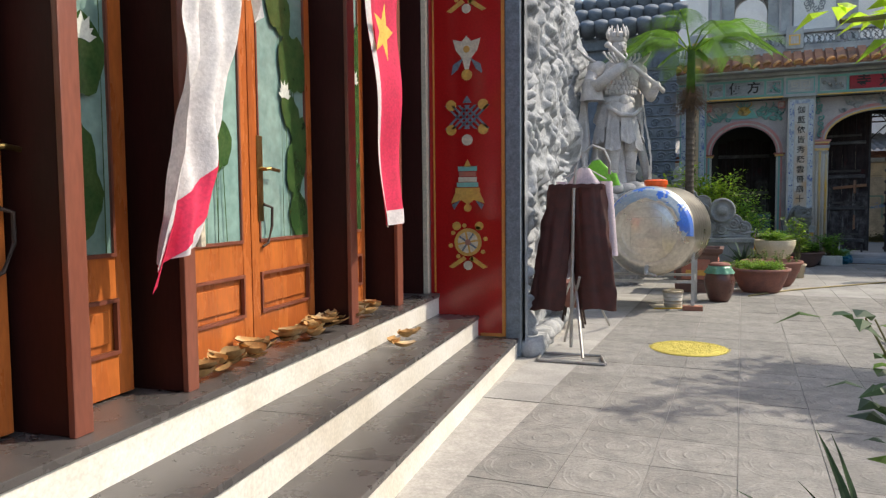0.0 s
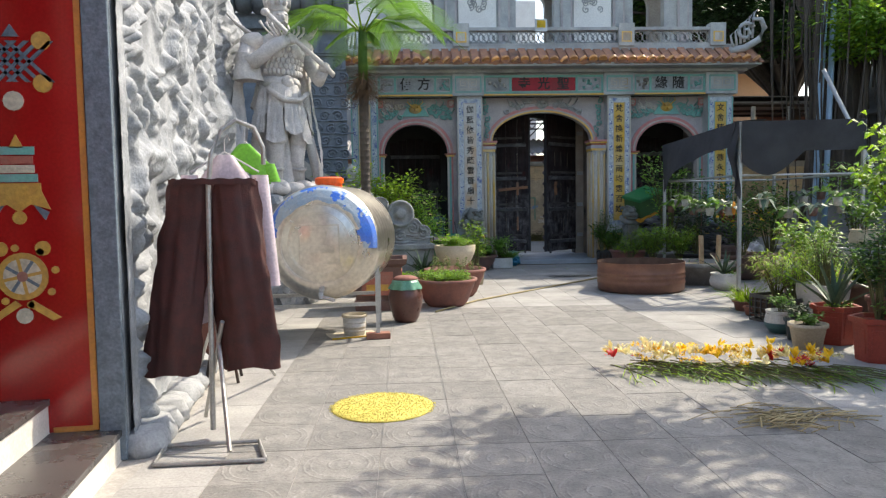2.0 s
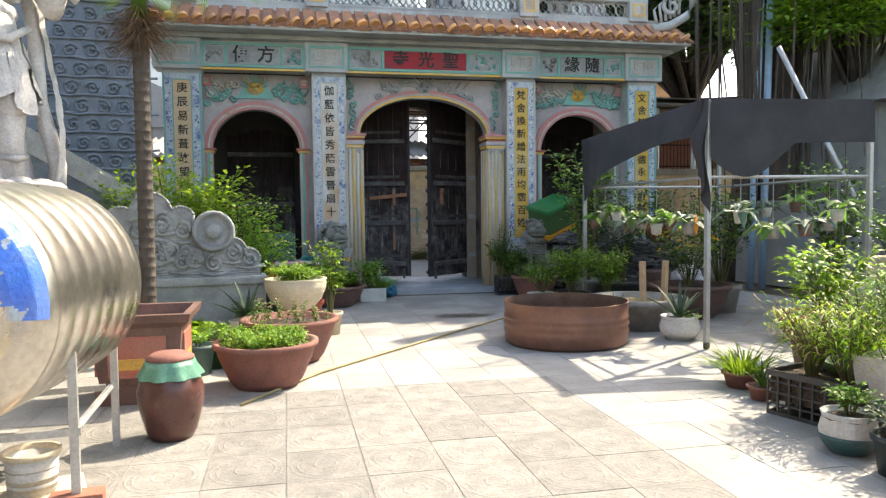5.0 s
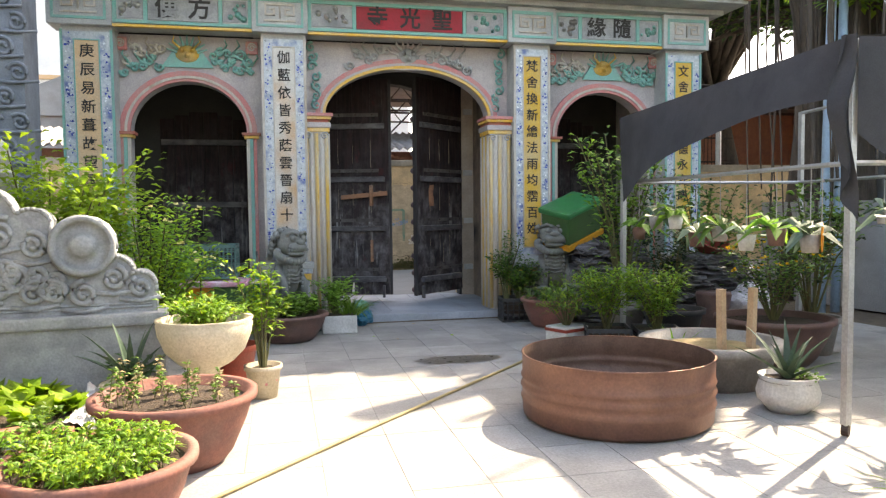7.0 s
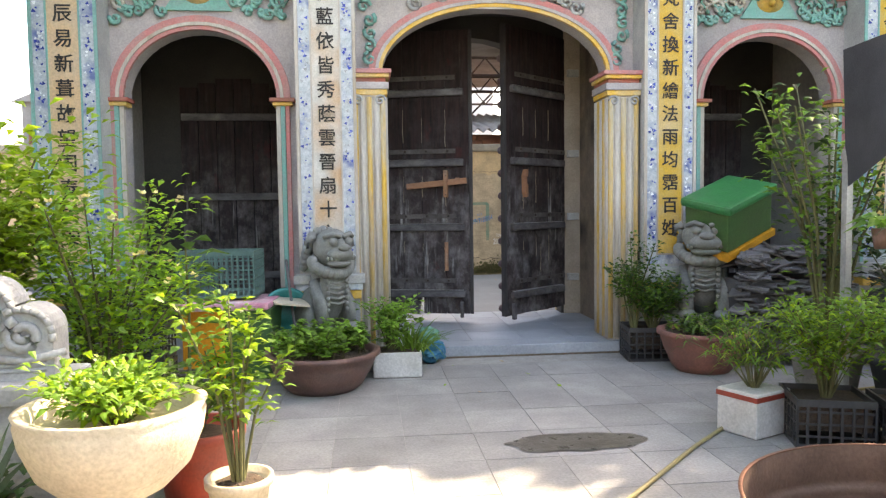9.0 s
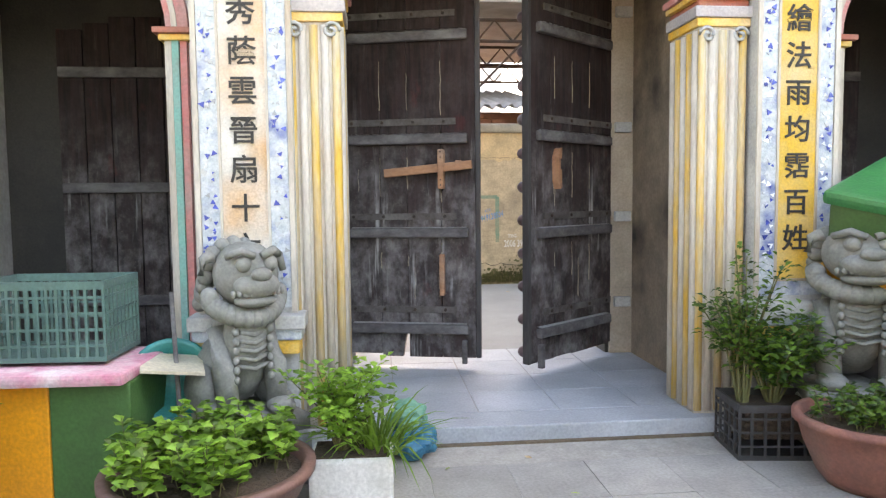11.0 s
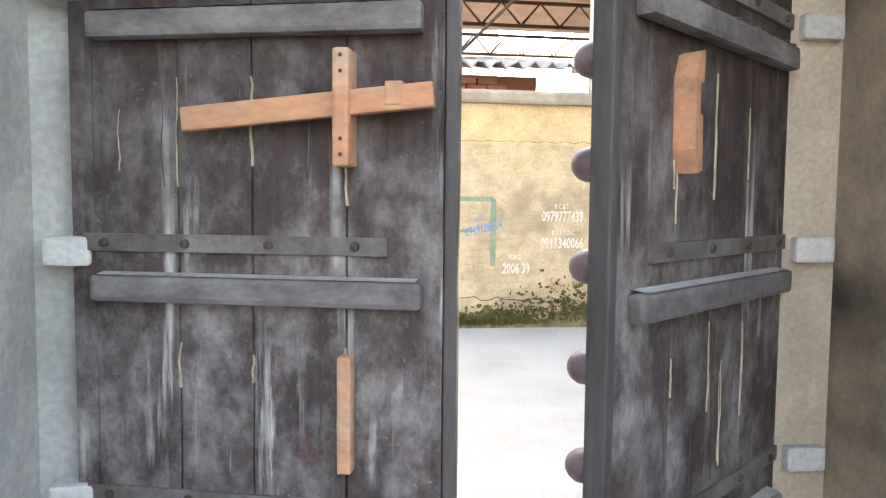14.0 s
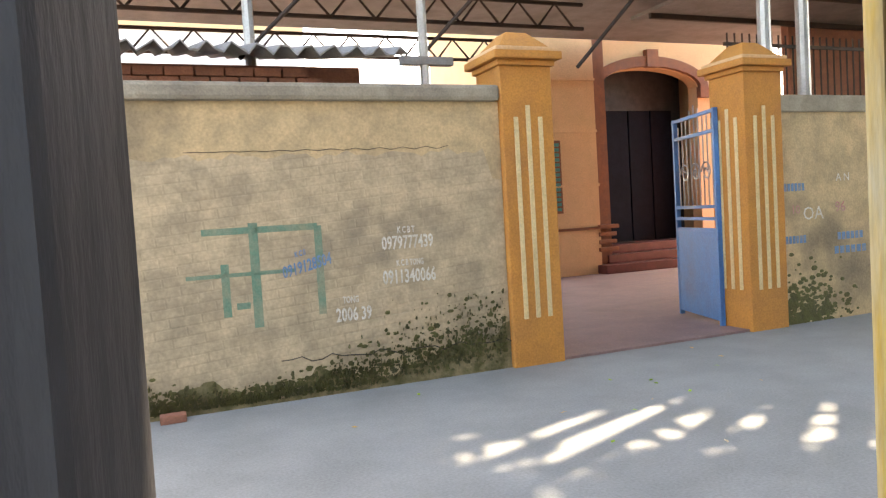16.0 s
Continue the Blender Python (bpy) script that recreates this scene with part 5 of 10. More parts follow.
# plank door leaves
def gate_leaf(m, width, side, label):
    """Hinge at the origin, leaf runs along +x, the room side looks to -y."""
    d = thing("door_leaf", label, "door", GATE @ m, "gate door leaves", "structure")
    n = 4
    rnd = random.Random(3 + side)
    cuts = [width * q for q in ((0.0, 0.255, 0.47, 0.735, 1.0) if side < 0 else (0.0, 0.27, 0.5, 0.72, 1.0))]
    for k in range(n):
        bm = boxed(cuts[k] + 0.003, cuts[k + 1] - 0.003, 0.0, 0.05, 0.2 + rnd.uniform(-0.012, 0.012), 3.34, bevel=0.004)
        if side < 0 and k == 1:
            bm.free()
            bm = boxed(cuts[k] + 0.003, cuts[k + 1] - 0.003, 0.0, 0.05, 0.46, 3.34, bevel=0.004)
            low = boxed(cuts[k] + 0.003, cuts[k + 1] - 0.003, 0.0, 0.05, 0.19, 0.46)
            for v in low.verts:
                if v.co.z < 0.4 and v.co.x > (cuts[k] + cuts[k + 1]) / 2:
                    v.co.x -= 0.05
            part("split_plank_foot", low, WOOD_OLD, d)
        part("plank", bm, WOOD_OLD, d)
    # pale putty and dirt caught in the joints, and long splits in the boards
    for k in range(1, n):
        for z0, z1 in ((0.75, 1.1), (1.36, 1.8), (2.06, 2.5)):
            z0, z1 = z0 + rnd.uniform(0, 0.16), z1 - rnd.uniform(0, 0.12)
            m_ = 9
            pts = [(cuts[k] + 0.002 * math.sin(0.8 * q + k) + rnd.uniform(-0.003, 0.003), -0.0005, z0 + (z1 - z0) * q / m_) for q in range(m_ + 1)]
            part("joint_putty", tubed(pts, rnd.uniform(0.0025, 0.005), 5, 0.6), DOOR_PUTTY, d, "pale flaking putty in a joint")
    for k in range(7):
        x = width * rnd.uniform(0.06, 0.94)
        z0 = rnd.choice((0.62, 1.35, 2.08)) + rnd.uniform(0, 0.15)
        L = rnd.uniform(0.15, 0.42)
        pts = [(x + 0.003 * math.sin(0.9 * q + k) + rnd.uniform(-0.003, 0.003), -0.0002, z0 + L * q / 10) for q in range(11)]
        part("split", tubed(pts, rnd.uniform(0.0015, 0.003), 4, 0.5), INK if k % 3 else DOOR_PUTTY, d)
    # Strip added past the hinge edge to keep sun out of the gap.
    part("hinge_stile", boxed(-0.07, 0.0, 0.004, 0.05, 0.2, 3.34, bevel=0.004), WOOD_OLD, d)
    part("edge_stile", boxed(width, width + 0.035, -0.006, 0.053, 0.19, 3.34, bevel=0.006), WOOD_STILE, d)
    for z in (0.38, 1.125, 1.845, 2.62):
        bm = boxed(0.02, width - 0.055, -0.055, 0.0, z, z + 0.075, bevel=0.016)
        bumpy(bm, 0.006, 9)
        rail = part("cross_rail", bm, WOOD_RAIL, d)
        bm = bmesh.new()
        m_ = 26
        top = [(0.03 + (width - 0.1) * q / m_, -0.047 + 0.008 * math.sin(3.1 * q + z)) for q in range(m_ + 1)]
        for (x0, y0), (x1, y1) in zip(top, top[1:]):
            bm.faces.new([bm.verts.new(p) for p in ((x0, y0, z + 0.078), (x1, y1, z + 0.078), (x1, -0.003, z + 0.083), (x0, -0.003, z + 0.083))])
        part("dust", bm, DOOR_DUST, rail, "thick pale dust lying on the rail")
    for z in (0.54, 1.265, 1.99, 2.8):
        st = part("strap", boxed(-0.03, width - 0.15, -0.012, 0.0, z, z + 0.05, bevel=0.002), STRAP, d)
        bm = bmesh.new()
        for k in range(4):
            lathe(bm, [(0.0, -0.012), (0.012, -0.008), (0.014, 0.0)], 8, m=pose(0.04 + k * (width - 0.28) / 3, -0.013, z + 0.025, 90, 0, 180))
        part("rivet", bm, IRON, st)
    if side < 0:
        bm = boxed(width - 0.7, width - 0.02, -0.075, -0.035, -0.032, 0.032, bevel=0.006)
        bmesh.ops.rotate(bm, cent=(width - 0.39, 0, 0), matrix=Matrix.Rotation(radians(-5.0), 3, "Y"), verts=bm.verts)
        bmesh.ops.translate(bm, vec=(0, 0, 1.65), verts=bm.verts)
        part("sliding_bar", bm, WOOD_BAR, d, "bare tan wooden sliding bar")
        part("bar_keeper", boxed(width - 0.28, width - 0.235, -0.09, 0.0, 1.5, 1.8, bevel=0.01), WOOD_BAR, d)
        part("lower_keeper", boxed(width - 0.28, width - 0.24, -0.05, 0.0, 0.68, 1.0, bevel=0.01), WOOD_BAR, d)
        part("bar_notch", boxed(width - 0.145, width - 0.1, -0.079, -0.036, 1.655, 1.715, bevel=0.004), WOOD_BAR, d)
        for z in (1.53, 1.57, 1.74, 1.78):
            bm = bmesh.new()
            lathe(bm, [(0.0, -0.003), (0.005, -0.002), (0.006, 0.001)], 8, m=pose(width - 0.257, -0.09, z, 90, 0, 180))
            part("nail_head", bm, IRON, d)
        part("latch_block", boxed(width - 0.02, width - 0.002, -0.02, 0.0, 1.385, 1.415, bevel=0.003), STRAP, d)
    else:
        bm = bmesh.new()
        plate(bm, [(width - 0.31, 1.5), (width - 0.285, 1.49), (width - 0.266, 1.55), (width - 0.262, 1.73), (width - 0.285, 1.79), (width - 0.31, 1.8), (width - 0.305, 1.72), (width - 0.288, 1.715), (width - 0.288, 1.64), (width - 0.305, 1.635)], -0.06, 0.0)
        part("bar_keeper", bm, WOOD_BAR, d)
    pv = boxed(width - 0.11, width - 0.07, -0.05, -0.005, 0.15, 0.33, bevel=0.008)
    part("foot_bolt", pv, WOOD_RAIL, d)
    if side > 0:
        for k in range(12):
            bm = bmesh.new()
            lathe(bm, [(0.0, 0.088), (0.014, 0.086), (0.027, 0.079), (0.037, 0.067), (0.043, 0.05), (0.042, 0.032), (0.034, 0.014), (0.024, 0.0)], 24, m=pose(width - 0.03, 0.05, 0.27 + 0.247 * k, -90, 0, 0))
            part("stud", bm, STUD, d, "round turned wooden door stud", smooth=True)
    return d


def leaf_pose(hinge, free):
    h, f = Vector(hinge), Vector(free)
    a = math.degrees(math.atan2(f.y - h.y, f.x - h.x))
    return pose(h.x, h.y, 0, 0, 0, a), (f - h).length


HL, FL_, HR, FR_ = (-1.08, 1.66), (-0.08, 1.40), (1.06, 1.80), (0.235, 1.115)
m, w = leaf_pose(HL, FL_)
gate_leaf(m, w - 0.03, -1, "dusty dark plank gate leaf with a tan sliding bar, ajar")
# the far leaf mirrors the first: hinge on the other side
dm, w = leaf_pose(HR, FR_)
leaf_r = gate_leaf(pose(0, 0, 0), w - 0.03, 1, "dusty dark plank gate leaf with round studs, half open")
leaf_r.matrix_world = GATE @ dm @ Matrix.Diagonal((1, -1, 1, 1))
part("door_post", boxed(-1.3, -1.05, 1.745, 1.9, 0.1, 3.58, bevel=0.01), PLASTER_JAMB, gate)
part("door_post", boxed(1.09, 1.3, 1.83, 1.94, 0.1, 3.58, bevel=0.01), PLASTER_TAN, gate)
for s, hx, hv in ((-1, -1.13, 1.68), (1, 1.16, 1.82)):
    for z in (0.5, 1.22, 1.96, 2.9):
        part("hinge_block", boxed(hx - 0.09 if s < 0 else hx - 0.04, hx + 0.04 if s < 0 else hx + 0.1, hv - 0.03, 1.88, z, z + 0.085, bevel=0.012), PLASTER, gate, "wooden hinge block")

# ---- street side ----
FW = -1
wall_l = thing("street_wall", "stained yellow rendered wall with moss at its foot", "wall", STREET, "", "structure")
part("render", boxed(-12, 0.89, 0, 0.25, 0.0, 2.42), FARWALL, wall_l)
bm = bmesh.new()
plate(bm, [(-0.03, 2.42), (0.28, 2.42), (0.28, 2.48), (0.12, 2.56), (-0.03, 2.5)], 0, 0.0001)
bm.free()
bm = boxed(-12, 0.89, -0.05, 0.3, 2.42, 2.56, bevel=0.035)
part("coping", bm, FARWALL_CAP, wall_l)
bm = bmesh.new()
for k in range(4200):
    rr = random.Random(k)
    x = -3.6 + 4.45 * rr.random()
    z = 0.14 + abs(rr.gauss(0, 0.13)) * (1.0 + 0.6 * math.sin(1.7 * x + 0.8)) + 0.28 * max(0.0, min(1.0, (x + 0.3) / 1.1)) * rr.random()
    lathe(bm, [(0.0, -0.004), (rr.uniform(0.008, 0.035), 0.0), (0.0, 0.002)], 6, m=pose(x, -0.0052, max(z, 0.09), 90, 0, rr.uniform(0, 90)), squash=rr.uniform(0.3, 0.8))
part("moss", bm, MOSS, wall_l, "dark green moss along the wall foot")
bm = bmesh.new()
top_edge = [(0.88 - 0.08 * k, 2.0 + 0.035 * math.sin(2.3 * k) * math.cos(1.1 * k) - (0.25 if k < 2 else 0)) for k in range(38)]
left_edge = [(-2.2 + 0.3 * noise.noise(Vector((k * 0.37, 3.0, 0))) + 0.03 * math.sin(0.8 * k), 1.95 - 0.062 * k) for k in range(30)]
plate(bm, [(0.89, 0.1)] + top_edge + left_edge, -0.002, 0.001)
part("bared_patch", bm, FARWALL_BASE, wall_l, "bared grey render where the paint has worn off")


def ragged(parent, name, material, label, x0, x1, zf, thick):
    """A stain from the wall foot up to a broken upper edge."""
    bm = bmesh.new()
    m_ = int((x1 - x0) / 0.035)
    up_ = [(x0 + (x1 - x0) * q / m_, zf(x0 + (x1 - x0) * q / m_)) for q in range(m_ + 1)]
    plate(bm, [(x1, 0.1), (x0, 0.1)] + up_, -thick, 0.001)
    part(name, bm, material, parent, label)


def jag(x, seed, amp):
    return amp * (noise.noise(Vector((x * 2.1, seed, 0))) + 0.55 * noise.noise(Vector((x * 6.5, seed, 2))) + 0.3 * noise.noise(Vector((x * 19, seed, 5))))


ragged(wall_l, "moss_band", MOSS_BAND, "dark moss and damp along the wall foot", -6.0, 0.885, lambda x: max(0.13, 0.22 + 0.3 * max(0.0, min(1.0, (x + 0.3) / 1.1)) ** 1.5 + jag(x, 3.0, 0.2)), 0.0046)
bm = bmesh.new()
crack = [(-1.1 + 0.08 * k, -0.004, 0.42 - 0.003 * k + 0.03 * math.sin(2.7 * k) * math.cos(1.3 * k)) for k in range(26)]
tube(bm, crack, 0.004, 4)
tube(bm, [(-1.7 + 0.1 * k, -0.002, 2.04 + 0.015 * math.sin(3.1 * k)) for k in range(22)], 0.0022, 4)
part("crack", bm, INK, wall_l)
for body, size, x, z, m in (("K C B T", 0.075, -0.02, 1.37, TAG_WHITE), ("0979777439", 0.15, -0.01, 1.265, TAG_WHITE), ("K C B TONG", 0.07, 0.0, 1.1, TAG_WHITE), ("0911340066", 0.155, -0.01, 0.985, TAG_WHITE), ("TONG", 0.075, -0.52, 0.84, TAG_WHITE), ("2006 39", 0.15, -0.5, 0.72, TAG_WHITE), ("0919128504", 0.13, -0.85, 1.14, TAG_BLUE), ("K C B", 0.06, -0.9, 1.24, TAG_BLUE)):
    bm = text_bm(body, size, 0.001, bold=0.022)
    if m == TAG_BLUE:
        bmesh.ops.rotate(bm, cent=(0, 0, 0), matrix=Matrix.Rotation(radians(-8), 3, "Y"), verts=bm.verts)
    bmesh.ops.scale(bm, vec=(0.6, 1, 1), verts=bm.verts)
    bmesh.ops.translate(bm, vec=(x, -0.006, z), verts=bm.verts)
    part("stencil", bm, m, wall_l, "faded stencilled phone number")
bm = bmesh.new()
for x0, x1, z0, z1 in ((-1.62, -0.75, 1.42, 1.47), (-1.75, -0.95, 1.1, 1.13), (-1.28, -1.21, 0.7, 1.5), (-1.5, -1.44, 0.8, 1.2), (-0.78, -0.72, 0.75, 1.45), (-1.4, -1.3, 0.85, 0.9)):
    box(bm, x0, x1, -0.003, 0.0, z0, z1)
part("brushed_paint", bm, TAG_GREEN, wall_l, "faded green brush strokes")
part("brick_stub", boxed(-2.0, -1.82, -0.16, -0.05, 0.1, 0.16, bevel=0.01), BRICK, wall_l)


def gate_post(x0, x1, label):
    p = thing("gate_post", label, "gate post", STREET, "street gate posts", "structure")
    y0, y1 = -0.06, 0.42
    part("shaft", boxed(x0, x1, y0, y1, 0.0, 2.72, bevel=0.008), POST_ORANGE, p)
    for k in range(3):
        a = x0 + (x1 - x0) * (0.26 + 0.24 * k)
        part("flute", boxed(a - 0.022, a + 0.022, y0 - 0.008, y0, 0.52, 2.28 + 0.1 * (k == 1), bevel=0.003), POST_CREAM, p)
        b = y0 + (y1 - y0) * (0.26 + 0.24 * k)
        part("flute", boxed(x0 - 0.008, x0, b - 0.022, b + 0.022, 0.52, 2.28 + 0.1 * (k == 1), bevel=0.003), POST_CREAM, p)
    for z0, z1, e in ((2.72, 2.77, 0.03), (2.77, 2.84, 0.08), (2.84, 2.88, 0.05)):
        part("cap", boxed(x0 - e, x1 + e, y0 - e, y1 + e, z0, z1, bevel=0.012), POST_ORANGE if e != 0.05 else HOUSE_PEACH, p)
    bm = bmesh.new()
    cx, cy, hw_ = (x0 + x1) / 2, (y0 + y1) / 2, (x1 - x0) / 2
    base = [bm.verts.new((cx + a * hw_, cy + b * hw_, 2.88)) for a, b in ((-1, -1), (1, -1), (1, 1), (-1, 1))]
    top = [bm.verts.new((cx + a * 0.1, cy + b * 0.1, 3.04)) for a, b in ((-1, -1), (1, -1), (1, 1), (-1, 1))]
    bm.faces.new(top)
    for i in range(4):
        bm.faces.new((base[i], base[(i + 1) % 4], top[(i + 1) % 4], top[i]))
    part("cap_top", bm, POST_ORANGE, p)


gate_post(0.895, 1.395, "orange fluted gate post with cream grooves")
gate_post(3.6, 4.09, "orange fluted gate post with cream grooves")
wall_r = thing("street_wall", "yellow rendered wall beside the gate post", "wall", STREET, "", "structure")
part("render", boxed(4.095, 16, 0, 0.25, 0.0, 2.32), FARWALL, wall_r)
part("coping", boxed(4.095, 16, -0.03, 0.28, 2.32, 2.5, bevel=0.02), FARWALL_CAP, wall_r)
for body, size, x, z, m in (("A N", 0.12, 5.0, 1.62, TAG_WHITE), ("OA", 0.2, 4.55, 1.25, TAG_WHITE), ("96", 0.16, 4.95, 1.3, PINK), ("10", 0.13, 4.3, 1.3, PINK)):
    bm = text_bm(body, size, 0.001)
    bmesh.ops.translate(bm, vec=(x, -0.004, z), verts=bm.verts)
    part("stencil", bm, m, wall_r, "faded stencilled letters")
bm = bmesh.new()
for x, z, w in ((4.3, 1.5, 0.3), (4.3, 0.95, 0.3), (5.1, 0.95, 0.4), (5.1, 0.8, 0.5)):
    for k in range(6):
        box(bm, x - w / 2 + w * k / 6, x - w / 2 + w * (k + 0.7) / 6, -0.003, 0, z, z + 0.08)
part("stencil_bars", bm, TAG_BLUE, wall_r)
bm = bmesh.new()
for k in range(420):
    rr = random.Random(900 + k)
    x, z = 4.12 + 0.7 * abs(rr.gauss(0, 0.6)), 0.1 + abs(rr.gauss(0, 0.25))
    lathe(bm, [(0.0, -0.004), (rr.uniform(0.01, 0.05), 0.0), (0.0, 0.002)], 6, m=pose(x, -0.001, z, 90, 0, 0), squash=0.6)
part("moss", bm, MOSS, wall_r, "dark green moss patch")

# yard and house behind the street wall
struct("yard_floor", boxed(-12, 16, 0.3, 8.0, -0.2, 0.12), YARD_TILE, "rose-brown tiled house yard", "floor", STREET)
struct("gate_sill", boxed(1.4, 3.6, -0.02, 0.32, -0.2, 0.124), YARD_TILE, "tiled sill between the gate posts", "floor", STREET)
house = thing("house", "peach painted house with brown trim and arched porch", "house", STREET @ pose(1.95, 0, 0))
part("wall", boxed(2.7, 4.3, 6.4, 6.7, 0.1, 6.5), HOUSE_PEACH, house)
part("side_wall", boxed(2.7, 2.95, 6.7, 11, 0.1, 6.5), HOUSE_PEACH, house)
bm = bmesh.new()
arch_wall(bm, 4.6, 9.5, 0.1, 6.5, 7.4, 7.7, 6.45, 1.3, 4.0, 0.4)
part("porch_wall", bm, HOUSE_PEACH, house)
bm = bmesh.new()
band(bm, 6.45, 1.32, 4.0, 0.42, 0.22, 7.3, 7.41)
box(bm, 4.72, 5.16, 7.28, 7.41, 3.76, 4.0)
box(bm, 7.74, 8.2, 7.28, 7.41, 3.76, 4.0)
box(bm, 6.3, 6.6, 7.26, 7.41, 4.4, 4.78)
part("arch_trim", bm, HOUSE_BROWN, house)
part("inner_wall", boxed(2.95, 9.5, 8.4, 8.55, 0.1, 6.5), HOUSE_PEACH, house)
part("end_wall", boxed(9.5, 9.7, 7.4, 11, 0.1, 6.5), HOUSE_PEACH, house)
part("reveal", boxed(4.7, 5.05, 7.7, 8.4, 0.1, 6.5), HOUSE_PEACH, house)
# Black sheet behind the door panels paints in the recess shade.
part("door_backing", boxed(5.05, 8.0, 8.3, 8.4, 0.1, 4.8), BLACK_PLASTIC, house, "double door backing, black for the shade of the recess")
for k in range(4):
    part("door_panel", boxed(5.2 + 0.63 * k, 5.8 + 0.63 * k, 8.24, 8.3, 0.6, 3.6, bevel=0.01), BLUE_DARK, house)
for k in range(3):
    bm = bmesh.new()
    lathe(bm, [(0.05, 0.9), (0.05, 6.5)], 10, 4.32 + 0.13 * k, 6.55)
    part("column_rib", bm, HOUSE_BROWN, house, smooth=True)
part("column", boxed(4.3, 4.62, 6.5, 7.4, 0.1, 6.5), HOUSE_BROWN, house)
bm = bmesh.new()
for z, e in ((0.55, 0.1), (0.7, 0.06), (0.85, 0.06), (1.0, 0.12)):
    box(bm, 4.27 - e * 0.3, 4.65 + e * 0.3, 6.44 - e, 6.5, z, z + 0.08, bevel=0.015)
part("column_base", bm, HOUSE_BROWN, house)
for k in range(3):
    part("step", boxed(4.2 + 0.3 * k, 8.5, 6.1 + 0.35 * k, 7.4, 0.12 + 0.17 * k, 0.29 + 0.17 * k, bevel=0.01), MAROON_STEP, house, "maroon tiled entrance step")
for z in (1.0, 1.85, 2.9, 3.9):
    part("string_course", boxed(2.68, 4.3, 6.36, 6.4, z, z + 0.05), HOUSE_PEACH if z != 1.0 else HOUSE_BROWN, house)
win = part("window", boxed(2.85, 3.45, 6.36, 6.4, 1.35, 2.75), HOUSE_BROWN, house, "green louvred shutter window")
for k in range(14):
    part("louvre", boxed(2.9, 3.4, 6.33, 6.36, 1.4 + 0.095 * k, 1.46 + 0.095 * k), GREEN_SHUTTER, win)
part("roof", boxed(2.4, 9.8, 6.2, 11, 6.5, 6.7), FIBRO, house)
# blue yard gate leaf, open inwards
bg = thing("yard_gate", "open blue metal gate leaf with bars above a solid panel", "gate", STREET @ pose(3.56, 0.3, 0.12, 0, 0, 73))
part("panel", boxed(0, 1.05, -0.02, 0.02, 0.05, 1.0, bevel=0.006), BLUE_METAL, bg)
bm = bmesh.new()
for x in (0.0, 1.02):
    box(bm, x, x + 0.04, -0.025, 0.025, 0.0, 2.3)
for z in (1.0, 1.12, 1.25, 2.05, 2.26):
    box(bm, 0, 1.06, -0.02, 0.02, z, z + 0.035)
part("frame", bm, BLUE_METAL, bg)
for k in range(9):
    part("bar", tubed([(0.1 + 0.105 * k, 0, 1.25), (0.1 + 0.105 * k, 0, 2.4 - 0.05 * abs(k - 4))], 0.009, 6), GALV, bg)
bm = bmesh.new()
for k in range(3):
    tube(bm, [(a, 0, b) for a, b in spiral(0.25 + 0.27 * k, 1.65, 0.12, 1.5, 1)], 0.01, 5)
part("scrollwork", bm, GALV, bg)

# lean-to beside the house, behind the street wall
lt = thing("lean_to", "open lean-to with grey posts, railing bars and sheet roof", "shed", STREET)
for x in (4.75, 5.35, 6.6, 7.8):
    part("post", tubed([(x, 0.75, 0.1), (x, 0.75, 4.3)], 0.075, 10), GALV, lt)
for z in (2.62, 3.25):
    part("rail", boxed(4.4, 8.4, 1.0, 1.03, z, z + 0.04), IRON, lt)
for k in range(34):
    part("bar", tubed([(4.45 + 0.115 * k, 1.015, 0.1), (4.45 + 0.115 * k, 1.015, 3.4)], 0.011, 5), IRON, lt)
part("back_wall", boxed(8.3, 12.6, 3.6, 3.75, 0.1, 4.4), BRICK, lt, "dark brick back wall")
part("side_wall", boxed(12.45, 12.6, 0.6, 3.6, 0.1, 4.4), BRICK, lt, "dark brick back wall")
part("roof_sheet", boxed(5.3, 12.8, 0.35, 3.9, 4.36, 4.41), FIBRO, lt)
for y in (0.75, 2.2, 3.5):
    part("purlin", boxed(5.35, 12.6, y - 0.03, y + 0.03, 4.28, 4.36), IRON, lt)

# shed roof behind the wall, canopy, white building
shed = thing("shed", "brick shed with corrugated fibre-cement roof", "shed", STREET)
bm = bmesh.new()
N = 150
pr = None
for i in range(N + 1):
    x = -9.0 + 9.1 * i / N
    z = 0.045 * math.sin(x * 2 * math.pi / 0.19)
    cur = [bm.verts.new((x, 0.02, 2.83 + z)), bm.verts.new((x, 3.2, 3.5 + z)), bm.verts.new((x, 3.2, 3.485 + z)), bm.verts.new((x, 0.02, 2.815 + z))]
    if pr:
        for p, q in ((0, 1), (1, 2), (2, 3), (3, 0)):
            bm.faces.new((pr[p], pr[q], cur[q], cur[p]))
    pr = cur
part("corrugated_roof", bm, FIBRO, shed)
for j in range(3):
    for k in range(24):
        x = -5.6 + 0.225 * k + 0.11 * (j % 2)
        if x < -0.45 - 0.15 * j:
            part("brick", boxed(x, x + 0.21, 0.32, 0.43, 2.52 + 0.075 * j, 2.587 + 0.075 * j, bevel=0.004), BRICK, shed)
part("wall", boxed(-9, -0.2, 0.44, 3.2, 0.1, 2.78), BRICK, shed)
can = thing("canopy", "rusty steel truss canopy with corrugated sheet roof", "canopy", STREET)
for x in (-3.2, -1.0, 0.7):
    part("post", tubed([(x, 1.2, 0.1), (x, 1.2, 4.3)], 0.05, 8), GALV, can)
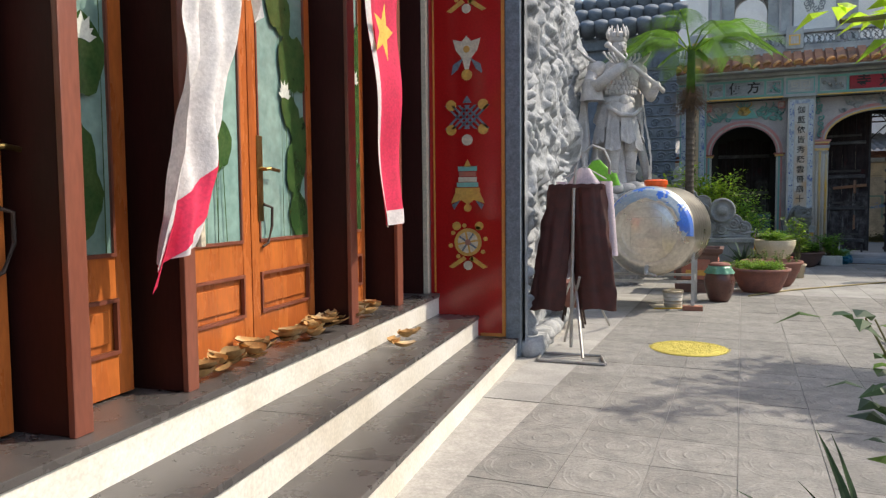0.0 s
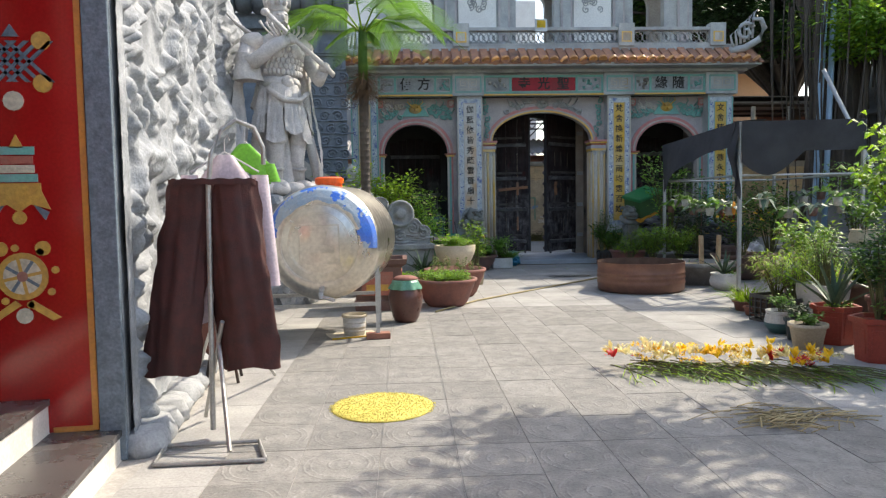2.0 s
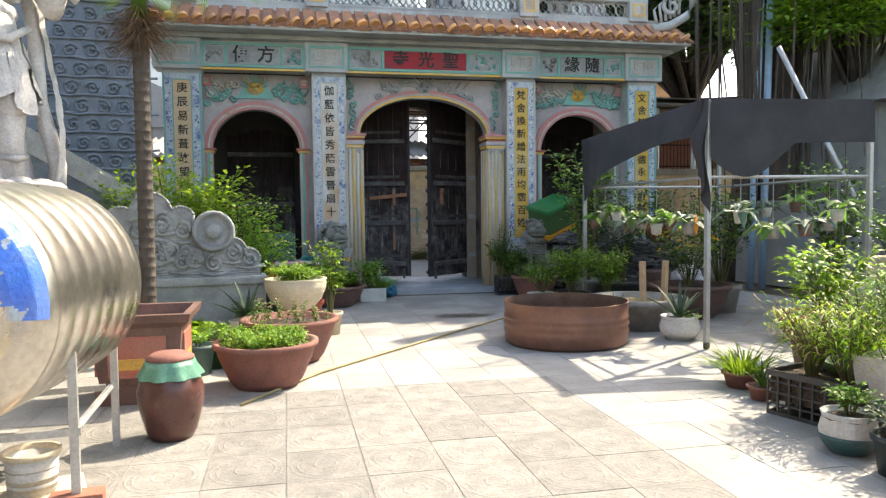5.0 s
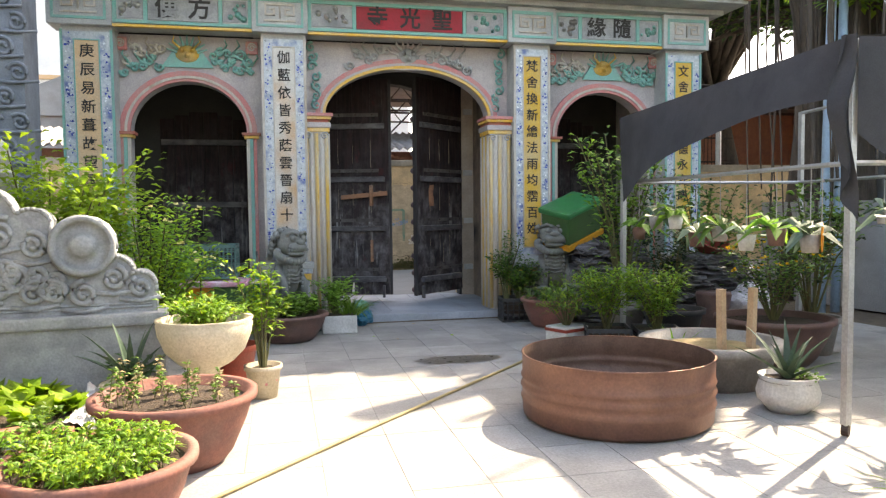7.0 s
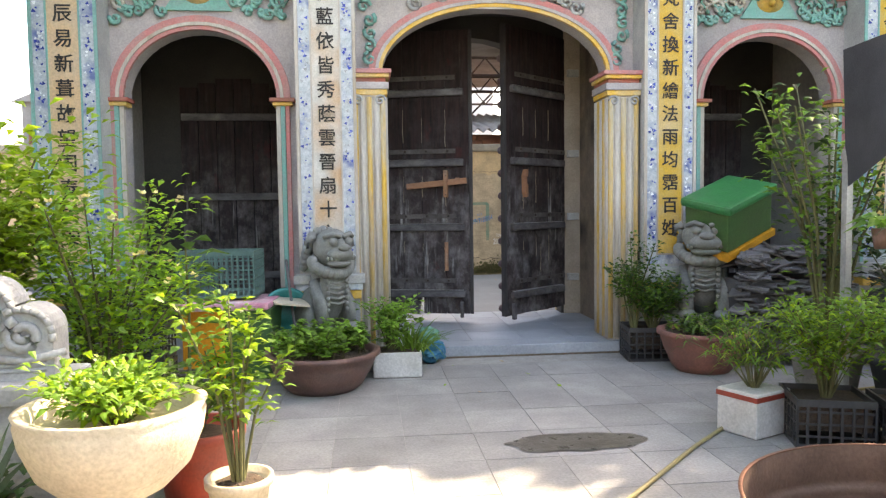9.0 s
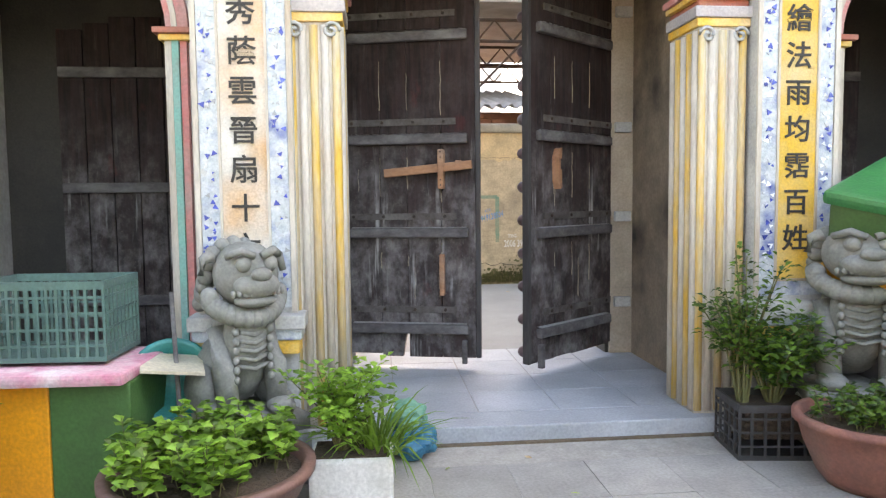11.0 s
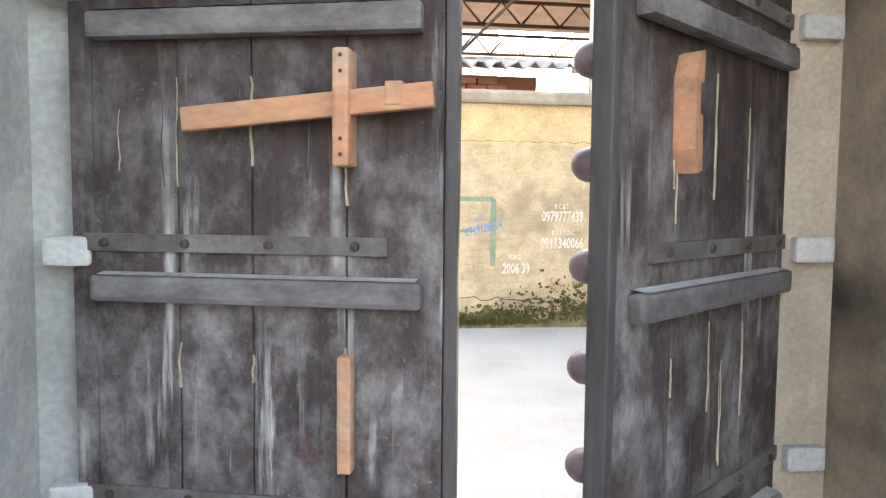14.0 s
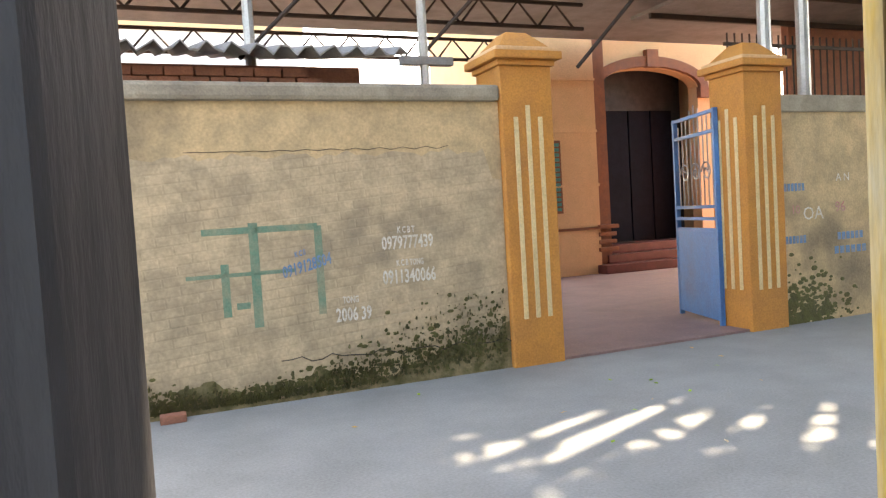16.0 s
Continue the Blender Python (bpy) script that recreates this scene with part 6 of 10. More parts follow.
for k in range(3):
    y = 1.2 + 2.4 * k
    bm = bmesh.new()
    for z in (4.05, 4.4):
        tube(bm, [(-4.5, y, z + 0.05 * k), (4.2, y, z + 0.05 * k)], 0.03, 6)
    for j in range(14):
        tube(bm, [(-4.5 + 0.61 * j, y, 4.05 + 0.05 * k), (-4.2 + 0.61 * j, y, 4.4 + 0.05 * k), (-3.89 + 0.61 * j, y, 4.05 + 0.05 * k)], 0.02, 5)
    part("truss", bm, IRON, can)
part("roof_sheet", boxed(-5, 12.0, 0.9, 6.1, 4.62, 4.66), FIBRO, can)
for x in (-3.2, -1.0, 0.7, 2.6):
    part("brace", tubed([(x - 0.1, 1.2, 3.0), (x + 1.1, 1.2, 4.2)], 0.022, 6), IRON, can)
part("cross_arm", boxed(0.45, 1.0, 1.15, 1.25, 2.98, 3.06), FIBRO, can)
wb = thing("white_building", "distant white rendered building with small windows", "building", STREET)
part("wall", boxed(-14, 2.0, 13.0, 20, 0, 11), WHITE_WALL, wb)
for x in (-9, -6, -3, 0.2):
    for z in (4.2, 7.4):
        w_ = part("window", boxed(x, x + 0.8, 12.96, 13.0, z, z + 1.1), GREY_PAINT, wb)
        part("window_frame", boxed(x - 0.06, x + 0.86, 12.94, 12.96, z - 0.08, z), WHITE_WALL, w_)
part("string_course", boxed(-14, 2.0, 12.9, 13.0, 6.3, 6.45), HOUSE_PEACH, wb)
gb = thing("grey_house", "grey gabled house beside the lane", "house", STREET)
part("wall", boxed(-11, -5.0, 5.0, 10, 0, 4.0), GREY_HOUSE, gb)
bm = bmesh.new()
plate(bm, [(-11.2, 4.0), (-8, 5.4), (-4.8, 4.0)], 4.9, 10.1)
part("gable", bm, GREY_HOUSE, gb)

# ---- boundary beyond the potted garden ----
struct("wall_east", boxed(10.6, 10.9, -6, 17.5, 0, 1.5), GREY_HOUSE, "low grey boundary wall of the courtyard", "wall")
struct("wall_south", boxed(-2.5, 10.9, -6.3, -6.0, 0, 4.0), GREY_HOUSE, "grey boundary wall", "wall")
eh = thing("old_house", "old grey house with a grey sheet roof", "house", pose(15.2, 14.9, 0, 0, 0, 2))
part("wall", boxed(-3.5, 8, 0, 2.6, 0, 3.1), GREY_HOUSE, eh)
bm = bmesh.new()
plate(bm, [(-3.8, 3.1), (-2.2, 4.5), (6.6, 4.5), (8.3, 3.1)], -0.3, 2.8)
part("roof", bm, FIBRO, eh)
for k in range(3):
    part("window", boxed(-2.6 + 3 * k, -1.6 + 3 * k, -0.03, 0.0, 1.2, 2.3), DARK, eh)
ch = thing("concrete_house", "grey concrete house with a flat roof", "house", pose(19, 12, 0, 0, 0, 90))
part("wall", boxed(-4, 6, 0, 5, 0, 3.6), GREY_HOUSE, ch)
part("roof", boxed(-4.3, 6.3, -0.4, 5.3, 3.6, 3.8), FIBRO, ch)
for k in range(3):
    part("window", boxed(-3 + 3 * k, -2 + 3 * k, -0.03, 0.0, 1.2, 2.4), DARK, ch)
ped = thing("stone_pedestal", "square carved grey stone pedestal", "pedestal", pose(9.2, 11.6, 0))
for z0, z1, e in ((0, 0.25, 0.5), (0.25, 0.9, 0.4), (0.9, 1.0, 0.46), (1.0, 1.12, 0.5)):
    part("tier", boxed(-e, e, -e, e, z0, z1, bevel=0.02), STONE, ped)


# ---- plant helpers ----
class Leaves:
    """Collects many small folded leaves into one mesh."""

    def __init__(self):
        self.v, self.f = [], []

    def leaf(self, p, d, L, W, rnd, droop=0.25):
        d = d.normalized()
        side = d.cross(Vector((rnd.uniform(-0.4, 0.4), rnd.uniform(-0.4, 0.4), 1)))
        if side.length < 0.05:
            side = Vector((1, 0, 0))
        side.normalize()
        nrm = side.cross(d)
        mid = p + d * L * 0.5 + nrm * L * 0.06
        tip = p + d * L - Vector((0, 0, droop * L))
        i = len(self.v)
        self.v += [p, mid + side * W / 2 - nrm * W * 0.12, tip, mid - side * W / 2 - nrm * W * 0.12, mid]
        self.f += [(i, i + 1, i + 4), (i + 1, i + 2, i + 4), (i + 4, i + 2, i + 3), (i, i + 4, i + 3)]

    def blade(self, p, d, L, W, rnd, bend=0.4, n=4):
        d = d.normalized()
        side = d.cross(Vector((0, 0, 1)))
        side = side.normalized() if side.length > 0.05 else Vector((math.cos(rnd.random() * 6), math.sin(rnd.random() * 6), 0))
        out = Vector((d.x, d.y, 0))
        i = len(self.v)
        for k in range(n + 1):
            s = k / n
            c = p + d * L * s + out * bend * L * s * s * 0.5 - Vector((0, 0, bend * L * s ** 2.2 * 0.7))
            w = W * (1 - s) ** 0.6 * (0.7 + 0.6 * s * (1 - s) * 2) * 0.5
            self.v += [c + side * w, c + Vector((0, 0, -w * 0.5)), c - side * w]
        for k in range(n):
            a = i + 3 * k
            self.f += [(a, a + 1, a + 4, a + 3), (a + 1, a + 2, a + 5, a + 4)]

    def done(self, name, material, parent, label=""):
        me = bpy.data.meshes.new(name)
        me.from_pydata([tuple(p) for p in self.v], [], self.f)
        me.materials.append(material)
        ob = new(name, me)
        if parent:
            ob.parent = parent
        return tagged(ob, label)


def rdir(rnd, up=0.3):
    a = rnd.uniform(0, 2 * math.pi)
    return Vector((math.cos(a), math.sin(a), rnd.uniform(-0.3, 0.8) + up)).normalized()


def bush(parent, base, h, r, n, L, W, material, seed, stems=6, spread=0.6, lo=0.25, droop=0.3, flower=None, extra=None):
    """Stems fan out of the base and carry leaves in clusters, denser outside."""
    rnd = random.Random(seed)
    lv, fl = Leaves(), Leaves()
    ex = Leaves()
    bm = bmesh.new()
    base = Vector(base)
    tips = []
    for k in range(stems):
        a = 2 * math.pi * (k + rnd.random() * 0.7) / stems
        q = rnd.uniform(0.25, 1.0)
        end = base + Vector((math.cos(a) * r * q, math.sin(a) * r * q, h * rnd.uniform(0.6, 1.0)))
        mid = base + (end - base) * 0.5 + Vector((-(end - base).x * 0.2 * spread, -(end - base).y * 0.2 * spread, 0.05 * h))
        tube(bm, [base + Vector((math.cos(a), math.sin(a), 0)) * 0.02, mid, end], 0.004 + 0.006 * h, 5, 0.35)
        tips.append((base, mid, end))
    per = max(1, n // stems)
    for b, m_, e in tips:
        for j in range(per):
            s = lo + (1 - lo) * rnd.random() ** 0.7
            p = (b * (1 - s) ** 2 + m_ * 2 * s * (1 - s) + e * s * s)
            d = rdir(rnd, 0.25)
            p = p + d * rnd.random() * r * 0.33
            k = rnd.uniform(0.65, 1.15)
            (ex if extra and rnd.random() < 0.35 else lv).leaf(p, d, L * k, W * k, rnd, droop)
        if flower:
            for j in range(3):
                p = e + rdir(rnd) * 0.05
                for q in range(5):
                    fl.leaf(p, rdir(rnd, 0.6), 0.03, 0.025, rnd, 0)
    part("stems", bm, STEM, parent)
    lv.done("leaves", material, parent)
    if extra:
        ex.done("young_leaves", extra, parent)
    if flower:
        fl.done("flowers", flower, parent)


def grass(parent, base, r, n, L, W, material, seed, bend=0.5, tilt=0.5, rx=None):
    rnd = random.Random(seed)
    lv = Leaves()
    for k in range(n):
        a = rnd.uniform(0, 6.283)
        q = math.sqrt(rnd.random())
        p = Vector(base) + Vector((math.cos(a) * q * (rx or r), math.sin(a) * q * r, 0))
        d = Vector((math.cos(a) * tilt * q + rnd.uniform(-0.3, 0.3), math.sin(a) * tilt * q + rnd.uniform(-0.3, 0.3), 1))
        lv.blade(p, d, L * rnd.uniform(0.5, 1.1), W, rnd, bend * rnd.uniform(0.4, 1.3))
    lv.done("blades", material, parent)


def aloe(parent, base, n, L, W, seed, material=LEAF_BLUE, up=0.9):
    rnd = random.Random(seed)
    for k in range(n):
        a = 2.4 * k
        q = k / n
        lv = bmesh.new()
        d = Vector((math.cos(a) * (0.25 + 0.75 * q), math.sin(a) * (0.25 + 0.75 * q), up * (1.25 - 0.75 * q)))
        d.normalize()
        ll = L * rnd.uniform(0.75, 1.1)
        pts = [Vector(base) + d * ll * s + Vector((d.x, d.y, 0)) * 0.18 * ll * s * s - Vector((0, 0, 0.12 * ll * s ** 3)) for s in (0, 0.3, 0.6, 0.85, 1.0)]
        side = d.cross(Vector((0, 0, 1))).normalized()
        nr = side.cross(d)
        prev = None
        for s, p in zip((0, 0.3, 0.6, 0.85, 1.0), pts):
            w = W * (1 - s ** 1.6) * 0.5 + 0.001
            cur = [lv.verts.new(p + side * w + nr * w * 0.35), lv.verts.new(p - nr * w * 0.4), lv.verts.new(p - side * w + nr * w * 0.35), lv.verts.new(p + nr * w * 0.08)]
            if prev:
                for i in range(4):
                    lv.faces.new((prev[i], prev[(i + 1) % 4], cur[(i + 1) % 4], cur[i]))
            prev = cur
        part("leaf", lv, material, parent)


def pot(parent, r, h, material, kind="round", label=""):
    bm = bmesh.new()
    t = 0.022
    if kind == "bowl":
        prof = [(0.0, 0.0), (r * 0.6, 0.0), (r * 0.72, h * 0.15), (r * 0.9, h * 0.6), (r * 0.97, h * 0.86), (r * 1.04, h * 0.9), (r * 1.04, h), (r * 0.93, h), (r * 0.9, h * 0.8), (0, h * 0.78)]
    elif kind == "belly":
        prof = [(0.0, 0.0), (r * 0.6, 0.0), (r * 0.95, h * 0.3), (r, h * 0.55), (r * 0.88, h * 0.88), (r * 0.95, h), (r * 0.85, h), (r * 0.8, h * 0.86), (0, h * 0.84)]
    else:
        prof = [(0.0, 0.0), (r * 0.72, 0.0), (r * 0.93, h * 0.84), (r * 1.03, h * 0.86), (r * 1.04, h), (r * 0.93, h), (r * 0.9, h * 0.88), (0, h * 0.87)]
    seg = {"hex": 6}.get(kind, 36)
    if kind == "hex":
        prof = [(0.0, 0.0), (r * 0.78, 0.0), (r * 0.8, h * 0.06), (r * 0.92, h * 0.86), (r * 1.06, h * 0.88), (r * 1.08, h), (r * 0.92, h), (r * 0.88, h * 0.9), (0, h * 0.88)]
    lathe(bm, prof, seg)
    ob = part("pot", bm, material, parent, label, smooth=kind != "hex")
    if kind == "hex":
        for k in range(6):
            a = math.pi / 3 * (k + 0.5)
            c = math.cos(math.pi / 6)
            w = r * 0.29
            q = boxed(-w, w, -0.006, 0.006, h * 0.18, h * 0.74, bevel=0.003)
            bmesh.ops.transform(q, matrix=pose(0, 0, 0, 0, 0, math.degrees(a) + 90) , verts=q.verts)
            for v in q.verts:
                rr = c * r * (0.8 + 0.12 * (v.co.z / h))
                v.co.x += rr * math.cos(a)
                v.co.y += rr * math.sin(a)
            part("side_panel", q, material, ob)
    bm = bmesh.new()
    lathe(bm, [(r * 0.9, h * 0.86), (r * 0.6, h * 0.9), (0.0, h * 0.92)], 24 if seg != 6 else 6)
    bumpy(bm, 0.008, 20)
    part("soil", bm, SOIL, parent)
    return ob


def plant_pot(label, x, y, r, h, material, kind="round", turn=0.0, z=0.0, group=""):
    t = thing("potted_plant", label, "potted plant", pose(x, y, z, 0, 0, turn), group)
    pot(t, r, h, material, kind)
    return t


def slatted_crate(name, label, m, w, d, h, material, rows=4, cols=7, group=""):
    c = thing(name, label, "crate", m, group)
    e = 0.014
    for nm, a in (("rim", (h - 0.04, h)), ("base", (0.0, 0.025))):
        bm = bmesh.new()
        for y in (-d / 2, d / 2 - e):
            box(bm, -w / 2, w / 2, y, y + e, *a)
        for x in (-w / 2, w / 2 - e):
            box(bm, x, x + e, -d / 2 + e, d / 2 - e, *a)
        part(nm, bm, material, c)
    part("floor_panel", boxed(-w / 2 + e, w / 2 - e, -d / 2 + e, d / 2 - e, 0.004, 0.014), material, c)
    for nm, fixed, span, ax_ in (("side", -d / 2, w, 0), ("side", d / 2 - e, w, 0), ("side", -w / 2, d, 1), ("side", w / 2 - e, d, 1)):
        bm = bmesh.new()
        n = max(3, int(cols * span / w))
        for k in range(n + 1):
            a = -span / 2 + span * k / n
            a0, a1 = max(a - 0.007, -span / 2), min(a + 0.007, span / 2)
            box(bm, a0, a1, fixed + 0.001, fixed + e - 0.001, 0.02, h - 0.03) if ax_ == 0 else box(bm, fixed + 0.001, fixed + e - 0.001, a0, a1, 0.02, h - 0.03)
        for k in range(1, rows):
            z = h * k / rows
            box(bm, -span / 2, span / 2, fixed + 0.003, fixed + e - 0.003, z - 0.006, z + 0.006) if ax_ == 0 else box(bm, fixed + 0.003, fixed + e - 0.003, -span / 2, span / 2, z - 0.006, z + 0.006)
        part(nm, bm, material, c)
    return c


# ---- porch: flags and dry husks ----
def cloth(bm, rows, cols, fn):
    g = [[bm.verts.new(fn(i / rows, j / cols)) for j in range(cols + 1)] for i in range(rows + 1)]
    for i in range(rows):
        for j in range(cols):
            bm.faces.new((g[i][j], g[i + 1][j], g[i + 1][j + 1], g[i][j + 1]))


fr = thing("flag", "hanging red flag with a yellow star and white hem", "flag", pose(0, 0, 0), "porch flags")


def red_fn(s, t):
    z = 3.3 - 2.08 * s
    w0, w1 = 4.22 + 0.36 * s, 4.86 + 0.08 * s
    y = w0 + (w1 - w0) * t
    return (-1.78 + 0.03 * math.sin(7 * t + 2 * s) + 0.015 * math.sin(14 * s), y, z + 0.03 * t)


bm = bmesh.new()
cloth(bm, 40, 16, red_fn)
part("cloth", bm, FLAG_RED, fr, smooth=True)
bm = bmesh.new()
cloth(bm, 40, 3, lambda s, t: tuple(a + b for a, b in zip(red_fn(s, t * 0.07 * (1 + 2.2 * s)), (0.004, -0.006, 0))))
cloth(bm, 6, 14, lambda s, t: tuple(a + b for a, b in zip(red_fn(0.955 + 0.05 * s, t), (0.005, 0, 0))))
part("hem", bm, FLAG_WHITE, fr, "dusty white hem", smooth=True)
bm = bmesh.new()
star = [(4.50 + (0.2 if k % 2 == 0 else 0.08) * math.sin(math.pi * k / 5 + 0.15) * 0.9, 2.5 + (0.2 if k % 2 == 0 else 0.08) * math.cos(math.pi * k / 5 + 0.15)) for k in range(10)]
vs = [bm.verts.new((-1.718, a, b)) for a, b in star]
c = bm.verts.new((-1.715, 4.50, 2.5))
for k in range(10):
    bm.faces.new((vs[k], vs[(k + 1) % 10], c))
part("star", bm, FLAG_STAR, fr)
part("pole", tubed([(-1.8, 4.85, 1.9), (-1.86, 4.9, 3.6), (-1.9, 4.92, 5.6)], 0.014), CREAM_PAINT, fr)
part("bracket", tubed([(-1.85, 4.89, 3.3), (-1.97, 5.37, 3.3)], 0.012), IRON, fr)

fw = thing("flag", "furled white flag with a red stripe on a pole", "flag", pose(0, 0, 0), "porch flags")


def white_fn(s, t):
    z = 2.75 - 1.62 * s
    lo = 2.66 - 0.4 * s - 0.03 * math.sin(5 * s)
    hi = 2.98 - 0.38 * s + 0.06 * math.sin(3.2 * s + 0.4) - 0.1 * max(0.0, 0.14 - s) / 0.14
    y = lo + (hi - lo) * t
    fold = 0.05 * math.sin(9 * t + 3 * s) * (0.4 + 0.6 * s) + 0.022 * math.sin(21 * t - 7 * s) + 0.012 * math.sin(13 * s + 5 * t)
    fold += 0.02 * noise.noise(Vector((t * 4, s * 9, 3.0)))
    return (-1.79 + fold, y + 0.008 * math.sin(17 * s), z + 0.09 * t * s + 0.04 * t)


bm = bmesh.new()
cloth(bm, 70, 36, white_fn)
part("cloth", bm, FLAG_WHITE, fw, "crumpled white cloth", smooth=True)
bm = bmesh.new()
cloth(bm, 24, 16, lambda s, t: tuple(a + b for a, b in zip(white_fn(0.72 + 0.145 * s + 0.19 * (1 - t), 0.03 + 0.95 * t), (0.007, 0, 0))))
part("stripe", bm, FLAG_RED, fw, "red stripe", smooth=True)
bm = bmesh.new()
cloth(bm, 10, 8, lambda s, t: (-1.74 + 0.04 * math.sin(6 * t), 2.84 + 0.16 * t + 0.04 * s, 2.42 - 0.14 * s - 0.05 * t + 0.03 * math.sin(7 * t)))
part("loose_fold", bm, FLAG_WHITE, fw, smooth=True)
part("pole", tubed([(-1.88, 2.68, 1.2), (-1.88, 2.66, 2.2), (-1.9, 2.64, 3.3), (-1.95, 2.6, 5.6)], 0.022), CREAM_PAINT, fw, "white pole")
part("bracket", tubed([(-1.86, 2.47, 2.6), (-1.975, 2.67, 2.6)], 0.012), IRON, fw)

rnd = random.Random(21)
for k in range(46):
    big = k < 40
    y = rnd.uniform(2.85, 4.75) if k < 34 else rnd.uniform(4.7, 5.25)
    x, z = -2.06 + rnd.uniform(-0.07, 0.08), 0.555
    if not big:
        x, y, z = -1.70 + rnd.uniform(-0.06, 0.06), 4.9 + rnd.uniform(-0.3, 0.2), 0.357
    hs = tagged(new("dry_husk"), "dry curled tan husk lying on the porch sill", "husk", "dry husks")
    hs.matrix_world = pose(x, y, z, 0, 0, rnd.uniform(0, 360))
    for q in range(2 if big else 1):
        bm = bmesh.new()
        L, w, cu = rnd.uniform(0.1, 0.19), rnd.uniform(0.035, 0.065), rnd.uniform(0.5, 1.6)
        a0 = rnd.uniform(0, 6)
        lift = rnd.uniform(0.0, 0.05)

        def husk(s, t, L=L, w=w, cu=cu, a0=a0, lift=lift):
            u = (t - 0.5) * 2 * cu
            ww = w * math.sin(math.pi * (0.12 + 0.8 * s)) + 0.004
            px, py, pz = L * (s - 0.5), ww * math.sin(u), lift + 0.012 + ww * (1 - math.cos(u)) + 0.03 * (s - 0.5) ** 2 * 4
            return (px * math.cos(a0) - py * math.sin(a0), px * math.sin(a0) + py * math.cos(a0), pz)

        cloth(bm, 8, 5, husk)
        bumpy(bm, 0.004, 30, k)
        part("skin", bm, DRY, hs, smooth=True)

# ---- drying rack ----
rack = thing("clothes_rack", "aluminium clothes rack hung with trousers and shirts", "clothes rack", pose(-0.66, 6.62, 0))
part("upright", tubed([(-0.06, -0.06, 0.05), (-0.04, -0.04, 1.52)], 0.016), ALU, rack)
part("hook_arm", tubed([(-0.04, -0.04, 1.5), (-0.02, -0.03, 1.68), (0.04, 0.0, 1.82), (0.12, 0.02, 1.88), (0.22, 0.04, 1.84), (0.27, 0.05, 1.72), (0.27, 0.05, 1.62)], 0.014, 8), ALU, rack)
part("brace_leg", tubed([(0.08, -0.42, 0.03), (-0.05, 0.12, 0.75)], 0.013), ALU, rack)
part("brace_leg", tubed([(-0.16, 0.3, 0.03), (0.02, -0.1, 0.7)], 0.013), ALU, rack)
part("foot_frame", tubed([(-0.3, -0.5, 0.015), (-0.3, -0.22, 0.02), (0.22, -0.24, 0.02), (0.28, -0.54, 0.015)], 0.013), ALU, rack)
part("foot_bar", tubed([(-0.3, -0.5, 0.012), (0.28, -0.54, 0.012)], 0.013), ALU, rack)
part("back_leg", tubed([(0.2, 1.38, 0.02), (0.06, 0.3, 0.62)], 0.012), ALU, rack)
part("back_leg", tubed([(-0.42, 1.5, 0.02), (-0.1, 0.3, 0.62)], 0.012), ALU, rack)


def leg_fn(x_top, x_bot, w_top, w_bot, z_top, z_bot, depth, ph):
    def fn(s, t):
        a = 2 * math.pi * t
        cx, w = x_top + (x_bot - x_top) * s, (w_top + (w_bot - w_top) * s) / 2
        r = 1 + (0.07 + 0.13 * s) * math.sin(4 * a + ph + 1.5 * s) + 0.09 * math.sin(9 * a - 5 * s + ph) + 0.05 * math.sin(15 * a + 16 * s) + 0.12 * noise.noise(Vector((3 * math.cos(a), 3 * math.sin(a) + ph, 9 * s)))
        return (cx + w * math.cos(a) * r, depth * (0.6 + 0.5 * s) * math.sin(a) * r + 0.02 * math.sin(6 * s + ph), z_top + (z_bot - z_top) * s + 0.012 * math.sin(3 * a))
    return fn


tro = thing("trousers", "dark brown loose cotton trousers hanging from a rack", "trousers", pose(-0.68, 6.6, 0))
bm = bmesh.new()
cloth(bm, 34, 32, leg_fn(-0.11, -0.28, 0.26, 0.26, 1.52, 0.385, 0.07, 0.4))
part("trouser_leg", bm, TROUSERS, tro, smooth=True)
bm = bmesh.new()
cloth(bm, 34, 32, leg_fn(0.11, 0.18, 0.26, 0.33, 1.52, 0.40, 0.07, 2.0))
part("trouser_leg", bm, TROUSERS, tro, smooth=True)
bm = bmesh.new()
cloth(bm, 3, 60, lambda s, t: (0.245 * math.cos(2 * math.pi * t) * (1 + 0.02 * math.sin(40 * t)), 0.06 * math.sin(2 * math.pi * t), 1.535 - 0.035 * s + 0.004 * math.sin(90 * t)))
part("waistband", bm, TROUSERS, tro, smooth=True)


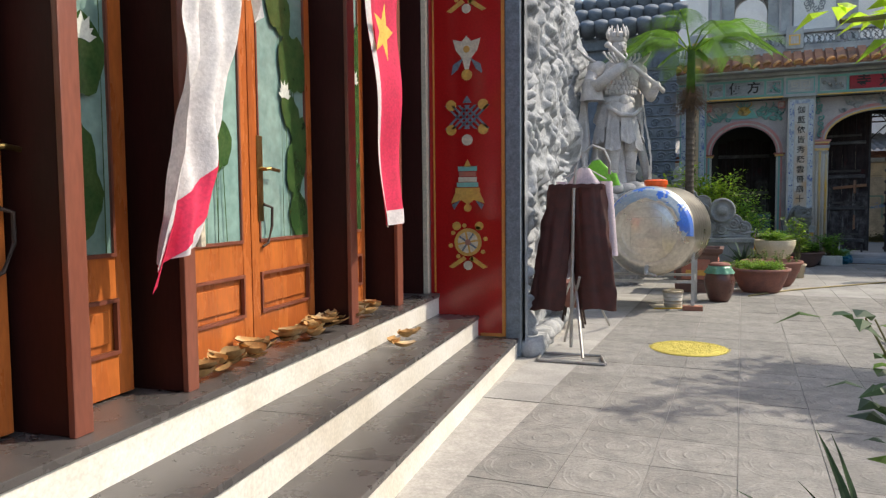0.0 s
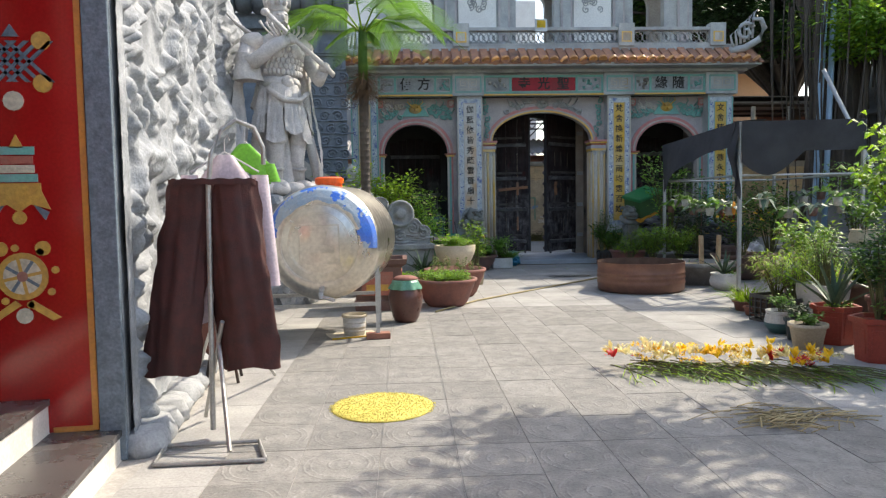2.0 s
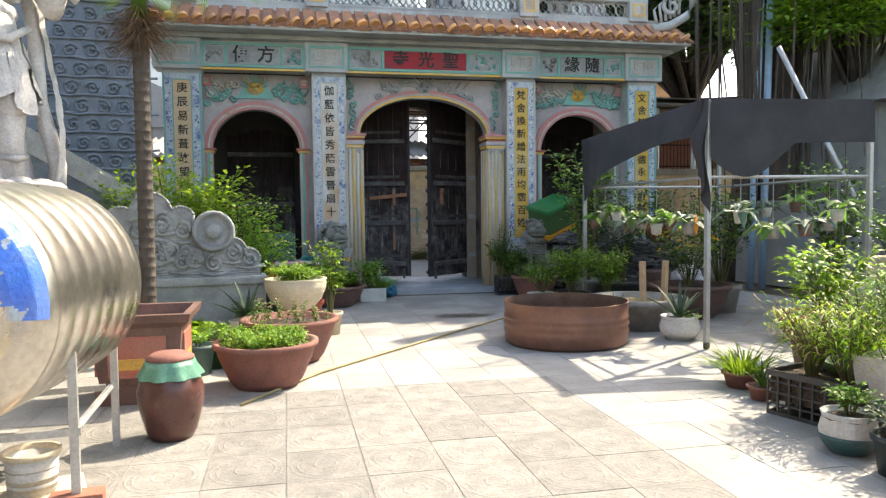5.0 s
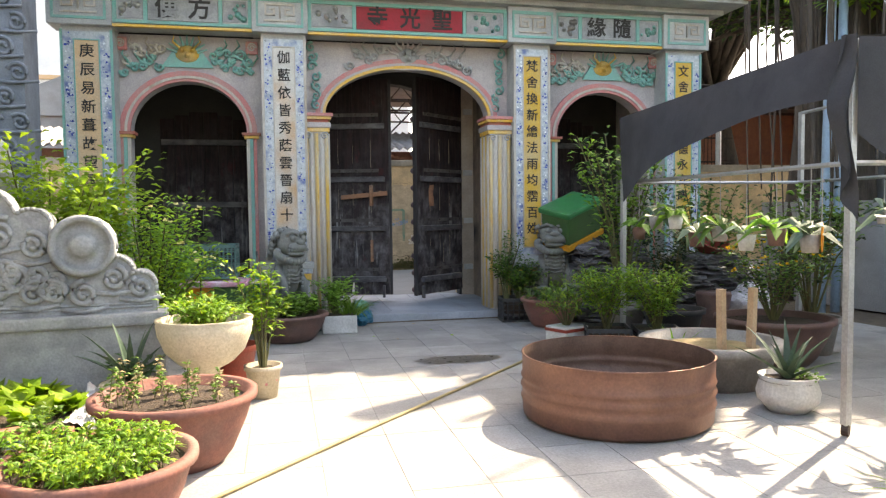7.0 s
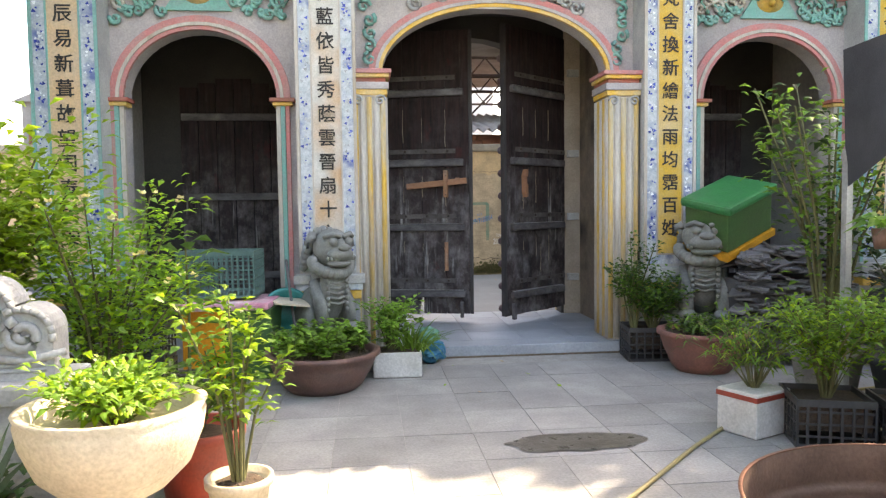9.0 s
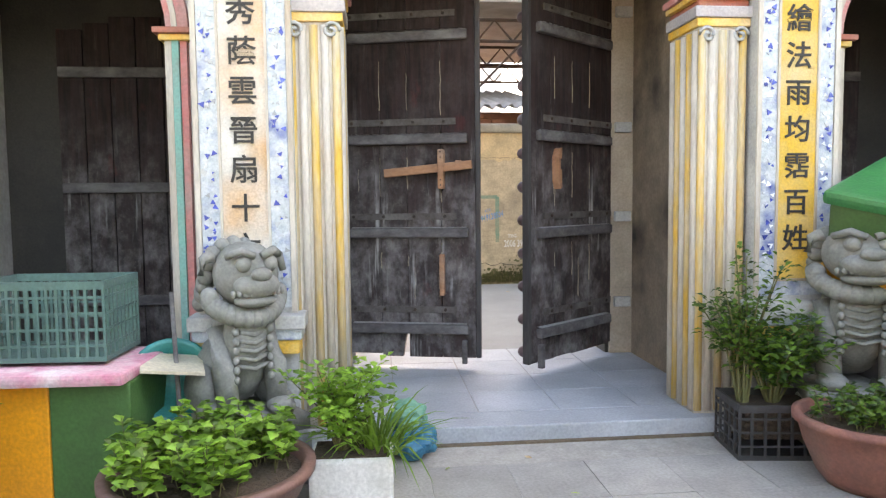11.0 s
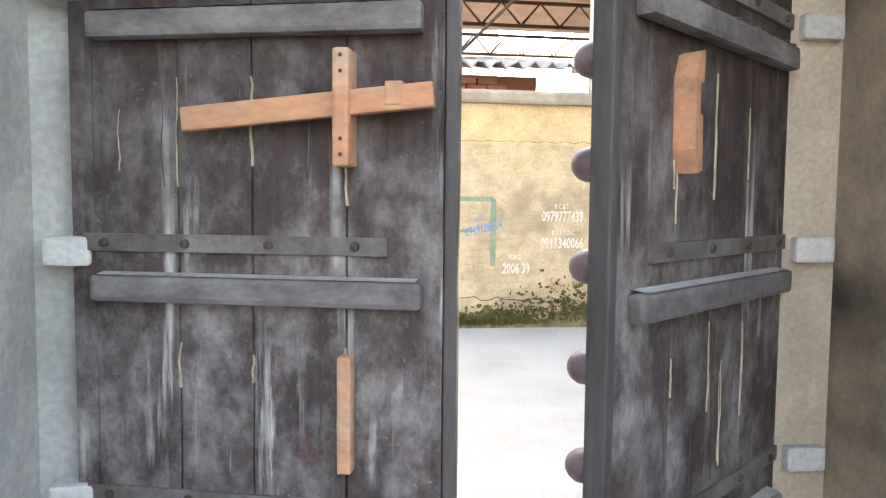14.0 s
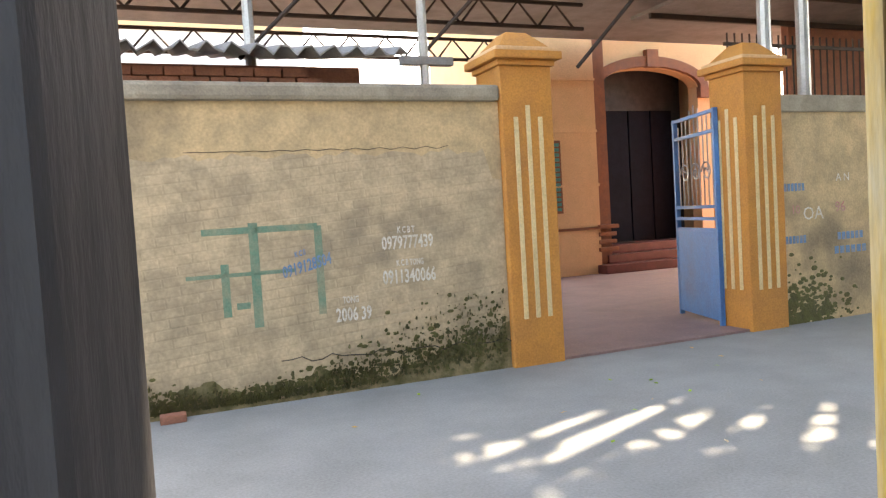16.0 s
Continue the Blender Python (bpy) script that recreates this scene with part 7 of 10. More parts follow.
def shirt(label, x, y, material, z0, half, length, turn=0):
    sh = thing("shirt", label, "shirt", pose(x, y, 0, 0, 0, turn))
    bm = bmesh.new()

    def fn(s, t):
        a = 2 * math.pi * t
        w = half * (0.22 + 0.78 * min(1, s * 6)) if s < 0.17 else half * (1.0 + 0.06 * s)
        return (w * math.cos(a) * (1 + 0.04 * math.sin(5 * a + 4 * s)), 0.05 * math.sin(a), z0 - length * s - 0.09 * min(1, s * 6) * abs(math.cos(a)))

    cloth(bm, 26, 26, fn)
    part("cloth", bm, material, sh, smooth=True)
    for q in (-1, 1):
        bm = bmesh.new()
        cloth(bm, 14, 10, lambda s, t: (q * (half * (0.92 + 0.25 * s) + 0.05 * math.cos(6.283 * t)), 0.04 * math.sin(6.283 * t), z0 - 0.12 - length * 0.72 * s))
        part("sleeve", bm, material, sh, smooth=True)
    part("hanger", tubed([(-half * 0.9, 0, z0 - 0.1), (0, 0, z0 + 0.02), (half * 0.9, 0, z0 - 0.1)], 0.006, 6), FLAG_WHITE, sh, "white wire hanger")
    part("hanger_hook", tubed([(0, 0, z0 + 0.02), (0, 0, z0 + 0.09), (0.02, 0, z0 + 0.12), (0.03, 0, z0 + 0.09)], 0.004, 6), FLAG_WHITE, sh)


shirt("pale lilac cotton shirt hanging behind trousers", -0.62, 6.72, SHIRT, 1.68, 0.22, 0.95, 8)
shirt("lime green cotton shirt on a hanger", -0.52, 6.9, SHIRT_GREEN, 1.76, 0.15, 0.16, 20)
# small red lantern pot on a stand behind the rack
t = thing("clay_pot", "orange clay pot on a low stand by the wall", "pot", pose(-0.85, 8.0, 0))
pot(t, 0.2, 0.28, TERRACOTTA, "belly")
for o in t.children:
    o.location.z += 0.22
for a in (45, 135, 225, 315):
    part("stand_leg", tubed([(0.17 * math.cos(radians(a)), 0.17 * math.sin(radians(a)), 0.0), (0.12 * math.cos(radians(a)), 0.12 * math.sin(radians(a)), 0.23)], 0.012), IRON, t)
t = thing("paper_charm", "red and yellow paper charm pasted on the carved wall", "paper charm", pose(-1.03, 8.1, 0))
part("sheet", boxed(0, 0.004, 0, 0.2, 1.1, 1.5), FLAG_RED, t)
part("strip", boxed(0.004, 0.008, 0.02, 0.18, 1.1, 1.25), PETAL_YELLOW, t)

# ---- statue ----
rk = bmesh.new()
bmesh.ops.create_icosphere(rk, subdivisions=5, radius=1.0)
for v in rk.verts:
    n_ = v.co.copy()
    v.co = Vector((n_.x * 0.85, n_.y * 0.7, n_.z * 0.95))
    v.co += n_ * (0.22 * noise.noise(n_ * 2.1) + 0.12 * abs(noise.noise(n_ * 5)) + 0.05 * noise.noise(n_ * 11))
    v.co.z = min(v.co.z, 0.82)
rock = part("rock_pedestal", rk, STONE_RELIEF, None, "", smooth=False)
rock.matrix_world = pose(-0.72, 12.45, 0.75)
tagged(rock, "rugged pale grey rock under the guardian statue", "rock")

st = bmesh.new()


def blob(cx, cy, cz, rx, ry, rz, rot=0.0, seg=16):
    q = bmesh.new()
    bmesh.ops.create_uvsphere(q, u_segments=seg, v_segments=max(8, seg // 2), radius=1.0)
    bmesh.ops.transform(q, matrix=Matrix.Translation((cx, cy, cz)) @ pose(0, 0, 0, 0, rot, 0) @ Matrix.Diagonal((rx, ry, rz, 1)), verts=q.verts)
    me = bpy.data.meshes.new("tmp")
    q.to_mesh(me)
    q.free()
    st.from_mesh(me)
    bpy.data.meshes.remove(me)


# robe, legs, belt, chest, arms, head; faces -y, local ground at 0
cloth(st, 40, 48, lambda s, t: ((0.24 + 0.2 * s + 0.035 * math.sin(9 * 6.283 * t) * (0.4 + s)) * math.cos(6.283 * t) * (1.0 if math.sin(6.283 * t) > -0.25 else 0.72), (0.2 + 0.14 * s + 0.03 * math.sin(11 * 6.283 * t) * s) * math.sin(6.283 * t) + 0.1, 1.42 - 1.38 * s))
cloth(st, 16, 40, lambda s, t: ((0.27 + 0.12 * s + 0.02 * math.sin(8 * 6.283 * t)) * math.cos(6.283 * t), (0.23 + 0.09 * s) * math.sin(6.283 * t), 1.5 - 0.42 * s + 0.06 * math.sin(3 * 6.283 * t)))
cloth(st, 10, 40, lambda s, t: ((0.25 + 0.05 * s) * math.cos(6.283 * t), (0.25 + 0.04 * s) * math.sin(6.283 * t) - 0.03, 1.52 - 0.24 * s - 0.1 * max(0, -math.sin(6.283 * t))))
for q, dx in ((-1, -0.14), (1, 0.13)):
    tube(st, [(dx, -0.1, 1.1), (dx * 1.25, -0.2, 0.72), (dx * 1.2, -0.14, 0.42), (dx * 1.3, -0.15, 0.08)], 0.135, 14, 0.72)
    blob(dx * 1.25, -0.21, 0.72, 0.14, 0.13, 0.14)
    blob(dx * 1.35, -0.25, 0.06, 0.11, 0.2, 0.09)
    tube(st, [(dx * 1.3 - 0.11, -0.16, 0.3), (dx * 1.3, -0.3, 0.28), (dx * 1.3 + 0.11, -0.16, 0.3)], 0.028, 8)
lathe(st, [(0.0, 1.38), (0.29, 1.4), (0.31, 1.46), (0.29, 1.53), (0.0, 1.54)], 28, 0, 0, 0.82)
lathe(st, [(0.27, 1.5), (0.3, 1.68), (0.35, 1.88), (0.34, 2.0), (0.2, 2.1), (0.11, 2.16), (0.1, 2.24)], 28, 0, 0, 0.72)
blob(0, -0.24, 1.46, 0.09, 0.06, 0.1)
for q in (-1, 1):
    blob(q * 0.13, -0.2, 1.87, 0.13, 0.08, 0.12)
    blob(q * 0.38, 0.0, 1.98, 0.17, 0.17, 0.14, q * 20)
tube(st, [(-0.4, 0.0, 1.95), (-0.56, -0.06, 1.72), (-0.5, -0.26, 1.68), (-0.24, -0.38, 1.92), (-0.06, -0.38, 2.0)], 0.13, 14, 0.55)
tube(st, [(0.4, 0.0, 1.95), (0.54, -0.08, 1.68), (0.5, -0.24, 1.54), (0.5, -0.36, 1.66)], 0.125, 14, 0.6)
cloth(st, 12, 20, lambda s, t: (-0.52 + 0.02 * s + (0.13 + 0.08 * s) * math.cos(6.283 * t), -0.1 + (0.12 + 0.05 * s) * math.sin(6.283 * t), 1.8 - 0.35 * s))
blob(-0.02, -0.4, 2.0, 0.085, 0.08, 0.075)
blob(0.5, -0.38, 1.69, 0.08, 0.08, 0.075)
tube(st, [(-0.38, -0.42, 2.28), (-0.02, -0.44, 2.02), (0.5, -0.43, 1.68), (0.62, -0.42, 1.6)], 0.035, 12)
blob(-0.4, -0.42, 2.29, 0.06, 0.05, 0.05)
blob(0.0, -0.04, 2.34, 0.125, 0.14, 0.165)
blob(0.0, -0.17, 2.33, 0.028, 0.04, 0.045)
for q in (-1, 1):
    blob(q * 0.055, -0.155, 2.375, 0.03, 0.02, 0.014)
    blob(q * 0.13, -0.02, 2.33, 0.025, 0.035, 0.06)
    tube(st, [(0.0, -0.17, 2.29), (q * 0.05, -0.175, 2.27), (q * 0.1, -0.14, 2.23)], 0.014, 6, 0.4)
for k in range(9):
    a = (k - 4) * 0.15
    tube(st, [(a * 0.55, -0.15, 2.24), (a * 0.5, -0.19, 2.16), (a * 0.3, -0.2, 2.06)], 0.022, 6, 0.4)
lathe(st, [(0.13, 2.42), (0.155, 2.46), (0.145, 2.5), (0.165, 2.56), (0.1, 2.6), (0.0, 2.61)], 24, 0, -0.02)
for k in range(9):
    a = 6.283 * k / 9
    tube(st, [(0.15 * math.cos(a), -0.02 + 0.15 * math.sin(a), 2.5), (0.17 * math.cos(a), -0.02 + 0.17 * math.sin(a), 2.6), (0.14 * math.cos(a), -0.02 + 0.14 * math.sin(a), 2.7)], 0.035, 6, 0.25)
for q, s0 in ((-1, 0.0), (1, 0.5)):
    tube(st, [(q * 0.4, 0.1, 2.0), (q * 0.52, 0.16, 1.4), (q * 0.5, 0.1, 0.8), (q * 0.62, 0.05, 0.25), (q * 0.58, 0.0, 0.05)], 0.06, 8, 1.3)
for k in range(16):
    a = 6.283 * k / 16
    blob(0.5 * math.cos(a), 0.02 + 0.36 * math.sin(a), 0.02, 0.16, 0.14, 0.1)
for k in range(5):
    a0 = -0.5 * math.pi + (k - 2) * 0.62
    cloth(st, 22, 8, lambda s, t: ((0.3 + 0.16 * s + 0.025 * math.sin(3 * 6.283 * t) * s) * math.cos(a0 + (t - 0.5) * (0.5 + 0.12 * s)), (0.27 + 0.13 * s + 0.02 * math.sin(3 * 6.283 * t)) * math.sin(a0 + (t - 0.5) * (0.5 + 0.12 * s)), 1.42 - (0.62 + 0.12 * (k % 2)) * s - 0.05 * math.sin(math.pi * t)))
for row in range(5):
    for k in range(11):
        a = -0.5 * math.pi + (k - 5 + 0.5 * (row % 2)) * 0.2
        blob((0.31 + 0.012 * row) * math.cos(a), (0.235 + 0.01 * row) * math.sin(a), 1.6 + 0.072 * row, 0.034, 0.022, 0.044, seg=8)
for q in (-1, 1):
    for k in range(5):
        tube(st, [(q * 0.36, -0.02, 2.06), (q * (0.42 + 0.04 * k), 0.05, 2.12 + 0.02 * k), (q * (0.46 + 0.06 * k), 0.08, 2.2 + 0.035 * k)], 0.035, 6, 0.3)
    cloth(st, 26, 6, lambda s, t: (q * (0.44 + 0.16 * math.sin(2.6 * s) + 0.07 * t), -0.02 + 0.1 * math.sin(5 * s) + 0.05 * t, 1.85 - 1.75 * s))
tube(st, [(-0.3, -0.26, 1.34), (-0.12, -0.34, 1.22), (0.12, -0.34, 1.22), (0.3, -0.26, 1.34)], 0.032, 8)
bumpy(st, 0.016, 8.0)
bumpy(st, 0.007, 24.0, 3.0)
statue = part("statue", st, STATUE_STONE, None, "", smooth=True)
statue.matrix_world = pose(-0.62, 12.45, 1.56, 0, 0, 33)
tagged(statue, "pale marble guardian statue holding a club on a rock", "statue")

# ---- water tank on its stand ----
tank = thing("water_tank", "stainless steel water tank with flaking blue film", "water tank", pose(-0.1, 9.1, 1.0, 0, 0, -13) @ pose(0, -9.08, 0))
bm = bmesh.new()
R, Y0, YL = 0.56, 9.08, 1.42
prof = [(0.0, 0.0), (0.365, 0.0), (0.38, 0.012), (0.39, 0.0), (0.44, 0.02), (0.51, 0.07), (0.545, 0.13), (R, 0.16)]
k = 0.18
while k < YL - 0.18:
    prof += [(R, k), (R - 0.006, k + 0.02), (R, k + 0.04)]
    k += 0.16
prof += [(R, YL - 0.16), (0.5, YL - 0.07), (0.36, YL), (0.0, YL)]
lathe(bm, [(r_, z_) for r_, z_ in prof], 64, m=pose(0, Y0, 0, -90, 0, 0))
part("body", bm, STEEL, tank, smooth=True)
bm = bmesh.new()
for r_ in (0.372, 0.3, 0.285):
    lathe(bm, [(r_ - 0.008, 0.004), (r_, -0.006), (r_ + 0.008, 0.004)], 48, m=pose(0, Y0, 0, -90, 0, 0), caps=False)
part("pressed_ring", bm, STEEL, tank, smooth=True)
bm = bmesh.new()
for x0, x1, z0, z1 in ((-0.2, 0.2, 0.17, 0.185), (-0.2, 0.2, -0.2, -0.185), (-0.2, -0.185, -0.2, 0.185), (0.185, 0.2, -0.2, 0.185), (-0.08, 0.08, 0.05, 0.12), (-0.15, 0.15, -0.09, -0.02)):
    box(bm, x0, x1, Y0 - 0.006, Y0 + 0.004, z0, z1, bevel=0.002)
part("pressed_plate", bm, STEEL, tank, "pressed maker's plate without lettering")
film_bm = {0: bmesh.new(), 1: bmesh.new()}
na, nr = 120, 26


def face_y(r_):
    for (r0, y0), (r1, y1) in zip(prof[3:], prof[4:8]):
        if r_ <= r1:
            return y0 + (y1 - y0) * (r_ - r0) / max(r1 - r0, 1e-6)
    return 0.16


for i in range(na):
    for j in range(nr):
        a0, a1 = -0.1 + (math.pi + 0.2) * i / na, -0.1 + (math.pi + 0.2) * (i + 1) / na
        r0, r1 = 0.385 + 0.157 * j / nr, 0.385 + 0.157 * (j + 1) / nr
        am = (a0 + a1) / 2
        p = Vector((math.cos(am) * r0 * 6, math.sin(am) * r0 * 6, 2.0))
        v = noise.noise(p) + 0.5 * noise.noise(p * 2.7) + 0.35 * noise.noise(p * 6)
        edge = (r0 - 0.385) / 0.157
        blue = v + 0.9 * (edge - 0.55) + 0.55 * max(0, math.cos(2 * am)) + 0.15 > 0.42
        pale = v < 0.5 and edge > 0.1 + 0.25 * noise.noise(p * 1.3)
        if not (blue or pale):
            continue
        b = film_bm[0 if blue else 1]
        b.faces.new([b.verts.new((r_ * math.cos(a), Y0 + face_y(r_) - 0.004, r_ * math.sin(a))) for r_, a in ((r0, a0), (r1, a0), (r1, a1), (r0, a1))])
for k, (m, nm) in enumerate(((PAINT_BLUE, "blue_film"), (PAINT_SKY, "pale_film"))):
    bmesh.ops.remove_doubles(film_bm[k], verts=film_bm[k].verts, dist=0.0005)
    part(nm, film_bm[k], m, tank, "peeling blue protective film" if k == 0 else "worn pale film")
bm = bmesh.new()
lathe(bm, [(0.0, 0.5), (0.13, 0.5), (0.13, 0.58), (0.145, 0.58), (0.145, 0.63), (0.12, 0.645), (0.0, 0.65)], 28, 0.0, 9.6)
part("lid", bm, LID_ORANGE, tank, "orange plastic lid", smooth=False)
tp = part("tap", tubed([(0.02, Y0 + 0.06, -0.42), (0.02, Y0 - 0.03, -0.43), (0.02, Y0 - 0.05, -0.47), (0.03, Y0 - 0.06, -0.52)], 0.026, 10), GALV, tank, "grey pipe tap")
part("spout", tubed([(0.03, Y0 - 0.06, -0.5), (0.16, Y0 - 0.1, -0.53)], 0.018, 8), GALV, tp)

stand = thing("tank_stand", "grey welded steel stand on bricks under the tank", "stand", pose(0, 0, 0))
for x, y in ((-0.72, 9.46), (0.47, 9.46), (-0.72, 10.36), (0.55, 10.36)):
    part("leg", boxed(x - 0.02, x + 0.02, y - 0.02, y + 0.02, 0.06 if y < 10 else 0.0, 0.98 if x > 0 else 0.75), GALV, stand)
for z in (0.36, 0.96):
    for x in ((-0.72, 0.47) if z < 0.5 else (0.49,)):
        part("side_rail", tubed([(x, 9.46, z), (x + 0.06 if x > 0 else x, 10.36, z)], 0.02, 6), GALV, stand)
for y in (9.46, 10.36):
    part("cross_rail", boxed(-0.72, 0.5, y - 0.018, y + 0.018, 0.34, 0.375), GALV, stand)
    bm = bmesh.new()
    tube(bm, [(-0.07 + 0.555 * math.cos(a), y, 1.0 + 0.555 * math.sin(a)) for a in [math.radians(d) for d in range(215, 326, 10)]], 0.014, 6)
    part("cradle", bm, GALV, stand)
for x in (-0.72, 0.47):
    b = part("brick_foot", boxed(x - 0.12, x + 0.12, 9.4, 9.52, 0.0, 0.06, bevel=0.006), BRICK, stand)
t = thing("bucket", "white ribbed plastic bucket with cream rim", "bucket", pose(0.24, 9.68, 0.012))
bm = bmesh.new()
lathe(bm, [(0.0, 0.0), (0.105, 0.0), (0.115, 0.06), (0.112, 0.065), (0.119, 0.12), (0.116, 0.125), (0.124, 0.2), (0.12, 0.2), (0.112, 0.03), (0.0, 0.03)], 32)
part("body", bm, WHITE_POT, t, smooth=True)
bm = bmesh.new()
lathe(bm, [(0.122, 0.185), (0.134, 0.19), (0.134, 0.215), (0.12, 0.215), (0.119, 0.185)], 32, caps=False)
part("rim", bm, CREAM_POT, t, "cream rim", smooth=True)
t = thing("board", "cream board with yellow edges lying on the paving", "board", pose(0.22, 9.7, 0, 0, 0, 12))
part("panel", boxed(-0.25, 0.25, -0.15, 0.15, 0.0, 0.012), CREAM_PAINT, t)
part("edge", boxed(-0.25, 0.25, -0.165, -0.15, 0.0, 0.014), PETAL_YELLOW, t)

# ---- jar and planters beside the tank ----
t = thing("clay_jar", "brown glazed jar covered with a green bag and red lid", "jar", pose(0.86, 10.42, 0))
bm = bmesh.new()
lathe(bm, [(0.0, 0.0), (0.12, 0.0), (0.15, 0.05), (0.195, 0.22), (0.2, 0.3), (0.17, 0.4), (0.125, 0.45), (0.135, 0.48), (0.0, 0.48)], 36)
part("body", bm, JAR_GLAZE, t, smooth=True)
bm = bmesh.new()
lathe(bm, [(0.12, 0.47), (0.145, 0.49), (0.155, 0.455), (0.185, 0.4), (0.19, 0.385)], 40, caps=False)
for i, v in enumerate(bm.verts):
    v.co += Vector((v.co.x, v.co.y, 0)) * 0.12 * math.sin(9 * math.atan2(v.co.y, v.co.x)) * (0.5 - v.co.z) * 6
part("bag_cover", bm, GREEN_BAG, t, "green plastic bag tied over the mouth", smooth=True)
bm = bmesh.new()
lathe(bm, [(0.0, 0.48), (0.14, 0.485), (0.145, 0.505), (0.1, 0.53), (0.0, 0.535)], 28)
part("lid", bm, TERRACOTTA, t, "terracotta lid", smooth=True)

t = thing("square_planter", "large brown glazed square planter with painted panels", "planter", pose(0.63, 11.6, 0, 0, 0, -6))
bm = bmesh.new()
lathe(bm, [(0.0, 0.0), (0.4, 0.0), (0.42, 0.12), (0.38, 0.14), (0.44, 0.56), (0.52, 0.6), (0.54, 0.66), (0.46, 0.66), (0.44, 0.58), (0.0, 0.57)], 4, m=pose(0, 0, 0, 0, 0, 45))
part("body", bm, BROWN_CLAY, t)
for a in range(4):
    part("painted_panel", boxed(-0.2, 0.2, -0.315, -0.29, 0.2, 0.5, bevel=0.004), RUSTRED, t, m=pose(0, 0, 0, 6 if False else 0, 0, 90 * a))
    part("painted_band", boxed(-0.14, 0.14, -0.32, -0.3, 0.26, 0.34, bevel=0.003), GOLD, t, m=pose(0, 0, 0, 0, 0, 90 * a))
t = plant_pot("small herb in a dark green plastic pot", 1.15, 12.45, 0.15, 0.2, DKGREEN)
bush(t, (0, 0, 0.17), 0.2, 0.14, 160, 0.05, 0.035, LEAF_CELERY, 5, 8)


def bowl_herb(label, x, y, r, h, material, seed, leaf, n=420, hh=0.16, L=0.055, W=0.03, extra=None, stems=40):
    t = thing("potted_plant", label, "potted plant", pose(x, y, 0, 0, 0, seed * 20))
    pot(t, r, h, material, "bowl")
    rnd = random.Random(seed)
    lv, ex = Leaves(), Leaves()
    bm = bmesh.new()
    for k in range(stems):
        a, q = rnd.uniform(0, 6.283), math.sqrt(rnd.random()) * r * 0.85
        b = Vector((q * math.cos(a), q * math.sin(a), h * 0.88))
        e = b + Vector((rnd.uniform(-0.06, 0.06), rnd.uniform(-0.06, 0.06), hh * rnd.uniform(0.5, 1.1)))
        tube(bm, [b, e], 0.003, 4, 0.5)
        for j in range(n // stems):
            s = rnd.uniform(0.3, 1.0)
            (ex if extra and rnd.random() < 0.4 else lv).leaf(b + (e - b) * s, rdir(rnd, 0.2), L * rnd.uniform(0.6, 1.2), W, rnd, 0.3)
    part("stems", bm, STEM, t)
    lv.done("leaves", leaf, t)
    if extra:
        ex.done("young_leaves", extra, t)
    return t


bowl_herb("water herbs in a wide terracotta bowl", 1.53, 11.6, 0.40, 0.36, TERRACOTTA, 3, LEAF_CELERY, 2600, 0.13, 0.06, 0.018, LEAF_LIME, 200)
bowl_herb("sparse herbs in a wide terracotta bowl of water", 1.82, 12.52, 0.44, 0.40, TERRACOTTA, 4, LEAF_MID, 520, 0.22, 0.045, 0.025, STRAW, 26)
# pedestal goblet planter
t = thing("potted_plant", "cream pedestal goblet planter full of herbs", "potted plant", pose(2.0, 13.5, 0))
bm = bmesh.new()
lathe(bm, [(0.0, 0.0), (0.21, 0.0), (0.21, 0.03), (0.17, 0.07), (0.11, 0.15), (0.08, 0.26), (0.1, 0.32), (0.19, 0.37), (0.27, 0.45), (0.318, 0.57), (0.33, 0.64), (0.322, 0.655), (0.335, 0.68), (0.3, 0.68), (0.285, 0.61), (0.0, 0.6)], 40)
part("goblet", bm, CREAM_POT, t, smooth=True)
bush(t, (0, 0, 0.59), 0.2, 0.34, 1200, 0.075, 0.026, LEAF_CELERY, 8, 22, extra=LEAF_LIME)
t = thing("potted_plant", "aloe in a ribbed cream clay pot", "potted plant", pose(1.5, 13.62, 0))
bm = bmesh.new()
lathe(bm, [(0.0, 0.0), (0.15, 0.0), (0.2, 0.08), (0.215, 0.15), (0.19, 0.22), (0.205, 0.24), (0.17, 0.25), (0.0, 0.23)], 72)
for v in bm.verts:
    v.co *= 1 + (0.035 * abs(math.sin(9 * math.atan2(v.co.y, v.co.x))) if 0.03 < v.co.z < 0.21 else 0)
part("pot", bm, CREAM_POT, t, smooth=True)
aloe(t, (0, 0, 0.24), 11, 0.52, 0.06, 3)
bush(t, (0, 0, 0.22), 0.16, 0.2, 140, 0.08, 0.05, LEAF_DARK, 12, 8)
t = plant_pot("lanky shrub in a cream pot with painted flowers", 2.42, 13.82, 0.14, 0.25, CREAM_POT)
bush(t, (0, 0, 0.2), 0.85, 0.27, 520, 0.07, 0.035, LEAF_LIME, 15, 9, lo=0.35, extra=LEAF_MID)
bm = bmesh.new()
for k in range(8):
    lathe(bm, [(0.0, -0.003), (0.012, 0.0), (0.0, 0.001)], 6, m=pose(0.12 * math.cos(0.8 * k), 0.12 * math.sin(0.8 * k), 0.12 + 0.02 * (k % 3), 90, 0, math.degrees(0.8 * k) + 90))
part("painted_flowers", bm, PINK, t)
t = plant_pot("leafy weed in a dark red plastic pot", 2.2, 14.3, 0.22, 0.34, RED_POT)
bush(t, (0, 0, 0.3), 0.35, 0.28, 200, 0.08, 0.04, LEAF_MID, 16, 8)
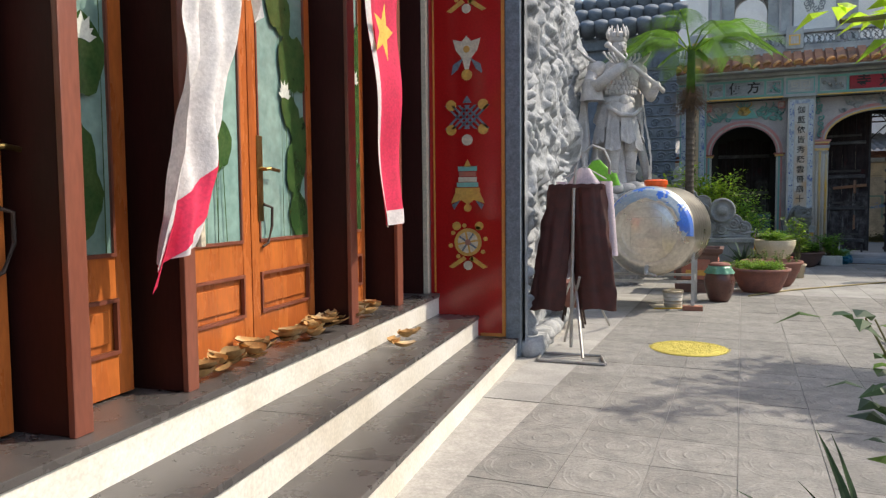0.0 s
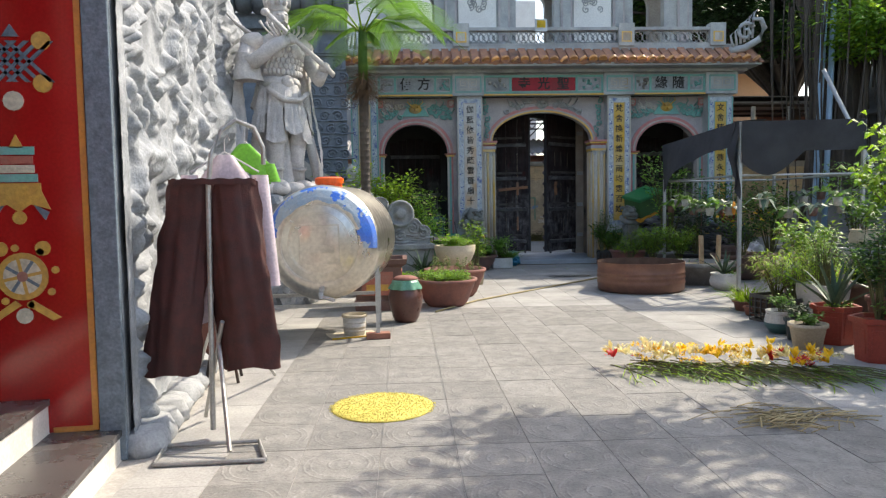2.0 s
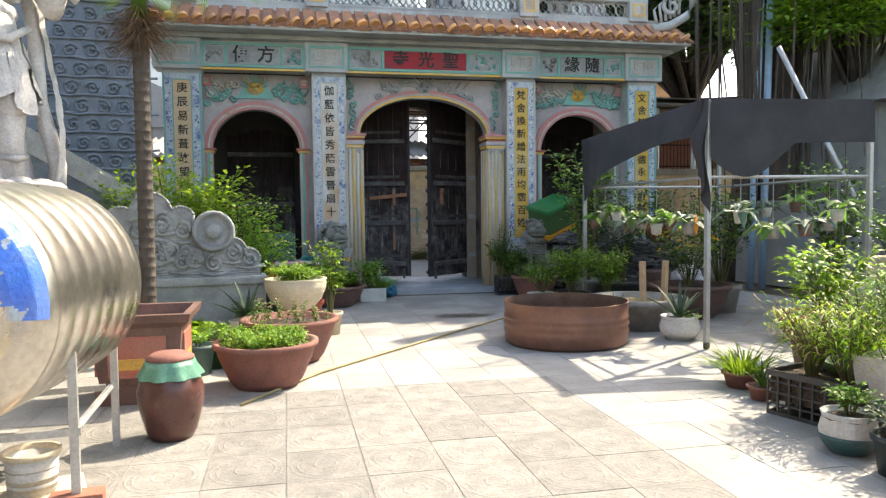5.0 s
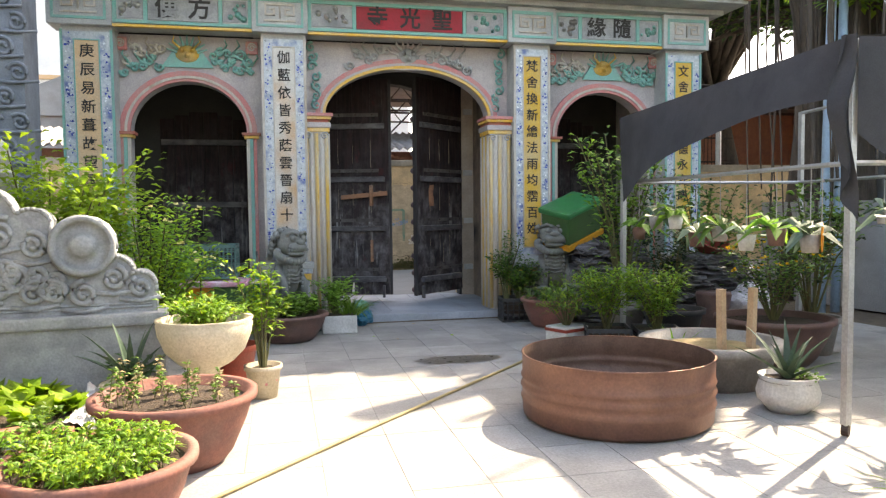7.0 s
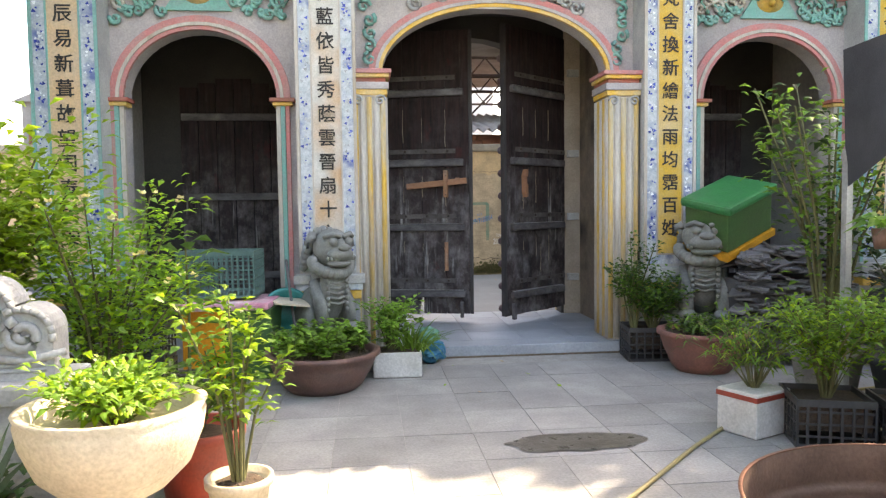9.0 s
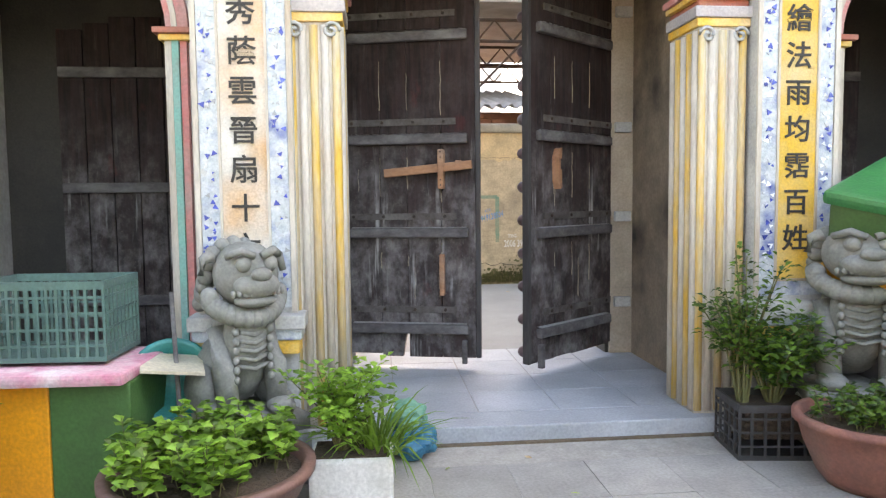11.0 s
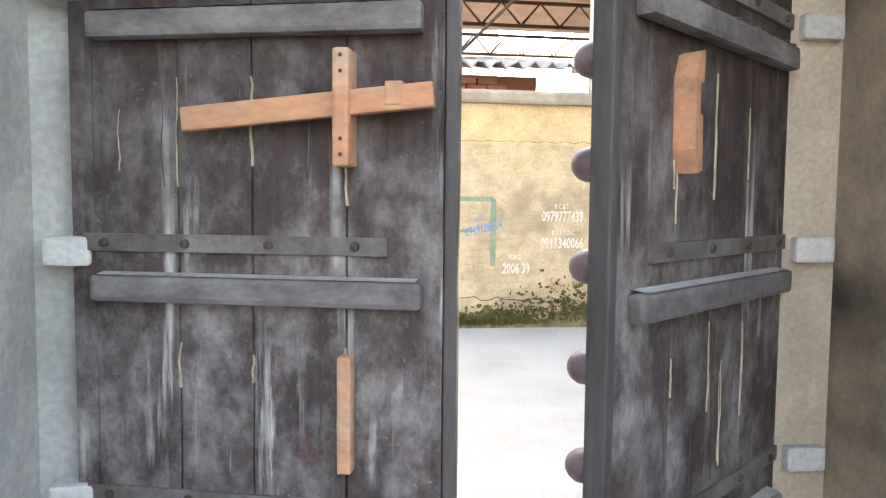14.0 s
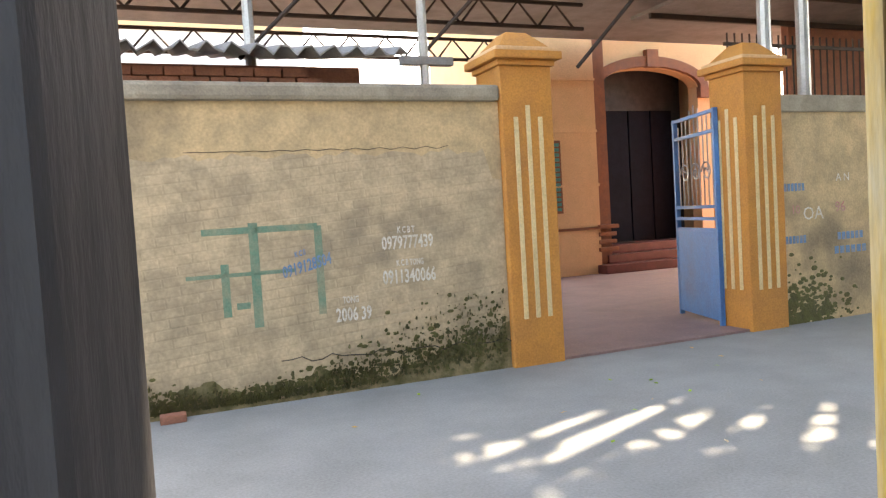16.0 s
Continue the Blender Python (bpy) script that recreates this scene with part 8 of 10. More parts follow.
t = plant_pot("small succulent in a white plastic pot", 1.42, 13.05, 0.12, 0.16, WHITE_POT)
bush(t, (0, 0, 0.14), 0.12, 0.15, 120, 0.05, 0.035, LEAF_MID, 17, 8)
t = plant_pot("seedlings in a blue-green ribbed plastic pot", 1.0, 12.2, 0.15, 0.26, TEAL_PLASTIC)
bush(t, (0, 0, 0.22), 0.14, 0.13, 160, 0.05, 0.03, LEAF_CELERY, 18, 9)
# lettuce bed in front of the screen
t = thing("vegetable_bed", "lettuces growing in a brick-edged bed with plastic sheet", "vegetable bed", pose(0.88, 13.32, 0))
part("soil", boxed(-0.5, 0.35, -0.45, 0.45, 0.0, 0.17, bevel=0.03), SOIL, t)
for k in range(4):
    part("brick", boxed(-0.5 + 0.22 * k, -0.29 + 0.22 * k, -0.56, -0.46, 0.0, 0.2 - 0.03 * (k % 2), bevel=0.005), BRICK, t)
bm = bmesh.new()
cloth(bm, 12, 14, lambda s, u: (0.3 + 0.25 * s + 0.03 * math.sin(9 * u), -0.45 + 0.95 * u, 0.2 - 0.16 * s * s + 0.05 * noise.noise(Vector((6 * s, 7 * u, 1)))))
part("plastic_sheet", bm, FLAG_WHITE, t, smooth=True)
rnd = random.Random(33)
lv = Leaves()
for k in range(12):
    b = Vector((rnd.uniform(-0.45, 0.3), rnd.uniform(-0.4, 0.4), 0.17))
    for j in range(22):
        lv.leaf(b + Vector((0, 0, 0.01)), rdir(rnd, 0.5), rnd.uniform(0.12, 0.22), 0.13, rnd, 0.1)
lv.done("lettuce_leaves", LEAF_LIME, t)

# ---- stone screen ----
scr = thing("stone_screen", "grey carved stone screen with scalloped top on a plinth", "stone screen", pose(0, 0, 0))
part("plinth", boxed(-0.62, 1.72, 13.9, 14.25, 0.0, 0.6, bevel=0.012), STONE, scr)
part("ledge", boxed(-0.64, 1.74, 13.86, 14.28, 0.6, 0.69, bevel=0.02), STONE, scr)
prof = [(-0.55, 0.69), (1.67, 0.69), (1.67, 0.86)]
for cx, cz, r0, a0, a1 in ((1.55, 0.88, 0.12, -10, 120), (1.38, 0.98, 0.14, 10, 110), (1.18, 1.19, 0.22, -30, 170), (0.85, 1.33, 0.14, 20, 130), (0.55, 1.42, 0.2, 20, 160), (0.25, 1.33, 0.14, 50, 160), (-0.06, 1.19, 0.22, 10, 210), (-0.27, 0.98, 0.14, 70, 170), (-0.43, 0.88, 0.12, 60, 190)):
    for k in range(9):
        a = math.radians(a0 + (a1 - a0) * k / 8)
        prof.append((cx + r0 * math.cos(a), cz + r0 * math.sin(a)))
bm = bmesh.new()
plate(bm, prof, 13.96, 14.18)
part("carved_panel", bm, STONE, scr)
bm = bmesh.new()
for cx in (1.18, -0.06):
    lathe(bm, [(0.215, 0.0), (0.225, 0.05), (0.2, 0.075), (0.175, 0.05), (0.17, 0.014), (0.1, 0.01), (0.085, 0.05), (0.06, 0.07), (0.0, 0.075)], 32, m=pose(cx, 13.965, 1.19, 90, 0, 0))
part("roundel", bm, STONE, scr, smooth=True)
bm = bmesh.new()
rnd = random.Random(6)
for k in range(26):
    cx, cz = rnd.uniform(-0.4, 1.5), rnd.uniform(0.76, 1.0 if k % 2 else 1.35)
    if abs(cx - 1.18) < 0.28 and cz > 0.95 or abs(cx + 0.06) < 0.28 and cz > 0.95 or (cx > 1.3 or cx < -0.2) and cz > 0.9:
        continue
    tube(bm, [(a, 13.955, b) for a, b in spiral(cx, cz, rnd.uniform(0.06, 0.11), 1.5, rnd.choice((-1, 1)), rnd.random() * 6)], 0.027, 6, 0.7)
for cx, cz, r_, fl in ((0.5, 0.93, 0.13, 1), (0.68, 1.0, 0.1, -1), (0.86, 0.86, 0.09, 1), (0.42, 1.22, 0.12, -1), (0.66, 1.3, 0.11, 1), (0.86, 1.2, 0.1, -1), (1.18, 0.84, 0.1, 1), (1.38, 0.95, 0.09, -1), (1.56, 0.88, 0.075, 1), (0.2, 1.0, 0.12, 1), (0.05, 0.85, 0.09, -1)):
    tube(bm, [(a, 13.952, b) for a, b in spiral(cx, cz, r_, 1.7, fl, 0.4 + cx)], 0.024, 6, 0.75)
    tube(bm, [(cx - 0.15, 13.955, cz - r_ - 0.01), (cx, 13.95, cz - r_ - 0.035), (cx + 0.16, 13.955, cz - r_)], 0.018, 6)
for z in (0.73, 0.755):
    tube(bm, [(-0.52, 13.957, z), (1.64, 13.957, z)], 0.01, 5)
for p_, q_ in zip(prof[3:], prof[4:]):
    tube(bm, [(p_[0], 13.955, p_[1] - 0.01), (q_[0], 13.955, q_[1] - 0.01)], 0.016, 6)
part("cloud_relief", bm, STONE, scr, smooth=True)

# ---- shrubs, crates and bin left of the gate ----
t = thing("shrub", "lime green feathery shrub growing behind the screen", "shrub", pose(0.75, 15.1, 0))
bush(t, (0, 0, 0), 1.95, 1.05, 5200, 0.11, 0.05, LEAF_LIME, 61, 26, lo=0.4)
t = thing("shrub", "dark feathery shrub with pale pink flowers", "shrub", pose(1.55, 15.35, 0))
bush(t, (0, 0, 0), 1.5, 0.75, 3200, 0.085, 0.038, LEAF_CELERY, 62, 20, lo=0.3, extra=LEAF_LIME, flower=PETAL_CREAM)
t = plant_pot("broad-leaved sapling in a black pot", 1.98, 15.75, 0.16, 0.28, BLACK_PLASTIC)
rnd = random.Random(5)
lv = Leaves()
for k in range(26):
    a = 2.4 * k
    lv.leaf(Vector((0.05 * math.cos(a), 0.05 * math.sin(a), 0.5 + 0.028 * k)), Vector((math.cos(a), math.sin(a), 0.25)), 0.26, 0.1, rnd, 0.25)
lv.done("leaves", LEAF_MID, t)
part("stems", tubed([(0, 0, 0.2), (0.01, 0, 0.7), (0, 0, 1.2)], 0.014, 6, 0.5), STEM, t)
for k in range(3):
    slatted_crate("plastic_crate", "stacked black plastic crate", pose(1.45, 16.45, 0.26 * k, 0, 0, -6 + 2 * k), 0.62, 0.42, 0.25, BLACK_PLASTIC, group="crates")
bn = thing("metal_bin", "orange and green painted bin with a pink-stained lid", "bin", pose(2.2, 17.0, 0, 0, 0, -10))
part("body", boxed(-0.36, -0.02, -0.28, 0.28, 0.0, 0.58, bevel=0.01), ORANGE_PLASTIC, bn)
part("green_half", boxed(-0.018, 0.36, -0.28, 0.28, 0.0, 0.58, bevel=0.01), DKGREEN, bn)
bm = boxed(-0.42, 0.36, -0.36, 0.3, 0.58, 0.64, bevel=0.02)
bumpy(bm, 0.012, 6)
part("lid", bm, mat("pink_stained_sheet", (0.66, 0.58, 0.58), (0.6, 0.25, 0.33), (0.5, 0.05, 0.14), scale=5, stain=0.8), bn, "white sheet lid stained pink")
part("loose_board", boxed(0.2, 0.5, -0.28, 0.05, 0.64, 0.655), CREAM_PAINT, bn, m=pose(0, 0, 0.02, 4, 8, 20))
slatted_crate("plastic_crate", "grey-green slatted plastic crate on a bin", pose(2.1, 17.05, 0.66, 0, 0, -9), 0.64, 0.44, 0.39, TEAL_PLASTIC, 5, 14)
t = thing("basin", "teal plastic basin leaning beside the bin", "basin", pose(2.62, 17.15, 0.45, 70, 20, 0))
bm = bmesh.new()
lathe(bm, [(0.0, 0.0), (0.14, 0.0), (0.2, 0.14), (0.22, 0.14), (0.22, 0.155), (0.19, 0.15), (0.13, 0.02), (0.0, 0.02)], 28)
part("shell", bm, mat("teal_basin_plastic", (0.01, 0.24, 0.22), rough=0.4), t, smooth=True)


# ---- guardian lions ----
def lion(label, m, flip=1):
    L = bmesh.new()

    def bl(cx, cy, cz, rx, ry, rz):
        q = bmesh.new()
        bmesh.ops.create_uvsphere(q, u_segments=18, v_segments=12, radius=1.0)
        bmesh.ops.transform(q, matrix=Matrix.Translation((cx, cy, cz)) @ Matrix.Diagonal((rx, ry, rz, 1)), verts=q.verts)
        me = bpy.data.meshes.new("tmp")
        q.to_mesh(me)
        q.free()
        L.from_mesh(me)
        bpy.data.meshes.remove(me)

    bl(0, 0.16, 0.2, 0.2, 0.22, 0.2)
    bl(0, 0.0, 0.36, 0.17, 0.17, 0.28)
    bl(0, -0.1, 0.42, 0.13, 0.09, 0.2)
    for k in range(7):
        tube(L, [(-0.1, -0.15, 0.27 + 0.045 * k), (0, -0.2, 0.25 + 0.045 * k), (0.1, -0.15, 0.27 + 0.045 * k)], 0.013, 6)
    for s in (-1, 1):
        tube(L, [(s * 0.13, -0.02, 0.45), (s * 0.15, -0.12, 0.25), (s * 0.14, -0.16, 0.03)], 0.07, 10, 0.85)
        bl(s * 0.14, -0.21, 0.04, 0.075, 0.1, 0.05)
        bl(s * 0.2, 0.08, 0.12, 0.09, 0.16, 0.14)
        bl(s * 0.21, -0.05, 0.04, 0.07, 0.12, 0.045)
        for k in range(6):
            bl(s * 0.1, -0.175, 0.2 + 0.05 * k, 0.02, 0.02, 0.022)
    bl(0, -0.1, 0.74, 0.18, 0.18, 0.17)
    bl(0, -0.24, 0.69, 0.13, 0.09, 0.07)
    bl(0, -0.22, 0.61, 0.12, 0.08, 0.035)
    bl(0, -0.31, 0.75, 0.06, 0.035, 0.035)
    for s in (-1, 1):
        bl(s * 0.075, -0.25, 0.8, 0.042, 0.04, 0.042)
        tube(L, [(s * 0.02, -0.27, 0.84), (s * 0.09, -0.27, 0.87), (s * 0.15, -0.2, 0.84)], 0.022, 6)
        tube(L, [(s * 0.17, -0.06, 0.84), (s * 0.22, -0.06, 0.82), (s * 0.24, -0.07, 0.74)], 0.04, 8, 0.5)
        for k in range(4):
            bl(s * (0.05 + 0.03 * k), -0.29 + 0.012 * k, 0.655, 0.014, 0.014, 0.02)
    for k in range(17):
        a = math.radians(-100 + 25 * k / 2 + 100 * 0) + k * 0.2
        ang = math.pi * (0.98 + 1.04 * k / 16)
        bl(0.2 * math.cos(ang), -0.14 + 0.06 * math.cos(2 * ang), 0.62 + 0.1 * math.sin(ang), 0.05, 0.06, 0.055)
    for row in range(4):
        for k in range(9):
            ang = math.pi * k / 8
            bl(0.17 * math.cos(ang), 0.06 + 0.05 * row * 0.6, 0.72 + 0.17 * math.sin(ang) - 0.05 * row, 0.045, 0.045, 0.045)
    tube(L, [(0.0, 0.36, 0.1), (0.06, 0.42, 0.3), (0.0, 0.4, 0.5), (-0.04, 0.33, 0.58)], 0.06, 8, 0.5)
    box(L, -0.26, 0.26, -0.32, 0.4, -0.08, 0.0)
    ob = part("stone_lion", L, LION_STONE, None, "", smooth=True)
    ob.matrix_world = m
    tagged(ob, label, "statue", "guardian lions")


lion("seated grey stone lion on a plinth by the gate", pose(2.99, 16.98, 0.33, 0, 0, 26) @ Matrix.Diagonal((0.92, 0.95, 0.98, 1)))
lion("seated mossy stone lion on a plinth by the gate", pose(6.4, 16.6, 0.36, 0, 0, -28) @ Matrix.Diagonal((1.1, 1.1, 1.0, 1)))
for x, y, h, a in ((2.99, 16.98, 0.25, 10), (6.4, 16.6, 0.28, -20)):
    t = thing("lion_plinth", "square grey stone plinth under a lion", "plinth", pose(x, y, 0, 0, 0, a), "lion plinths")
    part("block", boxed(-0.3, 0.3, -0.34, 0.42, 0.0, h, bevel=0.015), STONE, t)
t = thing("wooden_stick", "thin weathered stick leaning on the lion plinth", "stick", pose(2.72, 16.95, 0))
part("stick", tubed([(0.02, -0.3, 0.0), (-0.08, 0.12, 0.95)], 0.012), WOOD_RAIL, t)
bowl_herb("leafy herbs in a wide brown clay bowl", 2.9, 16.25, 0.43, 0.3, BROWN_CLAY, 71, LEAF_CELERY, 1700, 0.22, 0.07, 0.055, LEAF_MID, 90)
t = thing("potted_plant", "bamboo-like herbs in a white foam box", "potted plant", pose(3.53, 16.55, 0, 0, 0, -8))
part("box", boxed(-0.2, 0.2, -0.14, 0.14, 0.0, 0.21, bevel=0.02), WHITE_POT, t)
part("soil", boxed(-0.18, 0.18, -0.12, 0.12, 0.2, 0.216), SOIL, t)
bush(t, (-0.05, 0, 0.2), 0.42, 0.27, 800, 0.06, 0.042, LEAF_CELERY, 72, 18, extra=LEAF_MID)
grass(t, (0.12, 0.02, 0.2), 0.13, 90, 0.46, 0.02, LEAF_CELERY, 73, 0.9, 0.9)
t = thing("plastic_bag", "crumpled blue and green plastic bag on the step", "plastic bag", pose(3.9, 16.98, 0.0))
for nm, dx, dz, r_, m in (("blue_bag", 0, 0.1, 0.13, BLUE_BAG), ("green_bag", -0.02, 0.23, 0.1, GREEN_BAG)):
    bm = bmesh.new()
    bmesh.ops.create_icosphere(bm, subdivisions=4, radius=r_)
    for v in bm.verts:
        v.co *= 1 + 0.35 * noise.noise(v.co * 14 + Vector((dx * 9, 3, 1))) + 0.15 * noise.noise(v.co * 40)
        v.co.z = max(v.co.z * 0.8, -0.1)
    bmesh.ops.translate(bm, vec=(dx, 0, dz), verts=bm.verts)
    part(nm, bm, m, t)

# ---- right of the gate ----
c = slatted_crate("plant_crate", "black crate holding a bushy rose shrub", pose(5.88, 16.6, 0, 0, 0, -14), 0.5, 0.38, 0.3, BLACK_PLASTIC)
part("soil", boxed(-0.2, 0.2, -0.14, 0.14, 0.1, 0.27), SOIL, c)
bush(c, (0, 0, 0.25), 0.55, 0.36, 1300, 0.07, 0.038, LEAF_MID, 81, 20, extra=LEAF_DARK)
bush(c, (-0.16, 0, 0.25), 0.9, 0.28, 520, 0.06, 0.03, LEAF_MID, 82, 9, extra=LEAF_DARK)
bowl_herb("green herbs with pink blooms in a clay bowl", 6.05, 16.05, 0.36, 0.34, TERRACOTTA, 83, LEAF_MID, 800, 0.15, 0.05, 0.035, LEAF_DARK, 50)
t = thing("potted_plant", "bamboo-like plant in a white box with a red band", "potted plant", pose(5.42, 14.5, 0, 0, 0, 18))
part("box", boxed(-0.16, 0.16, -0.14, 0.14, 0.0, 0.27, bevel=0.012), WHITE_POT, t)
part("band", boxed(-0.164, 0.164, -0.144, 0.144, 0.22, 0.25), RED_POT, t)
bush(t, (0, 0, 0.26), 0.48, 0.42, 560, 0.12, 0.016, LEAF_MID, 84, 16, droop=0.4, extra=LEAF_LIME)
for k, (x, y) in enumerate(((5.72, 14.25), (6.12, 14.0))):
    c = slatted_crate("plant_crate", "black plastic crate with dense green herbs", pose(x, y, 0, 0, 0, -24), 0.42, 0.4, 0.28, BLACK_PLASTIC, group="herb crates")
    part("soil", boxed(-0.19, 0.19, -0.18, 0.18, 0.1, 0.25), SOIL, c)
    bush(c, (0, 0, 0.24), 0.6, 0.44, 1500, 0.07, 0.026, LEAF_CELERY, 86 + k, 24, extra=LEAF_LIME)
t = plant_pot("spiky young plant in a black tub", 5.95, 13.45, 0.16, 0.16, BLACK_PLASTIC)
grass(t, (0, 0, 0.14), 0.1, 26, 0.36, 0.03, LEAF_CELERY, 88, 0.7, 0.8)


def slate_pile(label, x, y, w, d, h, n, seed):
    t = tagged(new("slate_pile"), label, "roof tiles", "slate piles")
    t.matrix_world = pose(x, y, 0, 0, 0, -8)
    me = bpy.data.meshes.new("slate")
    bm = boxed(-0.09, 0.09, -0.075, 0.075, -0.009, 0.009, bevel=0.003)
    bm.to_mesh(me)
    bm.free()
    me.materials.append(SLATE)
    rnd = random.Random(seed)
    core = boxed(-w / 2 + 0.08, w / 2 - 0.08, -d / 2 + 0.08, d / 2, 0.0, h * 0.75, bevel=0.05)
    part("core", core, SLATE, t)
    for k in range(n):
        u = rnd.random() ** 0.85
        z = 0.02 + u * h
        s = 1 - 0.35 * (z / h) ** 2
        px = rnd.uniform(-w / 2, w / 2) * s
        py = -d / 2 * s * rnd.uniform(0.75, 1.0) if rnd.random() < 0.7 else rnd.uniform(-d / 2, d / 2) * s
        if z < h * 0.8 and abs(px) < w * 0.35 and py > 0:
            z = h * rnd.uniform(0.8, 1.0)
        shared("slate", me, t, pose(px, py, z, rnd.gauss(8, 9), rnd.gauss(0, 10), rnd.uniform(-60, 60)))
    return t


slate_pile("heap of dark slate roof tiles beside a lion", 6.98, 16.35, 1.15, 0.8, 0.98, 290, 5)
slate_pile("second heap of loose slate roof tiles", 7.95, 15.6, 1.0, 0.7, 0.85, 230, 6)
t = thing("waste_bin", "green plastic bin with a lid tipped on the slates", "bin", pose(6.62, 16.55, 1.1, 12, -18, 20))
part("body", boxed(-0.33, 0.33, -0.22, 0.22, 0.0, 0.36, bevel=0.02), DKGREEN, t)
part("lid", boxed(-0.36, 0.36, -0.26, 0.25, 0.36, 0.44, bevel=0.03), GREEN_PLASTIC, t, "bright green lid")
part("base_board", boxed(-0.36, 0.36, -0.24, 0.24, -0.07, -0.005), ORANGE_PLASTIC, t, "orange base board")
t = thing("clay_stump", "brown clay drum stool beside slates", "stool", pose(7.6, 15.0, 0))
bm = bmesh.new()
lathe(bm, [(0.0, 0.0), (0.19, 0.0), (0.2, 0.03), (0.165, 0.22), (0.2, 0.42), (0.19, 0.45), (0.0, 0.44)], 32)
part("body", bm, BROWN_CLAY, t, smooth=True)
t = thing("plastic_sheet", "crumpled white plastic sheeting over tiles", "plastic sheet", pose(8.15, 15.1, 0))
bm = bmesh.new()
bmesh.ops.create_icosphere(bm, subdivisions=4, radius=0.3)
for v in bm.verts:
    v.co *= 1 + 0.3 * noise.noise(v.co * 6) + 0.12 * noise.noise(v.co * 20)
    v.co.z = max(v.co.z, -0.2) + 0.2
part("sheet", bm, FLAG_WHITE, t)
t = thing("red_tub", "red plastic tub lying on the slate heap", "tub", pose(7.95, 15.55, 0.9, 35, 0, 0))
bm = bmesh.new()
lathe(bm, [(0.0, 0.0), (0.14, 0.0), (0.2, 0.16), (0.22, 0.17), (0.19, 0.17), (0.13, 0.02), (0.0, 0.02)], 28)
part("shell", bm, RED_POT, t, smooth=True)

# rusty open drum
t = thing("steel_drum", "shallow rusty cut-down steel drum, open and empty", "drum", pose(4.66, 12.42, 0))
bm = bmesh.new()
pr = [(0.0, 0.0), (0.6, 0.0), (0.635, 0.03), (0.64, 0.12), (0.65, 0.14), (0.64, 0.16), (0.64, 0.2), (0.652, 0.22), (0.64, 0.24), (0.64, 0.27), (0.65, 0.285), (0.64, 0.3), (0.64, 0.43), (0.648, 0.44), (0.634, 0.44)]
lathe(bm, pr, 72, caps=False)
part("shell", bm, COPPER_RUST, t, smooth=True)
bm = bmesh.new()
lathe(bm, [(0.632, 0.437), (0.632, 0.3), (0.642, 0.285), (0.632, 0.27), (0.632, 0.24), (0.644, 0.22), (0.632, 0.2), (0.628, 0.02), (0.0, 0.015)], 72, caps=False)
part("inner_wall", bm, DRUM_IN, t, smooth=True)
# stone basin with two stakes
t = thing("stone_basin", "moss-rimmed cement basin with two upright wooden stakes", "planter", pose(5.92, 13.0, 0))
bm = bmesh.new()
lathe(bm, [(0.0, 0.0), (0.42, 0.0), (0.5, 0.26), (0.56, 0.28), (0.57, 0.35), (0.48, 0.35), (0.46, 0.28), (0.0, 0.27)], 40)
part("shell", bm, CEMENT_POT, t, smooth=True)
bm = bmesh.new()
lathe(bm, [(0.47, 0.27), (0.3, 0.3), (0.0, 0.31)], 30)
bumpy(bm, 0.014, 18)
part("gravel", bm, STRAW, t)
for x, y, tx in ((-0.05, -0.2, -0.03), (0.2, -0.22, 0.04)):
    part("stake", boxed(-0.028, 0.028, -0.028, 0.028, 0.25, 0.78, bevel=0.006), mat("pale_stake_wood", (0.56, 0.4, 0.25), (0.45, 0.3, 0.18), rough=0.8), t, m=pose(x, y, 0, 0, math.degrees(tx), 10))
t = plant_pot("aloe in a scalloped white pot", 5.84, 12.1, 0.21, 0.25, WHITE_POT, "belly")
aloe(t, (0, 0, 0.22), 13, 0.46, 0.06, 9, LEAF_BLUE)
bush(t, (0.08, -0.08, 0.2), 0.08, 0.12, 60, 0.05, 0.035, LEAF_CELERY, 91, 6)
t = plant_pot("dense leafy shrub in a big dark clay pot", 6.95, 13.4, 0.5, 0.42, BROWN_CLAY, "bowl")
bush(t, (0, 0, 0.36), 0.75, 0.55, 1300, 0.06, 0.035, LEAF_MID, 92, 20, extra=LEAF_DARK, flower=PETAL_YELLOW)
t = plant_pot("empty wide red plastic planter", 7.1, 11.6, 0.34, 0.28, RED_POT, "bowl")
t = plant_pot("dark shrub in a black tub under the net", 6.75, 14.6, 0.32, 0.36, BLACK_PLASTIC)
bush(t, (0, 0, 0.3), 0.9, 0.42, 700, 0.08, 0.04, LEAF_DARK, 93, 12)

# ---- shade-net frame with orchids ----
net = thing("shade_shelter", "charcoal shade net on a galvanised pipe frame", "shelter", pose(0, 0, 0))
PA, PB, PC, PD = (5.72, 11.52), (6.08, 14.52), (7.35, 11.15), (8.05, 14.2)
for nm, (x, y) in (("a", PA), ("b", PB), ("c", PC), ("d", PD)):
    po = part("post", boxed(x - 0.022, x + 0.022, y - 0.022, y + 0.022, 0.07, 2.42 if nm in "acd" else 1.72), GALV, net)
    bm = bmesh.new()
    lathe(bm, [(0.0, -0.02), (0.038, -0.02), (0.038, 0.02), (0.0, 0.02)], 14, m=pose(x, y, 0.04, 90, 0, 30))
    part("castor", bm, IRON, po)
